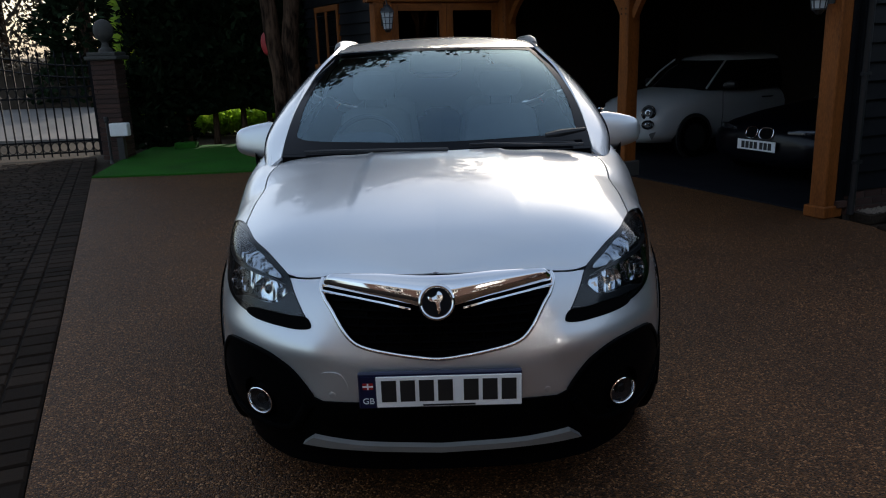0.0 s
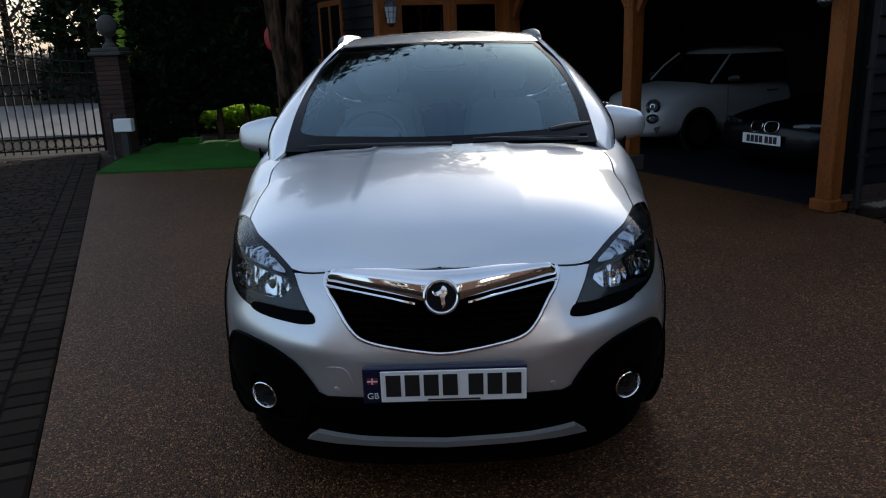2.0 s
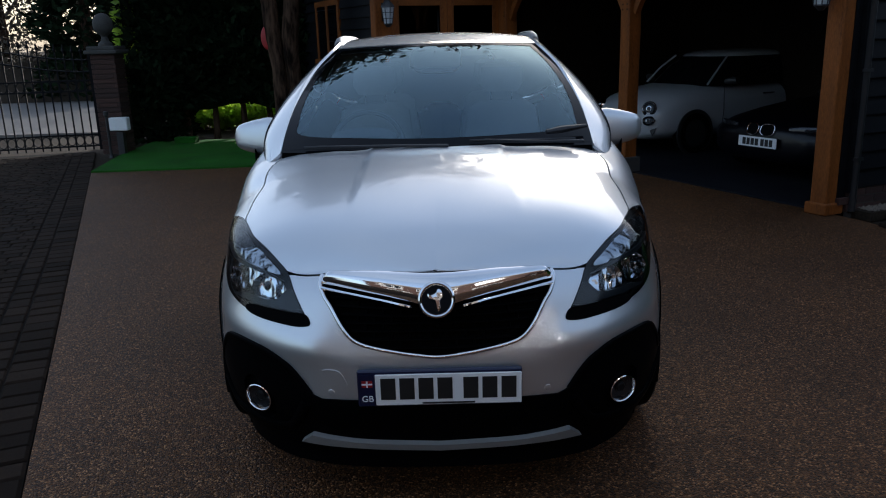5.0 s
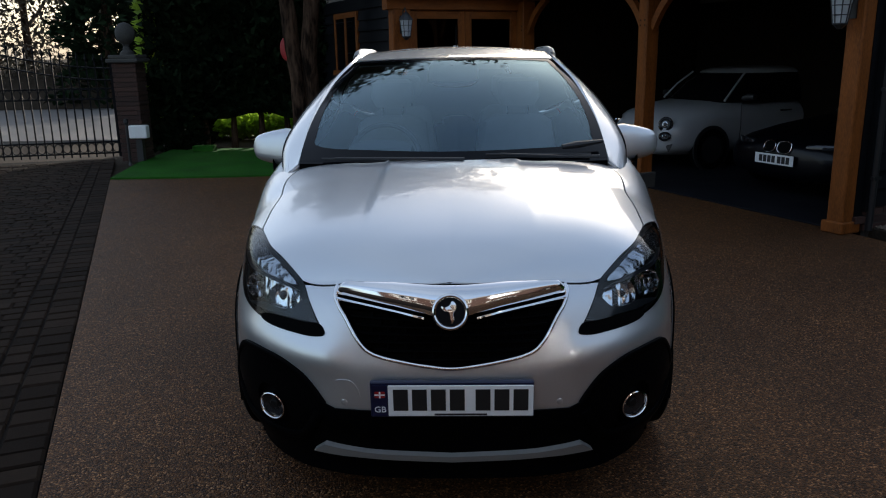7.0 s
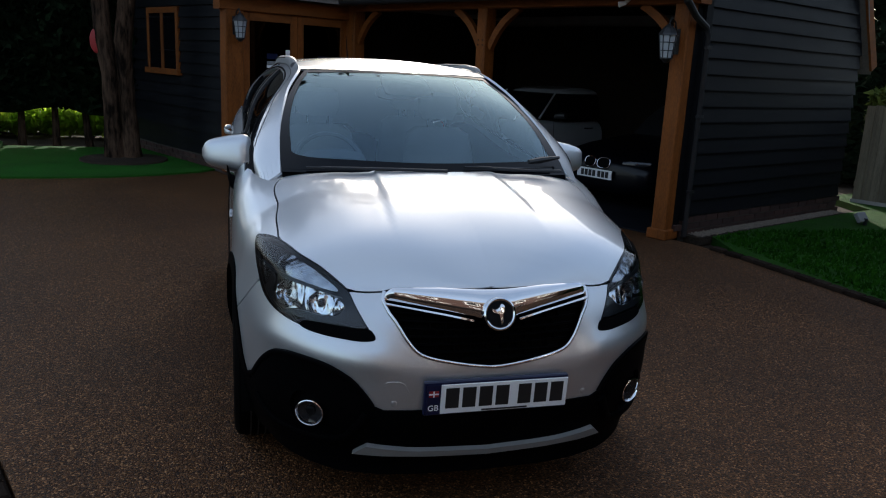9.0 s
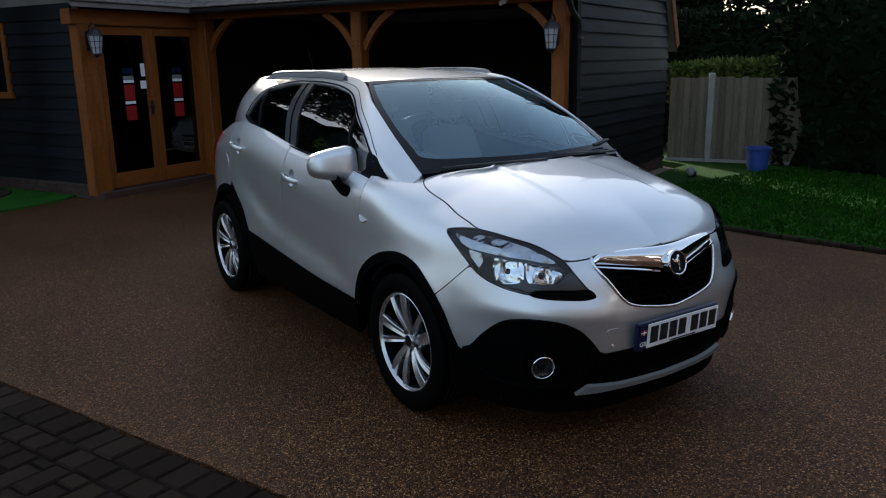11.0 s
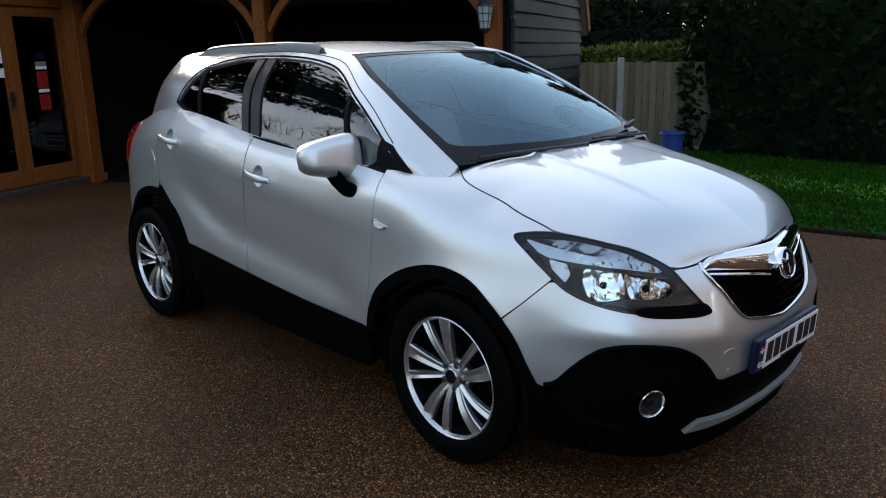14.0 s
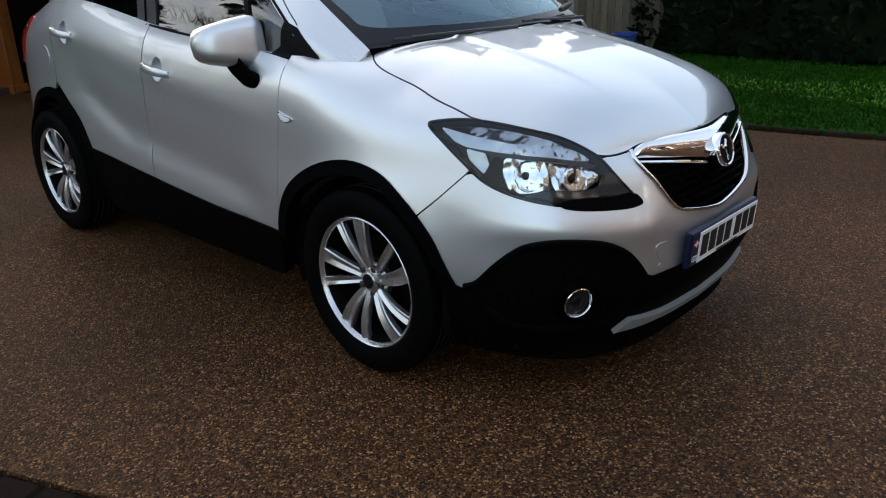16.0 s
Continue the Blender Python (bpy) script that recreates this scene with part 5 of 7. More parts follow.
loft(bm, [roof(hx, 0 * hx + g) + (0, 0, -0.035) for g in np.linspace(0.34, 0.95, 10)], closed=False)
part("headlining", bm, M_CONC, car, smooth=True)
bm = boxes((-0.72, 0.72, 1.1, 3.95, 0.45, 0.5))
part("cabin_floor", bm, M_BLACK, car)

# ---- wheels ----
def spoke(bm, a0, a1, r0, r1, w0, w1, x0, x1):
    """One curved spoke from hub to rim; a in radians."""
    rings = []
    for t in np.linspace(0, 1, 8):
        a, r, w = a0 + (a1 - a0) * t ** 1.4, r0 + (r1 - r0) * t, w0 + (w1 - w0) * t
        x = x0 + (x1 - x0) * t + 0.012 * math.sin(math.pi * t)
        rd, tg = Vector((0, math.cos(a), math.sin(a))), Vector((0, -math.sin(a), math.cos(a)))
        c = rd * r
        rings.append([c - tg * w + Vector((x - 0.020, 0, 0)), c - tg * w * 0.95 + Vector((x - 0.002, 0, 0)), c - tg * w * 0.80 + Vector((x + 0.002, 0, 0)), c + tg * w * 0.1 + Vector((x - 0.005, 0, 0)), c + tg * w * 0.80 + Vector((x + 0.001, 0, 0)), c + tg * w * 0.95 + Vector((x - 0.003, 0, 0)), c + tg * w + Vector((x - 0.020, 0, 0))])
    loft(bm, rings)


# near-black colour stands for the shade inside the wheel, on barrel and disc
M_BARREL = mat("wheel_inside_shade", (0.0035, 0.0035, 0.0035), 0.75, spec=0.03, var=0.2, fine=80, bump=0.0)


def wheel(parent, m):
    """An alloy wheel with its tyre; local x points out of the car."""
    bm = bmesh.new()
    prof = [(0.236, -0.09), (0.250, -0.104), (0.285, -0.112), (0.322, -0.106), (0.340, -0.092), (0.347, -0.06), (0.347, 0.06), (0.340, 0.090), (0.322, 0.104), (0.300, 0.110), (0.272, 0.1085), (0.252, 0.100), (0.243, 0.088), (0.236, 0.08)]
    k = 56
    rings = [[Vector((x, r * math.cos(2 * math.pi * j / k), r * math.sin(2 * math.pi * j / k))) for j in range(k)] for r, x in prof]
    loft(bm, rings, cap=False)
    bmesh.ops.transform(bm, matrix=m, verts=bm.verts)
    tyre = part("tyre", bm, M_RUBBER, parent, smooth=True, sharp=30)

    def turned(prof):
        b = bmesh.new()
        loft(b, [[Vector((x, r * math.cos(2 * math.pi * j / k), r * math.sin(2 * math.pi * j / k))) for j in range(k)] for r, x in prof], cap=False)
        bmesh.ops.transform(b, matrix=m, verts=b.verts)
        return b
    for x in (-0.045, -0.015, 0.015, 0.045):
        part("tread_groove", turned([(0.343, x - 0.004), (0.3478, x - 0.003), (0.3478, x + 0.003), (0.343, x + 0.004)]), M_BLACK, tyre)
    rp = [(0.228, 0.06), (0.236, 0.082), (0.245, 0.087), (0.246, 0.093), (0.242, 0.096), (0.236, 0.092), (0.230, 0.080)]
    bp = [(0.230, 0.080), (0.220, 0.066), (0.214, 0.03), (0.212, -0.10)]
    rim = part("rim", turned(rp), M_ALLOY, parent, "silver ten-spoke alloy rim", smooth=True, sharp=30)
    # silver barrel, its shade put into the colour
    part("barrel", turned(bp), M_BARREL, rim, "rim barrel darkened for the shade behind the spokes", smooth=True)
    for i in range(5):
        a = 2 * math.pi * i / 5 + math.pi / 2 + 0.22
        for d0, d1, w0, w1 in ((-0.24, -0.14, 0.017, 0.033), (0.28, 0.33, 0.013, 0.020)):
            bm = bmesh.new()
            spoke(bm, a + d0, a + d1, 0.048, 0.236, w0, w1, 0.060, 0.084)
            bmesh.ops.transform(bm, matrix=m, verts=bm.verts)
            part("spoke", bm, M_ALLOY, rim, smooth=True, sharp=30)
        bm = bmesh.new()
        a2 = a + math.pi / 5
        lathe(bm, [(0.0135, 0.0), (0.0135, 0.011), (0.009, 0.015), (0.001, 0.015)], 10, m=m @ Matrix.Translation((0.05, 0.052 * math.cos(a2), 0.052 * math.sin(a2))) @ Matrix.Rotation(radians(90), 4, "Y"))
        part("wheel_bolt", bm, M_BLACK, rim)
    bm = bmesh.new()
    lathe(bm, [(0.076, 0.015), (0.074, 0.040), (0.058, 0.054), (0.034, 0.060), (0.033, 0.066), (0.029, 0.069), (0.001, 0.069)], 28, m=m @ Matrix.Rotation(radians(90), 4, "Y"))
    hub = part("hub", bm, M_ALLOY, rim, smooth=True)
    bm = bmesh.new()
    lathe(bm, [(0.027, 0.068), (0.027, 0.0705), (0.001, 0.071)], 24, m=m @ Matrix.Rotation(radians(90), 4, "Y"))
    part("hub_cap", bm, M_GLOSS, rim)
    bm = bmesh.new()
    lathe(bm, [(0.150, -0.035), (0.150, -0.012), (0.08, -0.010), (0.07, 0.0), (0.001, 0.0)], 32, m=m @ Matrix.Rotation(radians(90), 4, "Y"))
    part("brake_disc", bm, M_BARREL, parent, smooth=True)


for y in (0.925, 3.48):
    for s in (-1, 1):
        hub_e = new("wheel")
        hub_e.parent = car
        wheel(hub_e, Matrix.Translation((0.775 * s, y, 0.347)) @ (Matrix.Rotation(math.pi, 4, "Z") if s < 0 else Matrix.Identity(4)))
# ---- oak frame of the garage ----
rng = random.Random(7)


def wobble_box(x0, x1, y0, y1, z0, z1, m, bev=0.012, cuts=6, amp=0.004, seed=0):
    """A hewn timber: a bevelled box with slightly wandering faces."""
    r = random.Random(seed)
    bm = bmesh.new()
    long = max(range(3), key=lambda i: (x1 - x0, y1 - y0, z1 - z0)[i])
    lo, hi = (x0, y0, z0), (x1, y1, z1)
    o = [i for i in range(3) if i != long]
    rings = []
    for k in range(cuts + 1):
        t = lo[long] + (hi[long] - lo[long]) * k / cuts
        ring = []
        A0, A1, B0, B1 = lo[o[0]] + r.uniform(-amp, amp), hi[o[0]] + r.uniform(-amp, amp), lo[o[1]] + r.uniform(-amp, amp), hi[o[1]] + r.uniform(-amp, amp)
        for a, b in ((A0 + bev, B0), (A1 - bev, B0), (A1, B0 + bev), (A1, B1 - bev), (A1 - bev, B1), (A0 + bev, B1), (A0, B1 - bev), (A0, B0 + bev)):
            v = [0, 0, 0]
            v[long], v[o[0]], v[o[1]] = t, a, b
            ring.append(m @ Vector(v))
        rings.append(ring)
    loft(bm, rings)
    return bm


def brace(m, foot, top, w=0.09, t=0.07, bow=0.06):
    """A curved brace in the local y-z plane, from a post up to the beam."""
    bm = bmesh.new()
    rings = []
    (y0, z0), (y1, z1) = foot, top
    n = Vector((0, -(z1 - z0), y1 - y0)).normalized()
    if n.z > 0:
        n = -n
    for k in range(9):
        s = k / 8
        c = Vector((0.10, y0 + (y1 - y0) * s, z0 + (z1 - z0) * s)) - n * bow * math.sin(math.pi * s)
        rings.append([m @ (c + n * (w / 2 * a) + Vector((t / 2 * b, 0, 0))) for a, b in ((-1, -1), (1, -1), (1, 1), (-1, 1))])
    loft(bm, rings)
    return bm


posts = [("oak_post", -0.02, 0.165, -0.02, 0.165, 0.10), ("oak_post", 0.01, 0.19, 3.03, 3.21, 0.20), ("oak_post", -0.0, 0.2, 6.02, 6.2, 0.10)]
for i, (nm, x0, x1, y0, y1, zb) in enumerate(posts):
    t = thing(nm, "tall square honey-coloured oak post carrying the garage beam", "post", group="garage posts", at=gar(0.1, (y0 + y1) / 2))
    mi = t.matrix_world.inverted() @ GAR
    part("shaft", wobble_box(x0, x1, y0, y1, zb, 2.43, mi, seed=i), M_OAK, t)
    if i == 1:
        part("stone_foot", boxes((-0.03, 0.23, 3.00, 3.24, 0.0, 0.20), m=mi, bevel=0.012), M_STONE, t, "pale stone foot")
    else:
        part("foot_board", boxes((x0 - 0.03, x1 + 0.03, y0 - 0.03, y1 + 0.03, 0.0, 0.11), m=mi, bevel=0.01), M_OAK, t)
    for (foot, top) in {0: [((0.165, 1.98), (0.64, 2.43))], 1: [((3.21, 1.95), (3.71, 2.43)), ((3.03, 1.95), (2.53, 2.43))], 2: [((6.02, 1.98), (5.52, 2.43))]}[i]:
        b = part("brace", brace(mi, foot, top), M_OAKH, t)
        for k in range(2):
            bm = bmesh.new()
            s = 0.03 if foot[0] < top[0] else -0.03
            lathe(bm, [(0.011, 0), (0.011, 0.012), (0.001, 0.014)], 8, m=mi @ Matrix.Translation((x0 + 0.004, foot[0] - s * 1.6, foot[1] + 0.03 + 0.06 * k)) @ Matrix.Rotation(radians(-90), 4, "Y"))
            part("peg", bm, M_BARK, b)
beam = thing("oak_beam", "long oak eaves beam over the garage openings", "beam", at=gar(0.1, 3.1, 2.43))
mi = beam.matrix_world.inverted() @ GAR
part("timber", wobble_box(0.0, 0.2, -0.12, 6.25, 2.43, 2.60, mi, cuts=14, seed=11), M_OAKH, beam)
for k in range(13):
    y = 0.2 + 0.5 * k
    part("rafter_foot", boxes((-0.22, 0.05, y, y + 0.055, 2.50, 2.575), m=mi, bevel=0.004), M_OAKH, beam)
# gutter and downpipe
gut = thing("gutter", "black half-round gutter along the eaves", "gutter", at=gar(-0.3, 3.0, 2.5))
mi = gut.matrix_world.inverted() @ GAR
bm = bmesh.new()
prof = [(-0.32 + 0.055 * math.cos(a), 2.54 + 0.055 * math.sin(a)) for a in np.linspace(math.pi, 2 * math.pi, 9)]
loft(bm, [[mi @ Vector((x, y, z)) for x, z in prof + [(x * 0.997 - 0.0005, z + 0.006) for x, z in prof[::-1]]] for y in np.linspace(-0.25, 6.0, 12)])
part("channel", bm, M_BLACK, gut)
dp = thing("downpipe", "black downpipe on the weatherboarded corner", "pipe", at=gar(0.25, -0.05, 0.0))
mi = dp.matrix_world.inverted() @ GAR
bm = bmesh.new()
tube(bm, [mi @ Vector(p) for p in ((-0.30, -0.14, 2.50), (-0.28, -0.14, 2.44), (-0.02, -0.10, 2.30), (0.20, -0.085, 2.22), (0.26, -0.085, 2.12), (0.26, -0.085, 0.02))], 0.034, 10)
part("pipe", bm, M_BLACK, dp, smooth=True)
for z in (0.5, 1.3, 2.0):
    part("bracket", boxes((0.21, 0.31, -0.125, -0.03, z, z + 0.03), m=mi), M_BLACK, dp)

# ---- weatherboarding: one board at a time ----
def board_run(parent, m, x0, x1, z0, z1, axis_face, pitch=0.165, top=None):
    """Feather-edged boards on a wall; local x along the wall, local y out of it."""
    z, i = z0, 0
    while z < z1:
        a, b = x0, x1
        if top is not None:
            a, b = top(z)
        if b - a > 0.1:
            bm = bmesh.new()
            r = random.Random(i * 3 + int(x0 * 10))
            segs, k = [], max(2, int((b - a) / 0.6))
            rings = []
            for s in range(k + 1):
                x = a + (b - a) * s / k
                dz, dy = r.uniform(-0.004, 0.004), r.uniform(-0.003, 0.003)
                rings.append([m @ Vector(p) for p in ((x, 0.0, z + pitch + 0.03), (x, 0.010 + dy, z + pitch + 0.03), (x, 0.048 + dy, z + dz), (x, 0.0, z + dz))])
            loft(bm, rings)
            part("board", bm, M_BOARD, parent)
        z += pitch
        i += 1


def gable_span(z):
    return 0.30 + max(0, (z - 2.5)) * 1.05, 3.74 - max(0, z - 2.08) * 0.505


gable = bpy.data.objects["wall_gable"]
GW = GAB @ Matrix(((1, 0, 0, 0), (0, -1, 0, -0.02), (0, 0, 1, 0), (0, 0, 0, 1)))
board_run(gable, GW, 0.3, 4.9, 0.24, 4.3, None, 0.168, top=gable_span)
part("corner_board", boxes((0.20, 0.31, 0.0, 0.05, 0.2, 2.5), m=GW), M_BOARD, gable)
wing_wall = bpy.data.objects["wall_wing_side"]
WW_M = GAR @ Matrix(((0, -1, 0, -1.93), (1, 0, 0, 0), (0, 0, 1, 0), (0, 0, 0, 1)))
board_run(wing_wall, WW_M, 6.38, 11.0, 0.20, 2.5, None, 0.168)
# rake board at the far gable edge
part("barge_board", boxes((-0.02, 3.5, 0.05, 0.08, -0.15, 0.0), m=GW @ Matrix.Translation((3.95, 0.03, 1.92)) @ Matrix.Rotation(radians(180 + 62), 4, "Y")), M_OAKH, gable)

# ---- wing: door frame, french doors, window ----
DW = GAR @ Matrix(((1, 0, 0, 0), (0, 1, 0, 6.2), (0, 0, 1, 0), (0, 0, 0, 1)))      # local x along the door wall, y into the wing
dw = thing("door_frame", "heavy oak frame round the french doors", "frame", at=gar(-0.9, 6.3))
mi = dw.matrix_world.inverted() @ DW
part("post", wobble_box(-2.02, -1.74, -0.02, 0.16, 0.05, 2.42, mi, seed=21), M_OAK, dw)
part("post", wobble_box(0.0, 0.16, -0.02, 0.16, 0.10, 2.42, mi, seed=22), M_OAK, dw)
part("head", wobble_box(-2.1, 0.2, -0.03, 0.17, 2.30, 2.50, mi, seed=23), M_OAKH, dw)
tagged(part("door_step", boxes((-2.0, 0.12, -0.14, 0.2, -0.03, 0.09), m=DW, bevel=0.01), M_BRICK), "low brick step under the french doors", "step", kind="structure")
for i, (x0, x1) in enumerate(((-1.735, -0.872), (-0.866, -0.003))):
    d = thing("french_door", "closed glazed oak french door with small notices on the glass", "door", kind="structure", group="french doors", at=gar((x0 + x1) / 2, 6.25, 0.1))
    mi = d.matrix_world.inverted() @ DW
    for nm, r in (("stile", (x0, x0 + 0.105, 0.03, 0.085, 0.10, 2.295)), ("stile", (x1 - 0.105, x1, 0.03, 0.085, 0.10, 2.295)), ("top_rail", (x0 + 0.105, x1 - 0.105, 0.03, 0.085, 2.18, 2.295)), ("bottom_rail", (x0 + 0.105, x1 - 0.105, 0.03, 0.085, 0.10, 0.31))):
        part(nm, boxes(r, m=mi, bevel=0.005), M_OAK if nm == "stile" else M_OAKH, d)
    g = part("pane", boxes((x0 + 0.1, x1 - 0.1, 0.052, 0.060, 0.30, 2.19), m=mi), M_PGLASS, d)
    g.visible_shadow = False
    cx = x0 + 0.38 if i == 0 else x0 + 0.36
    for nm, z0, z1, w, mt in (("blue_notice", 1.66, 1.74, 0.17, M_PBLUE), ("pale_notice", 1.58, 1.63, 0.17, M_SATIN), ("red_notice", 1.30, 1.51, 0.17, M_RED), ("red_notice", 1.02, 1.22, 0.17, M_RED)):
        part(nm, boxes((cx, cx + w, 0.046, 0.050, z0, z1), m=mi), mt, d)
    for z in (1.535, 1.245):
        part("notice_header", boxes((cx, cx + 0.17, 0.045, 0.049, z, z + 0.04), m=mi), M_PLATE, d)
    if i == 0:
        part("white_notice", boxes((cx + 0.28, cx + 0.40, 0.046, 0.050, 1.45, 1.56), m=mi), M_PLATE, d)
        part("white_notice", boxes((x1 - 0.18, x1 - 0.11, 0.046, 0.050, 1.62, 1.80), m=mi), M_PLATE, d)
        bm = bmesh.new()
        box(bm, x1 - 0.075, x1 - 0.035, 0.018, 0.03, 1.08, 1.28, m=mi)
        tube(bm, [mi @ Vector(p) for p in ((x1 - 0.055, 0.02, 1.20), (x1 - 0.055, -0.03, 1.20), (x1 - 0.15, -0.035, 1.20))], 0.010, 8)
        part("handle", bm, M_BLACK, d)
# same shade-darkened boarding behind the glazed doors
tagged(part("wall_wing_inside", boxes((-1.8, 0.2, 1.6, 1.7, 0, 2.6), m=DW), M_DARKIN), "inside wall of the wing, darkened for shade", "wall", kind="structure")
# window in the side of the wing
win = thing("window", "small two-light oak casement window in the black wall", "window", kind="structure", at=gar(-1.95, 8.5, 1.4))
mi = win.matrix_world.inverted() @ WW_M
wx0, wx1, wz0, wz1 = 7.90, 9.15, 1.40, 2.36
for nm, r in (("jamb", (wx0, wx0 + 0.09, 0.0, 0.06, wz0, wz1)), ("jamb", (wx1 - 0.09, wx1, 0.0, 0.06, wz0, wz1)), ("mullion", (8.48, 8.58, 0.0, 0.06, wz0, wz1)), ("head", (wx0, wx1, 0.002, 0.064, wz1 - 0.08, wz1 + 0.01)), ("sill", (wx0 - 0.04, wx1 + 0.04, 0.002, 0.10, wz0 - 0.06, wz0 + 0.03))):
    part(nm, boxes(r, m=mi, bevel=0.004), M_OAK, win)
for a, b in ((wx0 + 0.09, 8.48), (8.58, wx1 - 0.09)):
    part("pane", boxes((a, b, 0.042, 0.048, wz0 + 0.03, wz1 - 0.08), m=mi), M_GLOSS, win)

# ---- lanterns ----
def lantern(m):
    """A coach lantern on a wall; local -y points away from the wall."""
    t = thing("wall_lantern", "black six-pane coach lantern fixed to an oak post", "lantern", group="coach lanterns", at=m)
    bm = bmesh.new()
    lathe(bm, [(0.105, 0.23), (0.10, 0.245), (0.06, 0.30), (0.03, 0.33), (0.012, 0.34), (0.001, 0.36)], 8, m=Matrix.Translation((0, -0.16, 0)))
    part("roof", bm, M_BLACK, t)
    bm = bmesh.new()
    lathe(bm, [(0.02, -0.04), (0.05, -0.01), (0.062, 0.0), (0.062, 0.012)], 8, m=Matrix.Translation((0, -0.16, 0)))
    part("base", bm, M_BLACK, t)
    bm = bmesh.new()
    for j in range(8):
        a = 2 * math.pi * j / 8
        tube(bm, [(0.060 * math.cos(a), -0.16 + 0.060 * math.sin(a), 0.0), (0.095 * math.cos(a), -0.16 + 0.095 * math.sin(a), 0.235)], 0.005, 4)
    for z, r in ((0.08, 0.072), (0.16, 0.084)):
        tube(bm, [(r * math.cos(2 * math.pi * j / 8), -0.16 + r * math.sin(2 * math.pi * j / 8), z) for j in range(9)], 0.004, 4)
    part("cage", bm, M_BLACK, t)
    bm = bmesh.new()
    lathe(bm, [(0.056, 0.005), (0.090, 0.23)], 8, m=Matrix.Translation((0, -0.16, 0)))
    part("glazing", bm, mat_frost, t)
    bm = bmesh.new()
    tube(bm, [(0, 0.0, 0.20), (0, -0.06, 0.36), (0, -0.13, 0.40), (0, -0.16, 0.35)], 0.010, 6)
    box(bm, -0.035, 0.035, -0.012, 0.0, 0.05, 0.30)
    part("bracket", bm, M_BLACK, t)


mat_frost = mat("frosted_glass", (0.35, 0.37, 0.38), 0.3, var=0.1, bump=0.0)
lantern(GAR @ pose(-0.02, 0.10, 1.88, 0, 0, -90))
lantern(DW @ pose(-1.88, -0.02, 1.92))
# security camera under the eaves
cc = thing("security_camera", "small white security camera under the garage eaves", "camera", at=gar(-0.1, 0.75, 2.42))
bm = bmesh.new()
tube(bm, [(0.05, 0.02, 0.06), (0.0, 0.0, 0.02), (-0.06, 0.02, 0.0)], [0.02, 0.02, 0.03], 10)
part("body", bm, M_WHITE, cc)
bm = bmesh.new()
tube(bm, [(0.05, 0.02, 0.06), (0.10, 0.02, 0.10)], 0.012, 8)
part("arm", bm, M_WHITE, cc)

# ---- gate, pillar, sign ----
pil = thing("gate_pillar", "brick gate pillar with a stone cap and ball", "pillar", at=Matrix.Translation((-5.20, 10.08, 0)) @ Matrix.Diagonal((0.84, 0.84, 0.97, 1)))
core = part("core", boxes((-0.20, 0.20, -0.20, 0.20, 0, 1.58)), M_MORTAR, pil)
PILLAR = pil
bm = boxes((-0.30, 0.30, -0.30, 0.30, 1.58, 1.64), (-0.26, 0.26, -0.26, 0.26, 1.64, 1.70), bevel=0.012)
part("cap", bm, M_STONE, pil)
bm = bmesh.new()
lathe(bm, [(0.13, 1.70), (0.12, 1.74), (0.07, 1.78), (0.055, 1.84), (0.08, 1.88)], 20)
part("neck", bm, M_STONE, pil, smooth=True)
bm = bmesh.new()
bmesh.ops.create_icosphere(bm, subdivisions=4, radius=0.175, matrix=Matrix.Translation((0, 0, 2.03)))
part("ball", bm, M_STONE, pil, smooth=True)
gate_dir = Vector((-0.975, -0.22, 0)).normalized()
GATE = Matrix.Translation((-5.49, 10.12, 0)) @ Matrix.Rotation(math.atan2(gate_dir.y, gate_dir.x), 4, "Z")
gate = thing("iron_gate", "closed black wrought-iron driveway gate with rings and spear tops", "gate", at=GATE)
LEN = 4.0
for z in (0.12, 0.30, 0.98, 1.14):
    part("rail", boxes((0, LEN, -0.012, 0.012, z - 0.012, z + 0.012)), M_IRON, gate)
nb = 32
bar_top = lambda x: 1.55 + 0.55 * smooth01(x / LEN * 1.1)
for i in range(nb + 1):
    x = LEN * i / nb
    bm = bmesh.new()
    w = 0.03 if i % 16 == 0 else 0.010
    box(bm, x - w, x + w, -w, w, 0.06, float(bar_top(x)))
    zt = float(bar_top(x))
    loft(bm, [[(x + dx * s, dy * s, zt + z) for dx, dy in ((1, 0), (0, 1), (-1, 0), (0, -1))] for s, z in ((0.010, 0), (0.028, 0.03), (0.012, 0.07), (0.002, 0.13))])
    part("bar", bm, M_IRON, gate)
for i in range(nb):
    x = LEN * (i + 0.5) / nb
    for z in (0.21, 1.06):
        bm = bmesh.new()
        tube(bm, [(x + 0.058 * math.cos(2 * math.pi * j / 14), 0, z + 0.075 * math.sin(2 * math.pi * j / 14)) for j in range(15)], 0.008, 5, cap=False)
        part("ring", bm, M_IRON, gate)
bm = bmesh.new()
xs = np.linspace(0, LEN, 24)
for dz in (-0.10, -0.28):
    tube(bm, [(x, 0, float(bar_top(x)) + dz) for x in xs], 0.012, 6)
part("top_rail", bm, M_IRON, gate)
bx = thing("gate_motor_box", "small white control box beside the gate pillar", "box", at=(-5.02, 9.78, 0))
part("box", boxes((-0.14, 0.14, -0.07, 0.07, 0.38, 0.58), bevel=0.012), M_WHITE, bx)
part("stand", boxes((-0.05, 0.05, -0.05, 0.05, 0.0, 0.36)), M_BLACK, bx)
ls = thing("bollard_light", "slim black garden spike light on the turf", "light", at=(-5.07, 9.45, 0))
bm = bmesh.new()
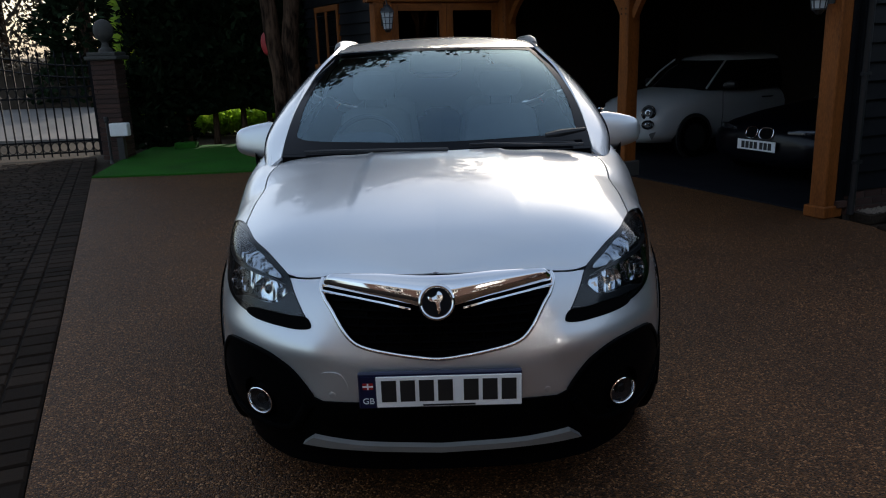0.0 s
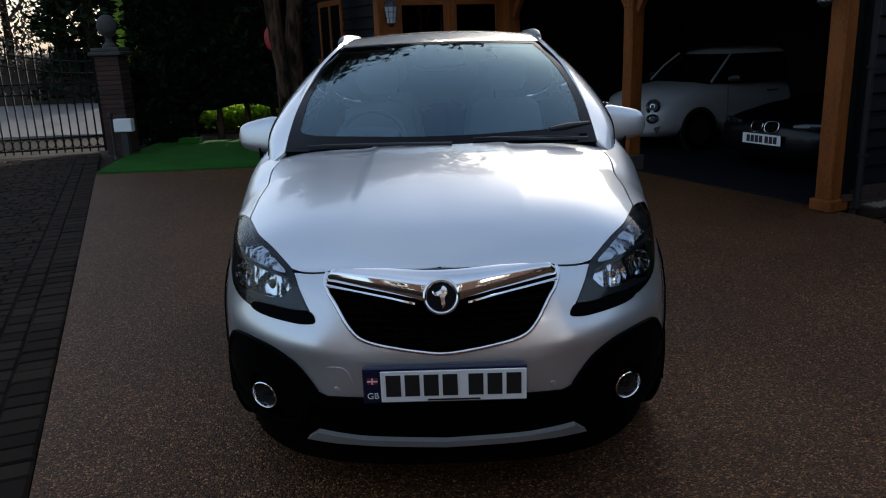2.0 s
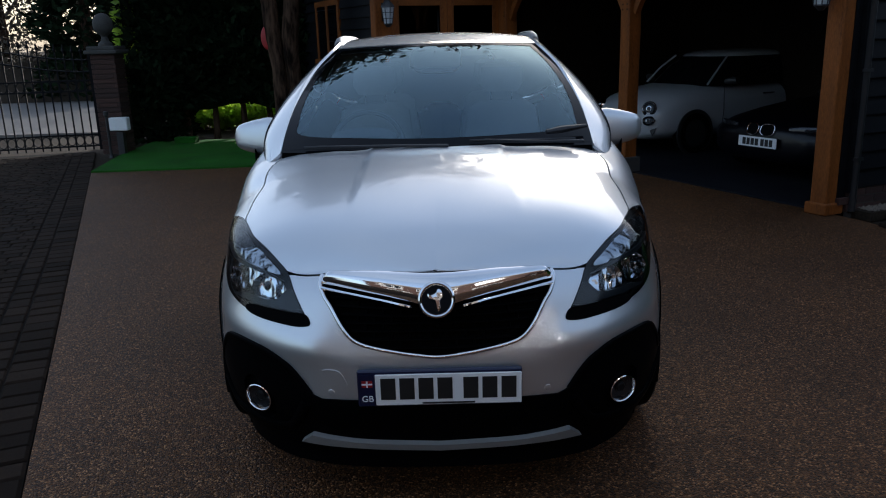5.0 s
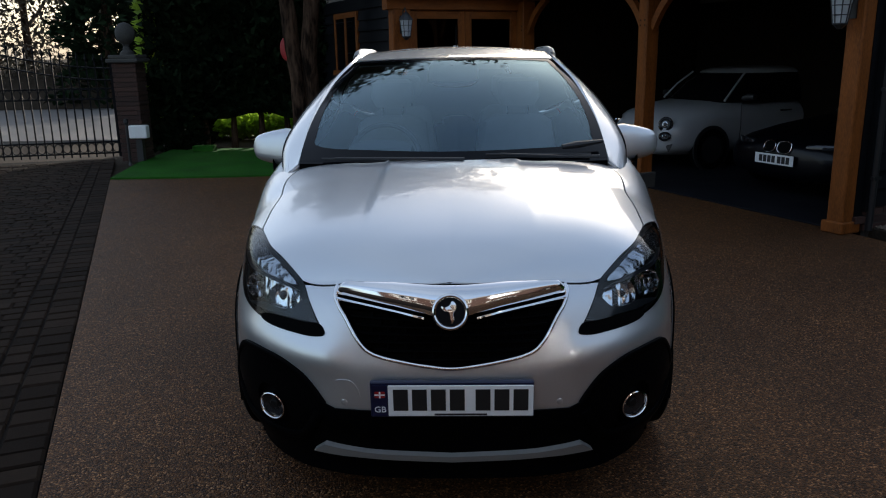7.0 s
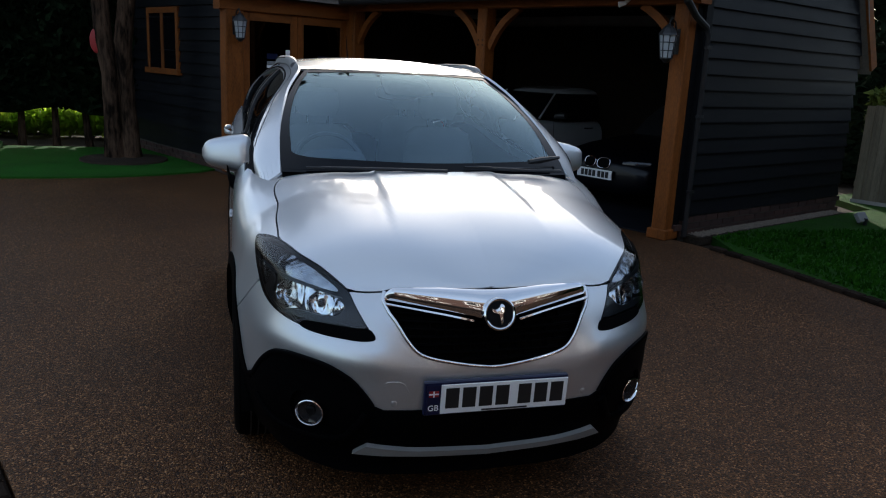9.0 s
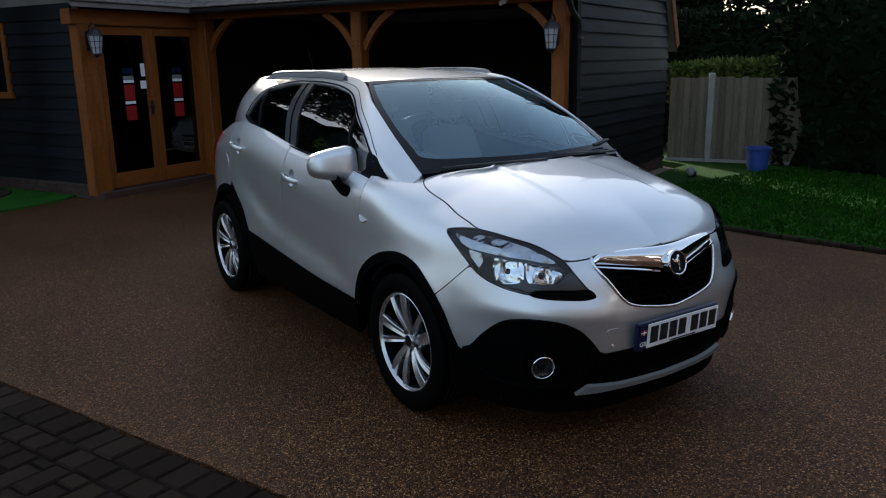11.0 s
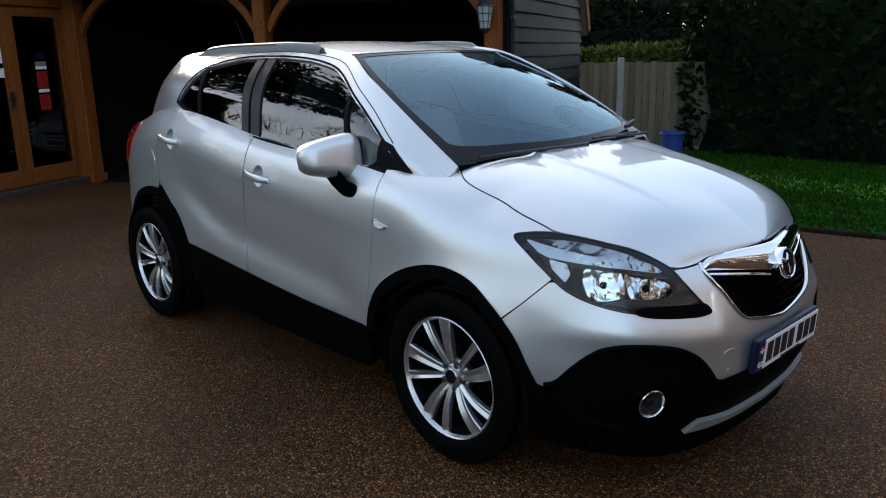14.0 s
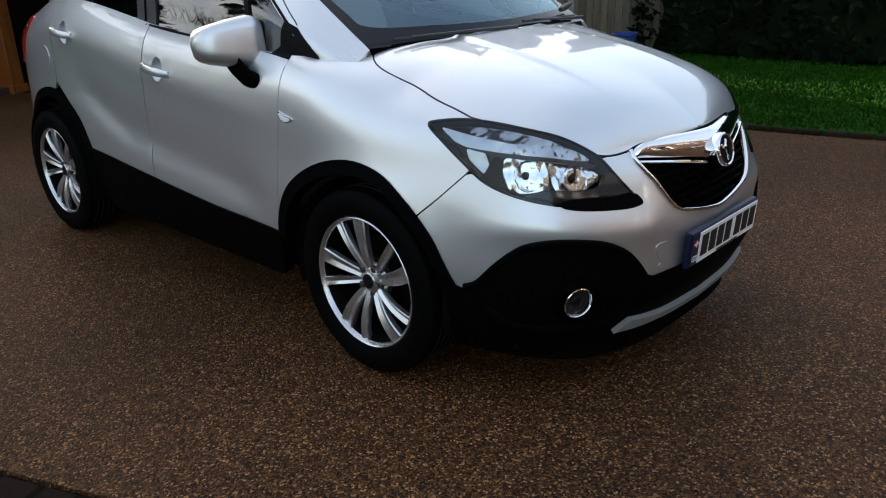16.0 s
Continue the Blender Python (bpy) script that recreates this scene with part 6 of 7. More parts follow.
lathe(bm, [(0.035, 0.0), (0.02, 0.05), (0.02, 0.62), (0.035, 0.64), (0.035, 0.70), (0.001, 0.71)], 12)
part("stem", bm, M_BLACK, ls)
bk = thing("planter_tray", "small dark green tray at the foot of the hedge", "tray", at=(-4.42, 11.0, 0.02))
part("tray", boxes((-0.18, 0.18, -0.1, 0.1, 0.0, 0.10), bevel=0.01), M_TURF, bk)

# ---- trees and hedges ----
def leaf_cloud(name, pts, nrm, size, material, parent, seed=0, label="", flat=0.5):
    """Many small leaf sprays as one part; each a bent four-sided leaf."""
    r = np.random.RandomState(seed)
    n = len(pts)
    d = r.normal(size=(n, 3)) * flat + nrm
    d /= np.linalg.norm(d, axis=1, keepdims=True) + 1e-9
    s = np.cross(d, r.normal(size=(n, 3)))
    s /= np.linalg.norm(s, axis=1, keepdims=True) + 1e-9
    sz = (size * (0.5 + r.rand(n)))[:, None]
    a, b = pts - s * sz * 0.35, pts + s * sz * 0.35
    tip, low = pts + d * sz, pts - d * sz * 0.4
    v = np.stack([low, b, tip, a], 1).reshape(-1, 3)
    me = bpy.data.meshes.new(name)
    f = np.arange(4 * n).reshape(n, 4)
    me.from_pydata(v.tolist(), [], f.tolist())
    me.materials.append(material)
    ob = new(name, me)
    ob.parent = parent
    ob["kind"] = "stuff"
    if label:
        ob["label"] = label
    return ob


def hedge(label, x0, x1, y0, y1, z0, z1, n, size, material, seed, m=None, lumps=0.22, name="hedge", top_mat=None):
    """A clipped or shaggy hedge: a dark knotted core and leaf sprays over its faces."""
    t = thing(name, label, "hedge", at=m)
    r = np.random.RandomState(seed)
    bm = bmesh.new()
    box(bm, x0 + 0.25, x1 - 0.25, y0 + 0.25, y1 - 0.25, z0, z1 - 0.25)
    bmesh.ops.subdivide_edges(bm, edges=bm.edges, cuts=9, use_grid_fill=True)
    for v in bm.verts:
        v.co += Vector(noise.noise_vector(v.co * 1.3)) * 0.18
    part("inner_growth", bm, M_LEAF_D, t)
    dims = np.array([x1 - x0, y1 - y0, z1 - z0])
    area = np.array([dims[1] * dims[2], dims[1] * dims[2], dims[0] * dims[2], dims[0] * dims[2], dims[0] * dims[1]])
    k = r.choice(5, n, p=area / area.sum())
    q = r.rand(n, 3)
    nr = np.zeros((n, 3))
    for i, (ax, val, sg) in enumerate(((0, 0, -1), (0, 1, 1), (1, 0, -1), (1, 1, 1), (2, 1, 1))):
        q[k == i, ax] = val
        nr[k == i, ax] = sg
    pts = np.array([x0, y0, z0]) + q * dims
    lump = np.array([noise.noise(Vector(p) * 0.9) + 0.6 * noise.noise(Vector(p) * 2.6) for p in pts])
    pts = pts + nr * (lump * lumps)[:, None] - nr * (0.18 * r.rand(n) ** 2)[:, None]
    leaf_cloud("foliage", pts, nr + np.array([0, 0, 0.35]), size, material, t, seed)
    return t


def limb(bm, p, d, r, length, depth, rn, tips, k=6, bend=0.25, split=(2, 3)):
    pts, rs = [p], [r]
    for i in range(4):
        d = (d + Vector((rn.uniform(-1, 1), rn.uniform(-1, 1), rn.uniform(-0.4, 0.8))) * bend * 0.5).normalized()
        p = p + d * length / 4
        pts.append(p)
        rs.append(r * (1 - 0.11 * (i + 1)))
    tube(bm, pts, rs, k, cap=False)
    tips.append((p, d))
    if depth > 0:
        for _ in range(rn.randint(*split)):
            nd = (d + Vector((rn.uniform(-1, 1), rn.uniform(-1, 1), rn.uniform(-0.3, 0.7))) * 0.75).normalized()
            j = rn.choice((2, 3, 4))
            limb(bm, pts[j], nd, rs[j] * rn.uniform(0.5, 0.7), length * rn.uniform(0.6, 0.85), depth - 1, rn, tips, max(3, k - 1), bend, split)


def bare_tree(label, base, h, r, seed, depth=4, leaves=0, leaf_mat=None, lean=(0, 0)):
    t = thing("tree", label, "tree", at=base)
    rn = random.Random(seed)
    bm = bmesh.new()
    tips = []
    top = Vector((lean[0], lean[1], h * 0.4))
    tube(bm, [(0, 0, -0.1), (lean[0] * 0.2, lean[1] * 0.2, h * 0.1), (lean[0] * 0.6, lean[1] * 0.6, h * 0.25), top], [r * 1.25, r, r * 0.85, r * 0.7], 9)
    part("trunk", bm, M_BARK, t, smooth=True)
    bm = bmesh.new()
    for i in range(5):
        a = rn.uniform(0, 6.28)
        p = Vector((lean[0] * 0.6, lean[1] * 0.6, h * 0.25)).lerp(top, i / 4)
        limb(bm, p, Vector((math.cos(a) * 0.7, math.sin(a) * 0.7, 0.8)).normalized(), r * 0.45, h * 0.26, depth - 1, rn, tips, 5)
    part("crown", bm, M_TWIG, t)
    if leaves:
        rs = np.random.RandomState(seed)
        P = np.array([tuple(p) for p, _ in tips])
        P = P[rs.randint(len(P), size=leaves)] + rs.normal(size=(leaves, 3)) * 0.32
        leaf_cloud("leaves", P, rs.normal(size=(leaves, 3)), 0.16, leaf_mat, t, seed)
    return t


# twin-stemmed tree on the turf with a dense crown above
tw = thing("tree", "twin-stemmed rough-barked tree standing in the turf", "tree", at=(-2.34, 9.8, 0))
for i, (pts, rs) in enumerate(((((-0.10, 0, -0.05), (-0.12, 0, 0.5), (-0.14, 0, 1.2), (-0.20, 0.02, 1.7), (-0.24, 0.0, 2.4), (-0.20, 0.0, 3.6), (-0.3, 0, 6.3)), (0.17, 0.125, 0.115, 0.12, 0.115, 0.11, 0.06)), (((0.10, 0.03, -0.05), (0.10, 0.03, 0.5), (0.06, 0.03, 1.2), (0.05, 0.0, 1.7), (0.14, 0.0, 2.4), (0.22, 0.05, 3.6), (0.3, 0.1, 6.0)), (0.17, 0.12, 0.11, 0.125, 0.12, 0.11, 0.06)))):
    bm = bmesh.new()
    tube(bm, [Vector(a).lerp(Vector(b), k / 4) for a, b in zip(pts, pts[1:]) for k in range(4)] + [pts[-1]], [a + (b - a) * k / 4 for a, b in zip(rs, rs[1:]) for k in range(4)] + [rs[-1]], 14)
    for v in bm.verts:
        v.co += Vector(noise.noise_vector(Vector((v.co.x * 9, v.co.y * 9, v.co.z * 2.2)))) * 0.022
    part("trunk", bm, M_BARK, tw, smooth=True)
rs = np.random.RandomState(5)
bm = bmesh.new()
rn, tips = random.Random(12), []
for i in range(15):
    a = i * 0.7
    limb(bm, Vector((rn.uniform(-0.3, 0.3), 0, 3.4 + 2.7 * i / 14)), Vector((math.cos(a), math.sin(a), 0.45)).normalized(), 0.06, 1.5, 2, rn, tips, 5)
part("branchwork", bm, M_BARK, tw)
P = np.array([tuple(p) for p, _ in tips])
P = P[rs.randint(len(P), size=11000)] + rs.normal(size=(11000, 3)) * (0.40, 0.40, 0.28)
leaf_cloud("crown", P[P[:, 2] > 3.3], rs.normal(size=((P[:, 2] > 3.3).sum(), 3)), 0.17, M_LEAF_D, tw, 5)
bm = bmesh.new()
lathe(bm, [(0.62, -0.02), (0.60, 0.03), (0.3, 0.05), (0.001, 0.055)], 20, m=Matrix.Translation((-2.34, 9.8, 0.02)))
tagged(part("tree_pit", bm, M_SOIL), "ring of bare soil round the tree", "soil", kind="structure")
buoy = thing("red_reflector", "round red plastic disc fixed to the tree trunk", "disc", at=(-2.62, 9.78, 1.70))
bm = bmesh.new()
lathe(bm, [(0.13, -0.02), (0.145, 0.0), (0.13, 0.03), (0.09, 0.04), (0.001, 0.04)], 24, m=Matrix.Rotation(radians(90), 4, "X") @ Matrix.Diagonal((0.7, 1.25, 1, 1)))
part("disc", bm, M_RED, buoy, smooth=True)

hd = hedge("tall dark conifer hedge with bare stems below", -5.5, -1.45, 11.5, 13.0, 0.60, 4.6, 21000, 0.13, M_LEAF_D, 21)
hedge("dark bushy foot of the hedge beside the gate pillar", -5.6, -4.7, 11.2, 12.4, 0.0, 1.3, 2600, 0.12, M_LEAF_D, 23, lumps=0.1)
for i, x in enumerate((-4.65, -4.15, -3.63, -3.12, -2.6, -2.05)):
    bm = bmesh.new()
    tube(bm, [(x, 11.9, -0.05), (x + rng.uniform(-0.05, 0.05), 11.9, 0.5), (x + rng.uniform(-0.08, 0.08), 12.0, 1.3)], [0.07, 0.05, 0.045], 8)
    part("stem", bm, M_BARK, hd)
# sun on the hedge's end, painted as a skin of lime leaves
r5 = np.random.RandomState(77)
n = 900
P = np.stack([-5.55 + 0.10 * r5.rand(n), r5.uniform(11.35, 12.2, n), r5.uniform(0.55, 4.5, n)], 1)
leaf_cloud("sunlit_edge", P, np.tile([-1.0, -0.2, 0.3], (n, 1)), 0.11, M_LEAF_L, hd, 78, "hedge's end with sunlight put into lime-green leaves")
low = thing("shrub_row", "low lime-green sunlit shrubs behind the hedge stems", "shrub", kind="", at=(0, 0, 0))
r2 = np.random.RandomState(3)
n = 5000
P = np.stack([r2.uniform(-5.6, -1.4, n), r2.uniform(13.2, 14.0, n), 0.42 * r2.rand(n) ** 0.7 * (0.8 + 0.5 * np.sin(np.linspace(0, 40, n)))], 1)
P[:, 2] = np.abs(P[:, 2]) + 0.02
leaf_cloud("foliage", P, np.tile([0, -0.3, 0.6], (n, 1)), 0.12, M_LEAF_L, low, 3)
bm = bmesh.new()
for i in range(10):
    x = -5.4 + 0.42 * i
    bm = bmesh.new()
    tube(bm, [(x, 13.6, -0.06), (x + 0.05, 13.6, 0.3)], [0.03, 0.015], 5)
    part("stem", bm, M_TWIG, low)

# right-hand side: close hedge, fence, far hedge
hedge("tall dense dark green hedge along the lawn", 8.15, 9.9, -6.0, 5.0, 0.0, 3.3, 17000, 0.12, M_LEAF_D, 31, lumps=0.15)
hedge("clipped dark hedge behind the fence", 8.9, 14.5, 8.2, 9.4, 0.0, 2.5, 7000, 0.12, M_LEAF_D, 33, lumps=0.12)
hedge("shaggy green hedge top above the fence", 8.45, 9.3, 5.2, 7.4, 0.9, 1.56, 6000, 0.09, M_LEAF_M, 35, lumps=0.12)
FN = Matrix.Translation((7.50, 6.42, 0)) @ Matrix.Rotation(math.atan2(-0.88, 0.48), 4, "Z")
fence = thing("fence", "weathered close-board timber fence with concrete posts", "fence", at=FN)
for i in range(26):
    x = 0.02 + i * 0.108
    z = 1.36 + rng.uniform(-0.015, 0.012)
    part("fence_board", boxes((x, x + 0.104, -0.012 + 0.004 * (i % 2), 0.006 + 0.004 * (i % 2), 0.08, z)), M_FENCE, fence)
for z in (0.25, 1.16):
    part("fence_rail", boxes((0, 2.8, 0.012, 0.07, z, z + 0.07)), M_FENCE, fence)
part("gravel_board", boxes((0, 2.8, -0.02, 0.02, -0.05, 0.08)), M_CONC, fence)
for x in (0.66, 2.5):
    part("concrete_post", boxes((x - 0.05, x + 0.05, -0.055, -0.014, -0.05, 1.43), bevel=0.012), M_CONC, fence)
tub = thing("blue_tub", "blue plastic tub at the foot of the hedge", "tub", at=(7.56, 4.76, 0.03))
bm = bmesh.new()
lathe(bm, [(0.13, 0.0), (0.17, 0.30), (0.185, 0.31), (0.185, 0.34), (0.165, 0.34), (0.15, 0.05)], 20)
part("tub", bm, M_BLUE, tub, smooth=True)
fl = thing("garden_floodlight", "small garden floodlight on the lawn by the wall", "floodlight", at=(6.30, 4.88, 0.03))
part("head", boxes((-0.09, 0.09, -0.03, 0.03, 0.04, 0.16), m=pose(0, 0, 0, -35, 0, 20), bevel=0.01), M_SATIN, fl)
part("spike", boxes((-0.015, 0.015, -0.015, 0.015, -0.03, 0.08)), M_BLACK, fl)

# woods beyond the road
for i, (x, y, h, s) in enumerate(((-13.5, 26, 11, 1), (-17.5, 25, 12, 2), (-10.5, 27, 10, 3), (-21, 27, 12, 4), (-15, 31, 13, 5), (-25, 26, 11, 6), (-11.8, 33, 14, 8), (-14.5, 28, 12, 9), (-19, 29, 13, 10), (-12.5, 29, 12, 11), (-16.3, 27.5, 11, 14))):
    bare_tree("bare winter tree on the far side of the road", (x, y, 0), h, 0.16, s, 4)
bare_tree("bare winter tree beyond the fence", (15.5, 14.0, 0), 9, 0.2, 41, 4)
bare_tree("bare winter tree beyond the fence", (19.5, 12.5, 0), 10, 0.22, 42, 4)
for i, (x, y, h) in enumerate(((-11.9, 24.6, 7.5), (-10.6, 26.5, 8.5), (13.5, 11.5, 9.0), (16.5, 12.5, 10.0), (19.5, 11.0, 9.0), (12.2, 15.5, 9.5))):
    ev = thing("tree", "dark ivy-clad evergreen tree beyond the gate" if x < 0 else "dark evergreen tree behind the garden hedge", "tree", at=(x, y, 0))
    bm = bmesh.new()
    tube(bm, [(0, 0, -0.1), (0, 0, h * 0.5), (0.1, 0, h)], [0.22, 0.16, 0.03], 8)
    part("trunk", bm, M_BARK, ev)
    r3 = np.random.RandomState(60 + i)
    n = 6000
    z = r3.rand(n) ** 0.8 * h
    rad = (1.5 * (1 - z / h) ** 0.6 + 0.15) * (0.6 + 0.5 * r3.rand(n)) * (1 + 0.3 * np.sin(z * 3 + i))
    a = r3.rand(n) * 2 * np.pi
    P = np.stack([rad * np.cos(a), rad * np.sin(a), z], 1)
    leaf_cloud("crown", P, np.stack([np.cos(a), np.sin(a), 0.2 + 0 * a], 1), 0.22, M_LEAF_D, ev, i)
# low bank of bracken and brush under the wood
r4 = np.random.RandomState(8)
n = 42000
bm = bmesh.new()
loft(bm, [[(x, 24.4, -0.05), (x, 25.2, 0.7 + 0.2 * math.sin(x * 0.7)), (x, 26.5, 1.4 + 0.3 * math.sin(x * 0.5 + 1)), (x, 30, 1.6), (x, 36, -0.05)] for x in np.linspace(-60, 3, 40)], closed=False)
tagged(part("bank", bm, M_SOIL, smooth=True), "brown earth bank beyond the road", "bank", kind="structure")
bk2 = thing("undergrowth", "brown brushwood and ivy along the far verge", "undergrowth", kind="stuff")
P = np.stack([r4.uniform(-40, -4, n), r4.uniform(25.0, 29, n), 0.6 + r4.rand(n) ** 1.4 * 4.6], 1)
leaf_cloud("brush", P, r4.normal(size=(n, 3)), 0.13, mat("brushwood", (0.06, 0.045, 0.026), 0.9, var=0.5, bump=0), bk2, 9)

# ---- the house behind the camera, seen in the chrome ----
house = thing("house", "brick house with white windows across the drive", "house", at=pose(4.0, -9.8, 0, 0, 0, 6))
part("wall", boxes((-12, 12, -6, 0, -0.05, 5.2)), M_BRICK, house)
bm = bmesh.new()
prism(bm, [(-6.6, 5.1), (0.6, 5.1), (-3.0, 8.2)], -12.4, 12.4, m=Matrix(((0, 0, 1, 0), (1, 0, 0, 0), (0, 1, 0, 0), (0, 0, 0, 1))))
part("roof", bm, M_TILE, house)
for x in (-10, -7, -4.2, -1.4, 1.4, 4.2, 7, 10):
    for z in (0.9, 3.4):
        w = part("window", boxes((x - 0.7, x + 0.7, -0.02, 0.05, z, z + 1.25)), M_WHITE, house)
        for k in (-0.62, 0.03):
            part("pane", boxes((x + k, x + k + 0.59, 0.05, 0.056, z + 0.08, z + 1.17)), M_GLOSS, w)
# ---- cars inside the garage ----
def ring_y(y, w, zb, zt, p=3.2, k=32):
    return oval((0, y, (zb + zt) / 2), w, (zt - zb) / 2, k, p, axis="y")


def plain_wheel(parent, c, r, w, m_rim, spokes=5):
    hub = new("wheel")
    hub.parent = parent
    m = Matrix.Translation(c) @ (Matrix.Rotation(math.pi, 4, "Z") if c[0] < 0 else Matrix.Identity(4))
    bm = bmesh.new()
    k, ri = 36, r * 0.68
    loft(bm, [[m @ Vector((x, q * math.cos(2 * math.pi * j / k), q * math.sin(2 * math.pi * j / k))) for j in range(k)] for q, x in ((ri, -w), (r * 0.97, -w), (r, -w * 0.7), (r, w * 0.7), (r * 0.96, w), (ri * 1.05, w), (ri, w * 0.8))], cap=False)
    part("tyre", bm, M_RUBBER, hub, smooth=True)
    bm = bmesh.new()
    lathe(bm, [(ri, 0.0), (ri, w * 0.85), (ri * 0.93, w * 0.85), (ri * 0.90, w * 0.3), (0.001, w * 0.3)], 32, m=m @ Matrix.Rotation(radians(90), 4, "Y"))
    for i in range(spokes):
        spoke_m = m @ Matrix.Rotation(2 * math.pi * i / spokes, 4, "X")
        box(bm, w * 0.3, w * 0.75, -0.022, 0.022, 0.03, ri * 0.95, m=spoke_m)
    part("rim", bm, m_rim, hub, smooth=True)


# white paint greyed in its base colour for the dimness inside the garage
M_WCAR = mat("shaded_white_car_paint", (0.36, 0.365, 0.37), 0.3, var=0.02, bump=0.0, coat=0.5)
M_DCAR = mat("dark_blue_car_paint", (0.002, 0.0022, 0.004), 0.3, spec=0.2, var=0.05, bump=0.0, coat=0.15)

FM = BAY @ pose(0.95, 4.25, 0, 0, 0, -90) @ Matrix.Scale(0.94, 4)
fi = thing("small_hatchback", "small rounded white hatchback with dark windows parked in the garage", "car", at=FM)
bm = bmesh.new()
loft(bm, [ring_y(*q) for q in ((0.0, 0.46, 0.30, 0.60), (0.03, 0.60, 0.24, 0.68), (0.12, 0.70, 0.20, 0.76), (0.30, 0.77, 0.18, 0.85), (0.60, 0.80, 0.17, 0.925), (0.95, 0.81, 0.17, 0.97), (1.3, 0.815, 0.17, 0.985), (2.0, 0.815, 0.17, 0.985), (2.8, 0.80, 0.18, 0.99), (3.25, 0.74, 0.22, 0.97), (3.48, 0.62, 0.28, 0.90), (3.55, 0.45, 0.36, 0.78))])
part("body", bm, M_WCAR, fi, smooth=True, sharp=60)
bm = bmesh.new()
loft(bm, [oval((0, c, z), hw, hl, 36, 3.0, axis="z") for z, c, hl, hw in ((0.93, 2.12, 1.28, 0.735), (1.05, 2.16, 1.16, 0.715), (1.20, 2.20, 1.02, 0.685), (1.31, 2.26, 0.86, 0.635), (1.35, 2.27, 0.81, 0.615))])
part("glasshouse", bm, M_GLOSS, fi, "dark glass round the cabin", smooth=True, sharp=60)
bm = bmesh.new()
loft(bm, [oval((0, c, z), hw, hl, 36, 3.0, axis="z") for z, c, hl, hw in ((1.345, 2.27, 0.825, 0.63), (1.38, 2.28, 0.78, 0.60), (1.41, 2.28, 0.65, 0.52), (1.43, 2.28, 0.42, 0.36), (1.435, 2.28, 0.15, 0.12))])
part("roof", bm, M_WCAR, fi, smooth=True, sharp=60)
for s in (-1, 1):
    for p0, p1, r in (((0.66, 1.05, 0.96), (0.545, 1.52, 1.355), 0.014),):
        bm = bmesh.new()
        a, b = Vector((p0[0] * s, p0[1], p0[2])), Vector((p1[0] * s, p1[1], p1[2]))
        mid = (a + b) / 2 + Vector((0.02 * s, -0.01, 0.015))
        tube(bm, [a, mid, b], [r * 1.2, r, r], 8)
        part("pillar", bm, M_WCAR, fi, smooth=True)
    for nm, x, y, z, rx, rz in (("headlamp", 0.565, 0.072, 0.665, 0.105, 0.105), ("lower_lamp", 0.60, 0.036, 0.50, 0.088, 0.066)):
        m = Matrix.Translation((x * s, y, z)) @ Vector((0.55 * s, -1, 0.25)).to_track_quat("Z", "Y").to_matrix().to_4x4() @ Matrix.Diagonal((rx / 0.1, rz / 0.1, 1, 1))
        bm = bmesh.new()
        lathe(bm, [(0.105, -0.05), (0.105, 0.004), (0.095, 0.012), (0.088, 0.008)], 28, m=m)
        lp = part(nm, bm, M_CHROME, fi, smooth=True)
        bm = bmesh.new()
        lathe(bm, [(0.096, 0.010), (0.075, 0.016), (0.05, 0.006), (0.03, 0.018), (0.001, 0.02)], 24, m=m)
        part("lamp_reflector", bm, M_GLOSS, lp, smooth=True)
        bm = bmesh.new()
        lathe(bm, [(0.040, 0.010), (0.036, 0.024), (0.028, 0.026), (0.026, 0.018)], 20, m=m)
        part("lamp_ring", bm, M_CHROME, lp, smooth=True)
    bm = bmesh.new()
    loft(bm, [oval((s * 0.80, 1.28, 1.00), 0.05, 0.035, 12), oval((s * 0.88, 1.30, 1.02), 0.055, 0.05, 12), oval((s * 0.97, 1.32, 1.02), 0.04, 0.04, 12)])
    part("door_mirror", bm, M_BLACK, fi, smooth=True)
    bm = bmesh.new()
    tube(bm, [(s * 0.812, 2.02, 0.80), (s * 0.835, 2.08, 0.80), (s * 0.835, 2.18, 0.80), (s * 0.812, 2.24, 0.80)], 0.012, 8)
    part("door_handle", bm, M_BLACK, fi)
    for y in (0.72, 3.02):
        bm = bmesh.new()
        lathe(bm, [(0.335, 0.0), (0.335, 0.02), (0.001, 0.021)], 36, m=Matrix.Translation((s * 0.795, y, 0.30)) @ Matrix.Rotation(radians(90 * s), 4, "Y"))
        part("wheel_arch", bm, M_BLACK, fi)
        plain_wheel(fi, (s * 0.745, y, 0.295), 0.295, 0.085, M_TRIM)
    bm = bmesh.new()
    prism(bm, [(0.0, 0.0), (0.10, 0.03), (0.045, -0.085)], -0.01, 0.01, m=Matrix.Translation((0.60 * s, 0.062, 0.37)) @ Vector((0.45 * s, -1, 0)).to_track_quat("Z", "Y").to_matrix().to_4x4())
    part("bumper_inlet", bm, M_BLACK, fi)
    # door shut line
    bm = bmesh.new()
    tube(bm, [(s * 0.818, 1.22, 0.95), (s * 0.822, 1.24, 0.6), (s * 0.812, 1.22, 0.28)], 0.004, 4)
    part("door_cut", bm, M_BLACK, fi)
for z in (0.44, 0.53):
    part("grille_slot", boxes((-0.26, 0.26, -0.012, 0.04, z - 0.018, z + 0.018), bevel=0.006), M_BLACK, fi)
p = part("number_plate", boxes((-0.26, 0.26, -0.03, -0.02, 0.33, 0.44)), M_PLATE, fi)
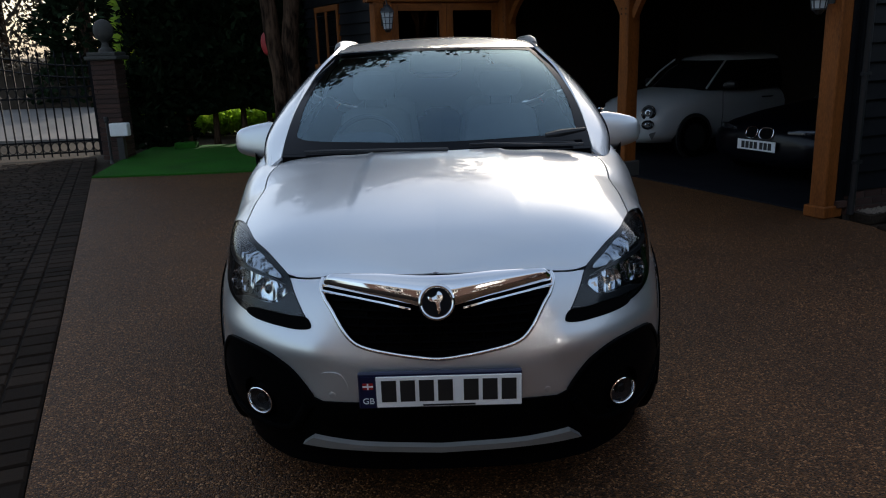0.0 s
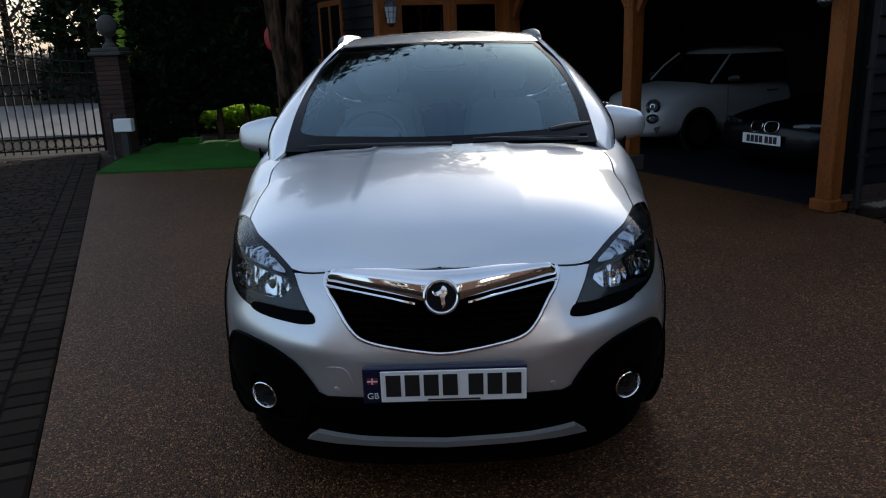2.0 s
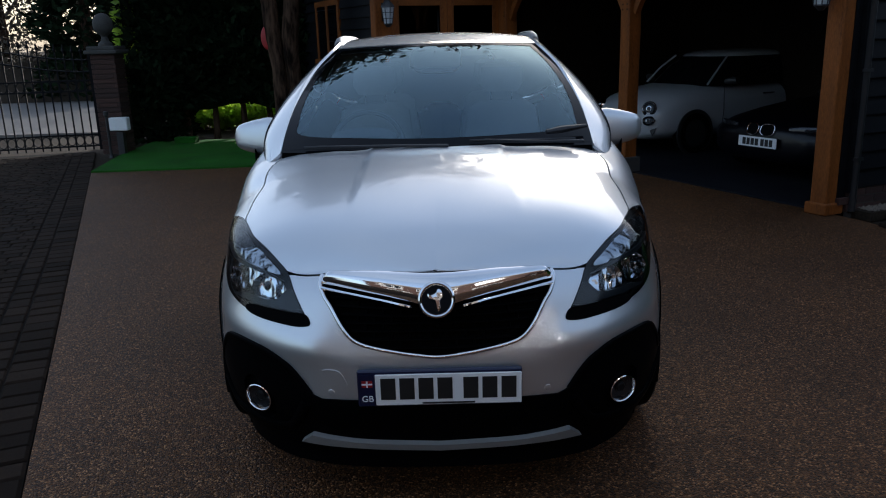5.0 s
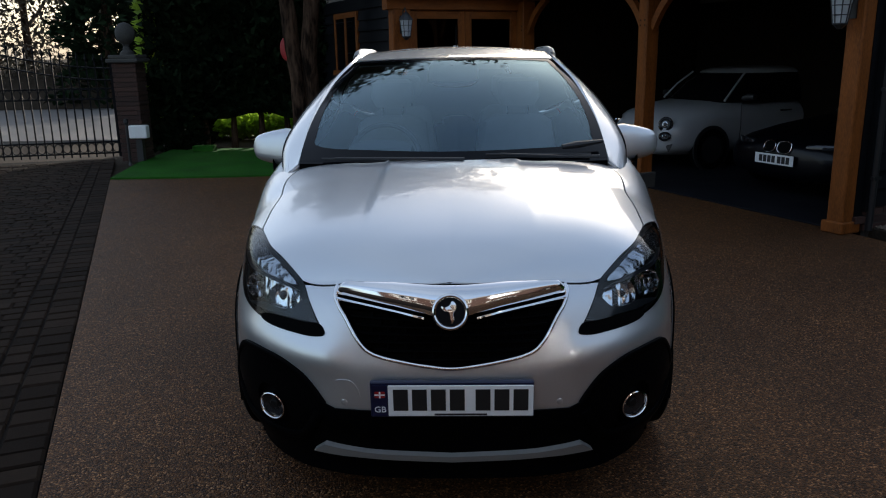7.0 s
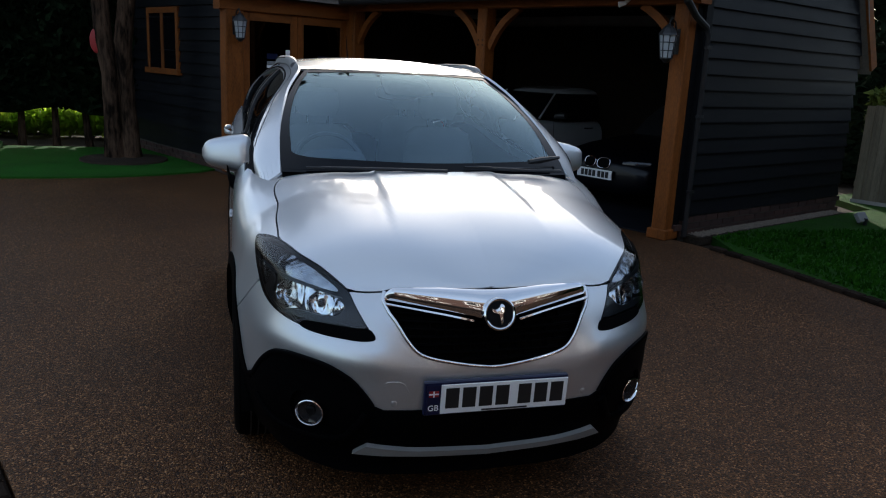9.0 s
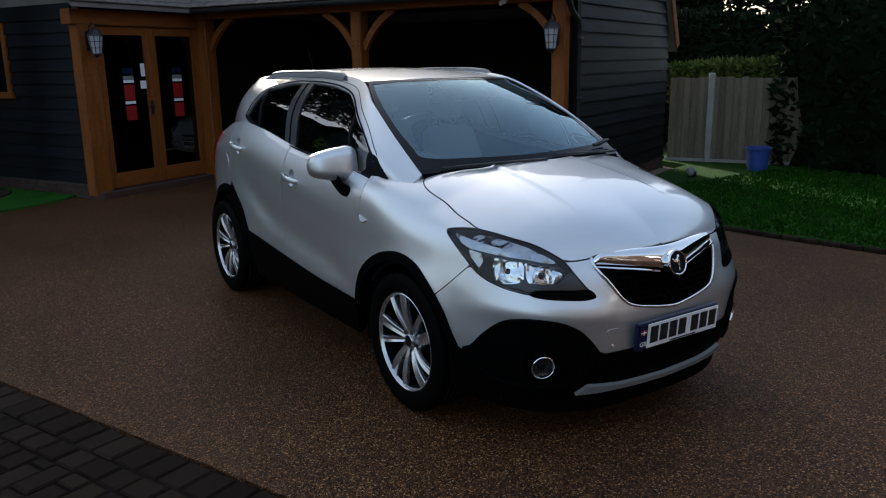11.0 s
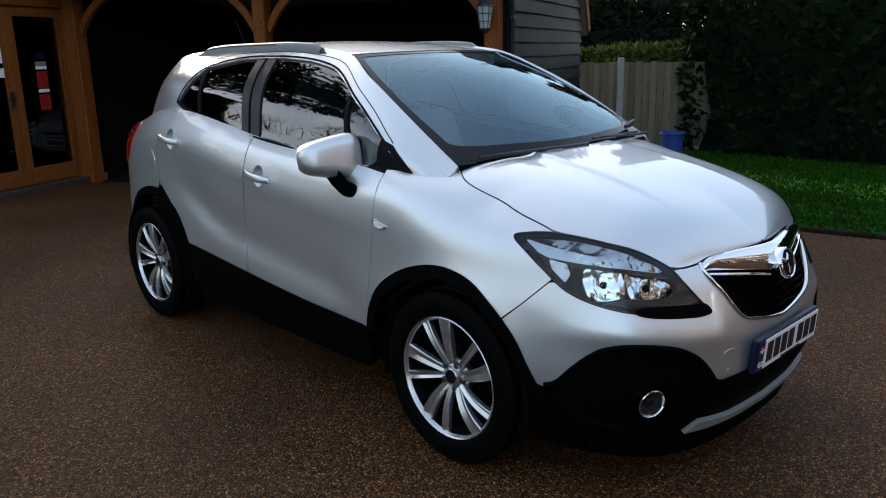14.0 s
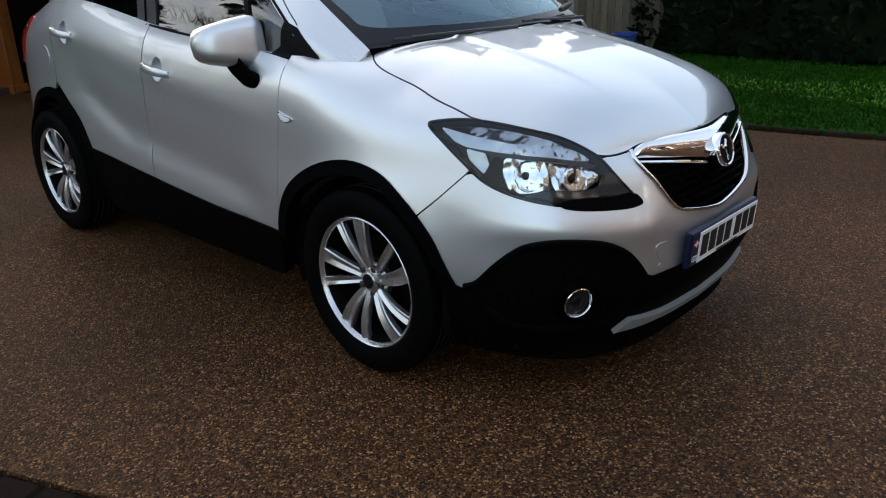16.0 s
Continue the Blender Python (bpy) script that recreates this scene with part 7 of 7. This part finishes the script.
part("country_band", boxes((-0.26, -0.21, -0.034, -0.028, 0.33, 0.44)), M_PBLUE, p)
for i in range(7):
    x = -0.19 + i * 0.061
    part("plate_bar", boxes((x, x + 0.046, -0.034, -0.029, 0.348, 0.424)), M_INK, p)

BM_M = BAY @ pose(0.80, 1.63, 0, 0, 0, -90)
bw = thing("dark_sports_car", "low dark blue sports car parked nose-out in the garage", "car", at=BM_M)
bm = bmesh.new()
loft(bm, [ring_y(*q) for q in ((0.0, 0.50, 0.28, 0.52), (0.03, 0.66, 0.22, 0.58), (0.12, 0.76, 0.18, 0.635), (0.30, 0.82, 0.16, 0.69), (0.70, 0.85, 0.15, 0.76), (1.3, 0.86, 0.15, 0.83), (2.0, 0.86, 0.15, 0.86), (3.0, 0.86, 0.16, 0.90), (3.6, 0.80, 0.22, 0.88), (3.9, 0.6, 0.32, 0.78))])
part("body", bm, M_DCAR, bw, smooth=True, sharp=60)
bm = bmesh.new()
loft(bm, [oval((0, c, z), hw, hl, 32, 3.0, axis="z") for z, c, hl, hw in ((0.80, 2.25, 0.95, 0.72), (1.0, 2.30, 0.75, 0.66), (1.18, 2.36, 0.52, 0.56), (1.25, 2.38, 0.32, 0.42))])
part("hood_top", bm, M_BLACK, bw, "dark soft top", smooth=True)
for s in (-1, 1):
    m = Matrix.Translation((0.100 * s, -0.008, 0.552)) @ Vector((0.12 * s, -1, 0.35)).to_track_quat("Z", "Y").to_matrix().to_4x4() @ Matrix.Diagonal((1.08, 0.80, 1, 1))
    bm = bmesh.new()
    k = 28
    tube(bm, [m @ Vector((0.080 * math.copysign(abs(math.cos(a)) ** 0.75, math.cos(a)), 0.080 * math.copysign(abs(math.sin(a)) ** 0.75, math.sin(a)), 0.0)) for a in (2 * math.pi * j / k for j in range(k + 1))], 0.006, 8, cap=False)
    kd = part("grille_ring", bm, M_CHROME, bw, "chrome rounded grille ring", smooth=True)
    bm = bmesh.new()
    lathe(bm, [(0.075, -0.03), (0.075, -0.004), (0.001, -0.003)], 24, m=m)
    part("grille_mesh", bm, M_VOID, kd)
    bm = bmesh.new()
    loft(bm, [oval((s * 0.35, 0.045, 0.545), 0.02, 0.05, 14, 3), oval((s * 0.45, 0.05, 0.55), 0.022, 0.062, 14, 3), oval((s * 0.58, 0.085, 0.555), 0.022, 0.062, 14, 3), oval((s * 0.68, 0.15, 0.565), 0.02, 0.052, 14, 3)])
    part("headlamp", bm, M_FOG, bw, "grey headlamp glass", smooth=True)
    for y in (0.75, 3.2):
        plain_wheel(bw, (s * 0.79, y, 0.31), 0.31, 0.10, M_ALLOY)
p = part("number_plate", boxes((-0.26, 0.26, -0.045, -0.035, 0.36, 0.47)), M_PLATE, bw)
part("plate_mount", boxes((-0.2, 0.2, -0.035, 0.02, 0.38, 0.45)), M_BLACK, p)
for i in range(7):
    x = -0.20 + i * 0.058 + (0.02 if i > 3 else 0)
    part("plate_bar", boxes((x, x + 0.044, -0.049, -0.044, 0.378, 0.452)), M_INK, p)
# ---- small pieces: paving blocks, edging, bricks, tiles ----
def unit_block(name, material, bev=0.06, top=True):
    bm = bmesh.new()
    a, b = 0.5, 0.5 - bev
    rings = [[(x * q, y * q, z) for x, y in ((-1, -1), (1, -1), (1, 1), (-1, 1))] for q, z in ((a, -0.5), (a, 0.30), (b, 0.5))]
    loft(bm, rings)
    return finish(bm, name, material)


ME_PAVER, ME_BRICK = unit_block("paver", M_PAVER), unit_block("brick", M_BRICK, 0.02)
E_DIR = Vector((-0.408, 1.0, 0)).normalized()
EDGE = Matrix(((E_DIR.x, -E_DIR.y, 0, edge_x(0.4)), (E_DIR.y, E_DIR.x, 0, 0.4), (0, 0, 1, 0), (0, 0, 0, 1)))    # x along the edge, y to the left of it
prn = random.Random(4)
blocks = []
s = -6.0
while s < 10.6:
    w = prn.choice((0.135, 0.15, 0.17))
    blocks.append((s + w / 2, 0.105, w - 0.012, 0.185))
    s += w
s = -6.0
while s < 10.6:
    w = prn.choice((0.15, 0.165, 0.18))
    blocks.append((s + w / 2, 0.272, w - 0.012, 0.128))
    s += w
s, row = -6.0, 0
while s < 10.6:
    d = 0.345 - (0.09 if row % 2 else 0)
    while d < 5.2:
        w = prn.choice((0.15, 0.18, 0.21))
        a, b = max(d, 0.345), d + w
        if b - a > 0.05:
            blocks.append((s + 0.065, (a + b) / 2, 0.119, b - a - 0.011))
        d += w
    s += 0.13
    row += 1
near = [q for q in blocks if -1.6 < q[0] < 3.6 and q[1] < 0.95][:300]
keep = set(near)
for (x, y, lx, ly) in near:
    ob = new("paver", ME_PAVER)
    ob.parent = paving
    ob.matrix_basis = EDGE @ Matrix.Translation((x, y, -0.024 + prn.uniform(-0.004, 0.003))) @ Euler((prn.uniform(-0.012, 0.012), prn.uniform(-0.012, 0.012), prn.uniform(-0.02, 0.02))).to_matrix().to_4x4() @ Matrix.Diagonal((lx, ly, 0.05, 1))
V, Fc = [], []
for q in blocks:
    if q in keep:
        continue
    x, y, lx, ly = q
    dz = prn.uniform(-0.004, 0.003)
    k = len(V)
    for f, z in ((0.5, -0.03), (0.5, -0.007), (0.44, 0.0)):
        for sx, sy in ((-1, -1), (1, -1), (1, 1), (-1, 1)):
            V.append(tuple(EDGE @ Vector((x + sx * lx * f, y + sy * ly * f, z + dz - 0.0005))))
    for r in (0, 4):
        for j in range(4):
            Fc.append((k + r + j, k + r + (j + 1) % 4, k + r + 4 + (j + 1) % 4, k + r + 4 + j))
    Fc.append((k + 8, k + 9, k + 10, k + 11))
me = bpy.data.meshes.new("far_pavers")
me.from_pydata(V, [], Fc)
M_PAVER2 = M_PAVER.copy()
nt = M_PAVER2.node_tree
geo = nt.nodes.new("ShaderNodeNewGeometry")
for nd in list(nt.nodes):
    if nd.type == "OBJECT_INFO":
        tgt = nd.outputs["Random"].links[0].to_socket
        nt.links.new(geo.outputs["Random Per Island"], tgt)
me.materials.append(M_PAVER2)
fp = new("far_pavers", me)
fp.parent = paving
fp["kind"] = "stuff"

# stone edging along the lawn
edge_pts = [(3.64, 4.0), (3.71, 3.6), (3.81, 2.8), (3.915, 2.0), (4.085, 1.1), (4.26, 0.4), (4.61, -0.6)]
bi = 0
for a, b in zip(edge_pts, edge_pts[1:]):
    a, b = Vector((*a, 0)), Vector((*b, 0))
    n = max(1, int((b - a).length / 0.16))
    for i in range(n):
        p = a.lerp(b, (i + 0.5) / n)
        ob = new("edging_block", ME_PAVER)
        ob.parent = lawn
        ob.matrix_basis = Matrix.Translation((p.x + prn.uniform(-0.006, 0.006), p.y, 0.005)) @ Matrix.Rotation(math.atan2((b - a).y, (b - a).x) + prn.uniform(-0.05, 0.05), 4, "Z") @ Matrix.Diagonal((0.148, 0.09, 0.06, 1))
# gravel strip by the gable wall
gv = thing("gravel_strip", "pale gravel strip along the foot of the gable wall", "gravel", kind="stuff")
rg = np.random.RandomState(6)
V, Fc = [], []
for i in range(3500):
    c = GAB @ Vector((rg.uniform(0.35, 3.6), rg.uniform(-0.24, -0.06), 0.035 + rg.uniform(0, 0.012)))
    k, q = len(V), rg.uniform(0.006, 0.016)
    for dx, dy, dz in ((1, 0, 0), (0, 1, 0), (-1, 0, 0), (0, -1, 0), (0, 0, 0.8)):
        V.append((c.x + dx * q * rg.uniform(0.7, 1.2), c.y + dy * q * rg.uniform(0.7, 1.2), c.z + dz * q))
    Fc += [(k, k + 1, k + 4), (k + 1, k + 2, k + 4), (k + 2, k + 3, k + 4), (k + 3, k, k + 4)]
me = bpy.data.meshes.new("gravel_stone")
me.from_pydata(V, [], Fc)
me.materials.append(mat("gravel", (0.15, 0.12, 0.09), 0.9, var=0.4, scale=20, fine=90))
st = new("gravel_stone", me)
st.parent = gv
tagged(part("gravel_bed", boxes((0.3, 3.66, -0.26, -0.02, -0.05, 0.033), m=GAB), M_SOIL), "soil bed under the gravel", "ground", kind="structure")

# grass blades along the near part of the lawn and the turf's edge
M_BLADE = mat("grass_blade", (0.015, 0.060, 0.004), 0.95, spec=0.03, var=0.4, scale=4, fine=30, bump=0.0)
gr = thing("lawn_grass", "short green grass blades of the lawn", "grass", kind="stuff")
rg = np.random.RandomState(16)
n = 26000
q = np.stack([rg.uniform(3.9, 8.3, n), rg.uniform(-0.8, 4.6, n)], 1)
keep2 = (q[:, 0] > np.interp(q[:, 1], (-0.6, 0.4, 1.1, 2.0, 2.8, 4.0), (4.70, 4.34, 4.16, 3.99, 3.88, 3.74))) & ((q[:, 0] - 3.36) * (-0.393) + (q[:, 1] - 4.42) * 0.919 < -0.28)
q = q[keep2]
P = np.concatenate([q, np.full((len(q), 1), 0.03)], 1)
leaf_cloud("grass_blade", P, np.tile([0, 0, 1.0], (len(P), 1)), 0.035, M_BLADE, gr, 17, flat=0.35)

# brick plinth of the gable wall
pl = tagged(part("plinth", boxes((0.24, 3.74, -0.012, 0.03, -0.05, 0.235), m=GW), M_MORTAR), "low red brick plinth under the weatherboards", "plinth", kind="structure")
for c in range(3):
    x = 0.22 - (0.11 if c % 2 else 0)
    while x < 3.6:
        ob = new("brick", ME_BRICK)
        ob.parent = pl
        ob.matrix_basis = GW @ Matrix.Translation((x + 0.1075, 0.012 + prn.uniform(-0.002, 0.003), 0.045 + c * 0.075)) @ Matrix.Rotation(radians(-90), 4, "X") @ Matrix.Diagonal((0.213, 0.064, 0.05, 1))
        x += 0.225
# brick courses of the wing's plinth
pw = tagged(part("plinth_wing", boxes((6.36, 11.0, -0.012, 0.03, -0.05, 0.20), m=WW_M), M_MORTAR), "low red brick plinth under the wing wall", "plinth", kind="structure")
for c in range(2):
    for i in range(20):
        ob = new("brick", ME_BRICK)
        ob.parent = pw
        ob.matrix_basis = WW_M @ Matrix.Translation((6.48 + i * 0.225 - (0.11 if c % 2 else 0), 0.012, 0.06 + c * 0.075)) @ Matrix.Rotation(radians(-90), 4, "X") @ Matrix.Diagonal((0.213, 0.064, 0.05, 1))
# bricks of the gate pillar
for c in range(21):
    z = 0.036 + c * 0.075
    for j in range(4):
        ob = new("brick", ME_BRICK)
        ob.parent = core
        ob.matrix_basis = Matrix.Rotation(j * math.pi / 2, 4, "Z") @ Matrix.Translation((0, -0.195, z)) @ Matrix.Rotation(radians(90), 4, "X") @ Matrix.Diagonal((0.445 if (c + j) % 2 else 0.335, 0.064, 0.06, 1))
# roof tiles
ME_TILE = unit_block("roof_tile", M_TILE, 0.01)
roof_ob = bpy.data.objects["roof"]
SL = GAR @ Matrix.Translation((-0.34, 0, 2.53)) @ Matrix.Rotation(-math.atan2(2.12, 2.8), 4, "Y")      # x up the slope, y along the eaves
tiles = [(0.10 * c + 0.06, -0.2 + 0.168 * i + (0.084 if c % 2 else 0)) for c in range(30) for i in range(39)]
for (x, y) in tiles[:234]:
    ob = new("tile", ME_TILE)
    ob.parent = roof_ob
    ob.matrix_basis = SL @ Matrix.Translation((x + 0.07, y, 0.05 + prn.uniform(-0.002, 0.004))) @ Euler((prn.uniform(-0.01, 0.01), 0.05, prn.uniform(-0.01, 0.01))).to_matrix().to_4x4() @ Matrix.Diagonal((0.255, 0.162, 0.014, 1))
WR = DW @ Matrix.Translation((0, -0.30, 2.53)) @ Matrix.Rotation(radians(37), 4, "X")      # wing slope: y up it, x along its eaves
V, Fc = [], []


def add_tile(m, sx, sy, th):
    k = len(V)
    for z in (-th / 2, th / 2):
        for dx, dy in ((-1, -1), (1, -1), (1, 1), (-1, 1)):
            V.append(tuple(m @ Vector((dx * sx / 2, dy * sy / 2, z))))
    Fc.extend([(k + a, k + b, k + c, k + d) for a, b, c, d in ((4, 5, 6, 7), (0, 1, 5, 4), (1, 2, 6, 5), (2, 3, 7, 6), (3, 0, 4, 7))])


for (x, y) in tiles[234:]:
    add_tile(SL @ Matrix.Translation((x + 0.07, y, 0.05)) @ Euler((0, 0.05, 0)).to_matrix().to_4x4(), 0.255, 0.162, 0.014)
for c in range(30):
    for i in range(15 + c):
        x = -2.35 + 0.168 * i + (0.084 if c % 2 else 0)
        if x < 0.05 + c * 0.085:
            add_tile(WR @ Matrix.Translation((x, 0.06 + 0.10 * c + 0.07, 0.045)) @ Euler((-0.05, 0, 0)).to_matrix().to_4x4(), 0.162, 0.255, 0.014)
me = bpy.data.meshes.new("upper_tiles")
me.from_pydata(V, [], Fc)
me.materials.append(M_TILE)
ut = new("upper_tiles", me)
ut.parent = roof_ob
ut["kind"] = "stuff"
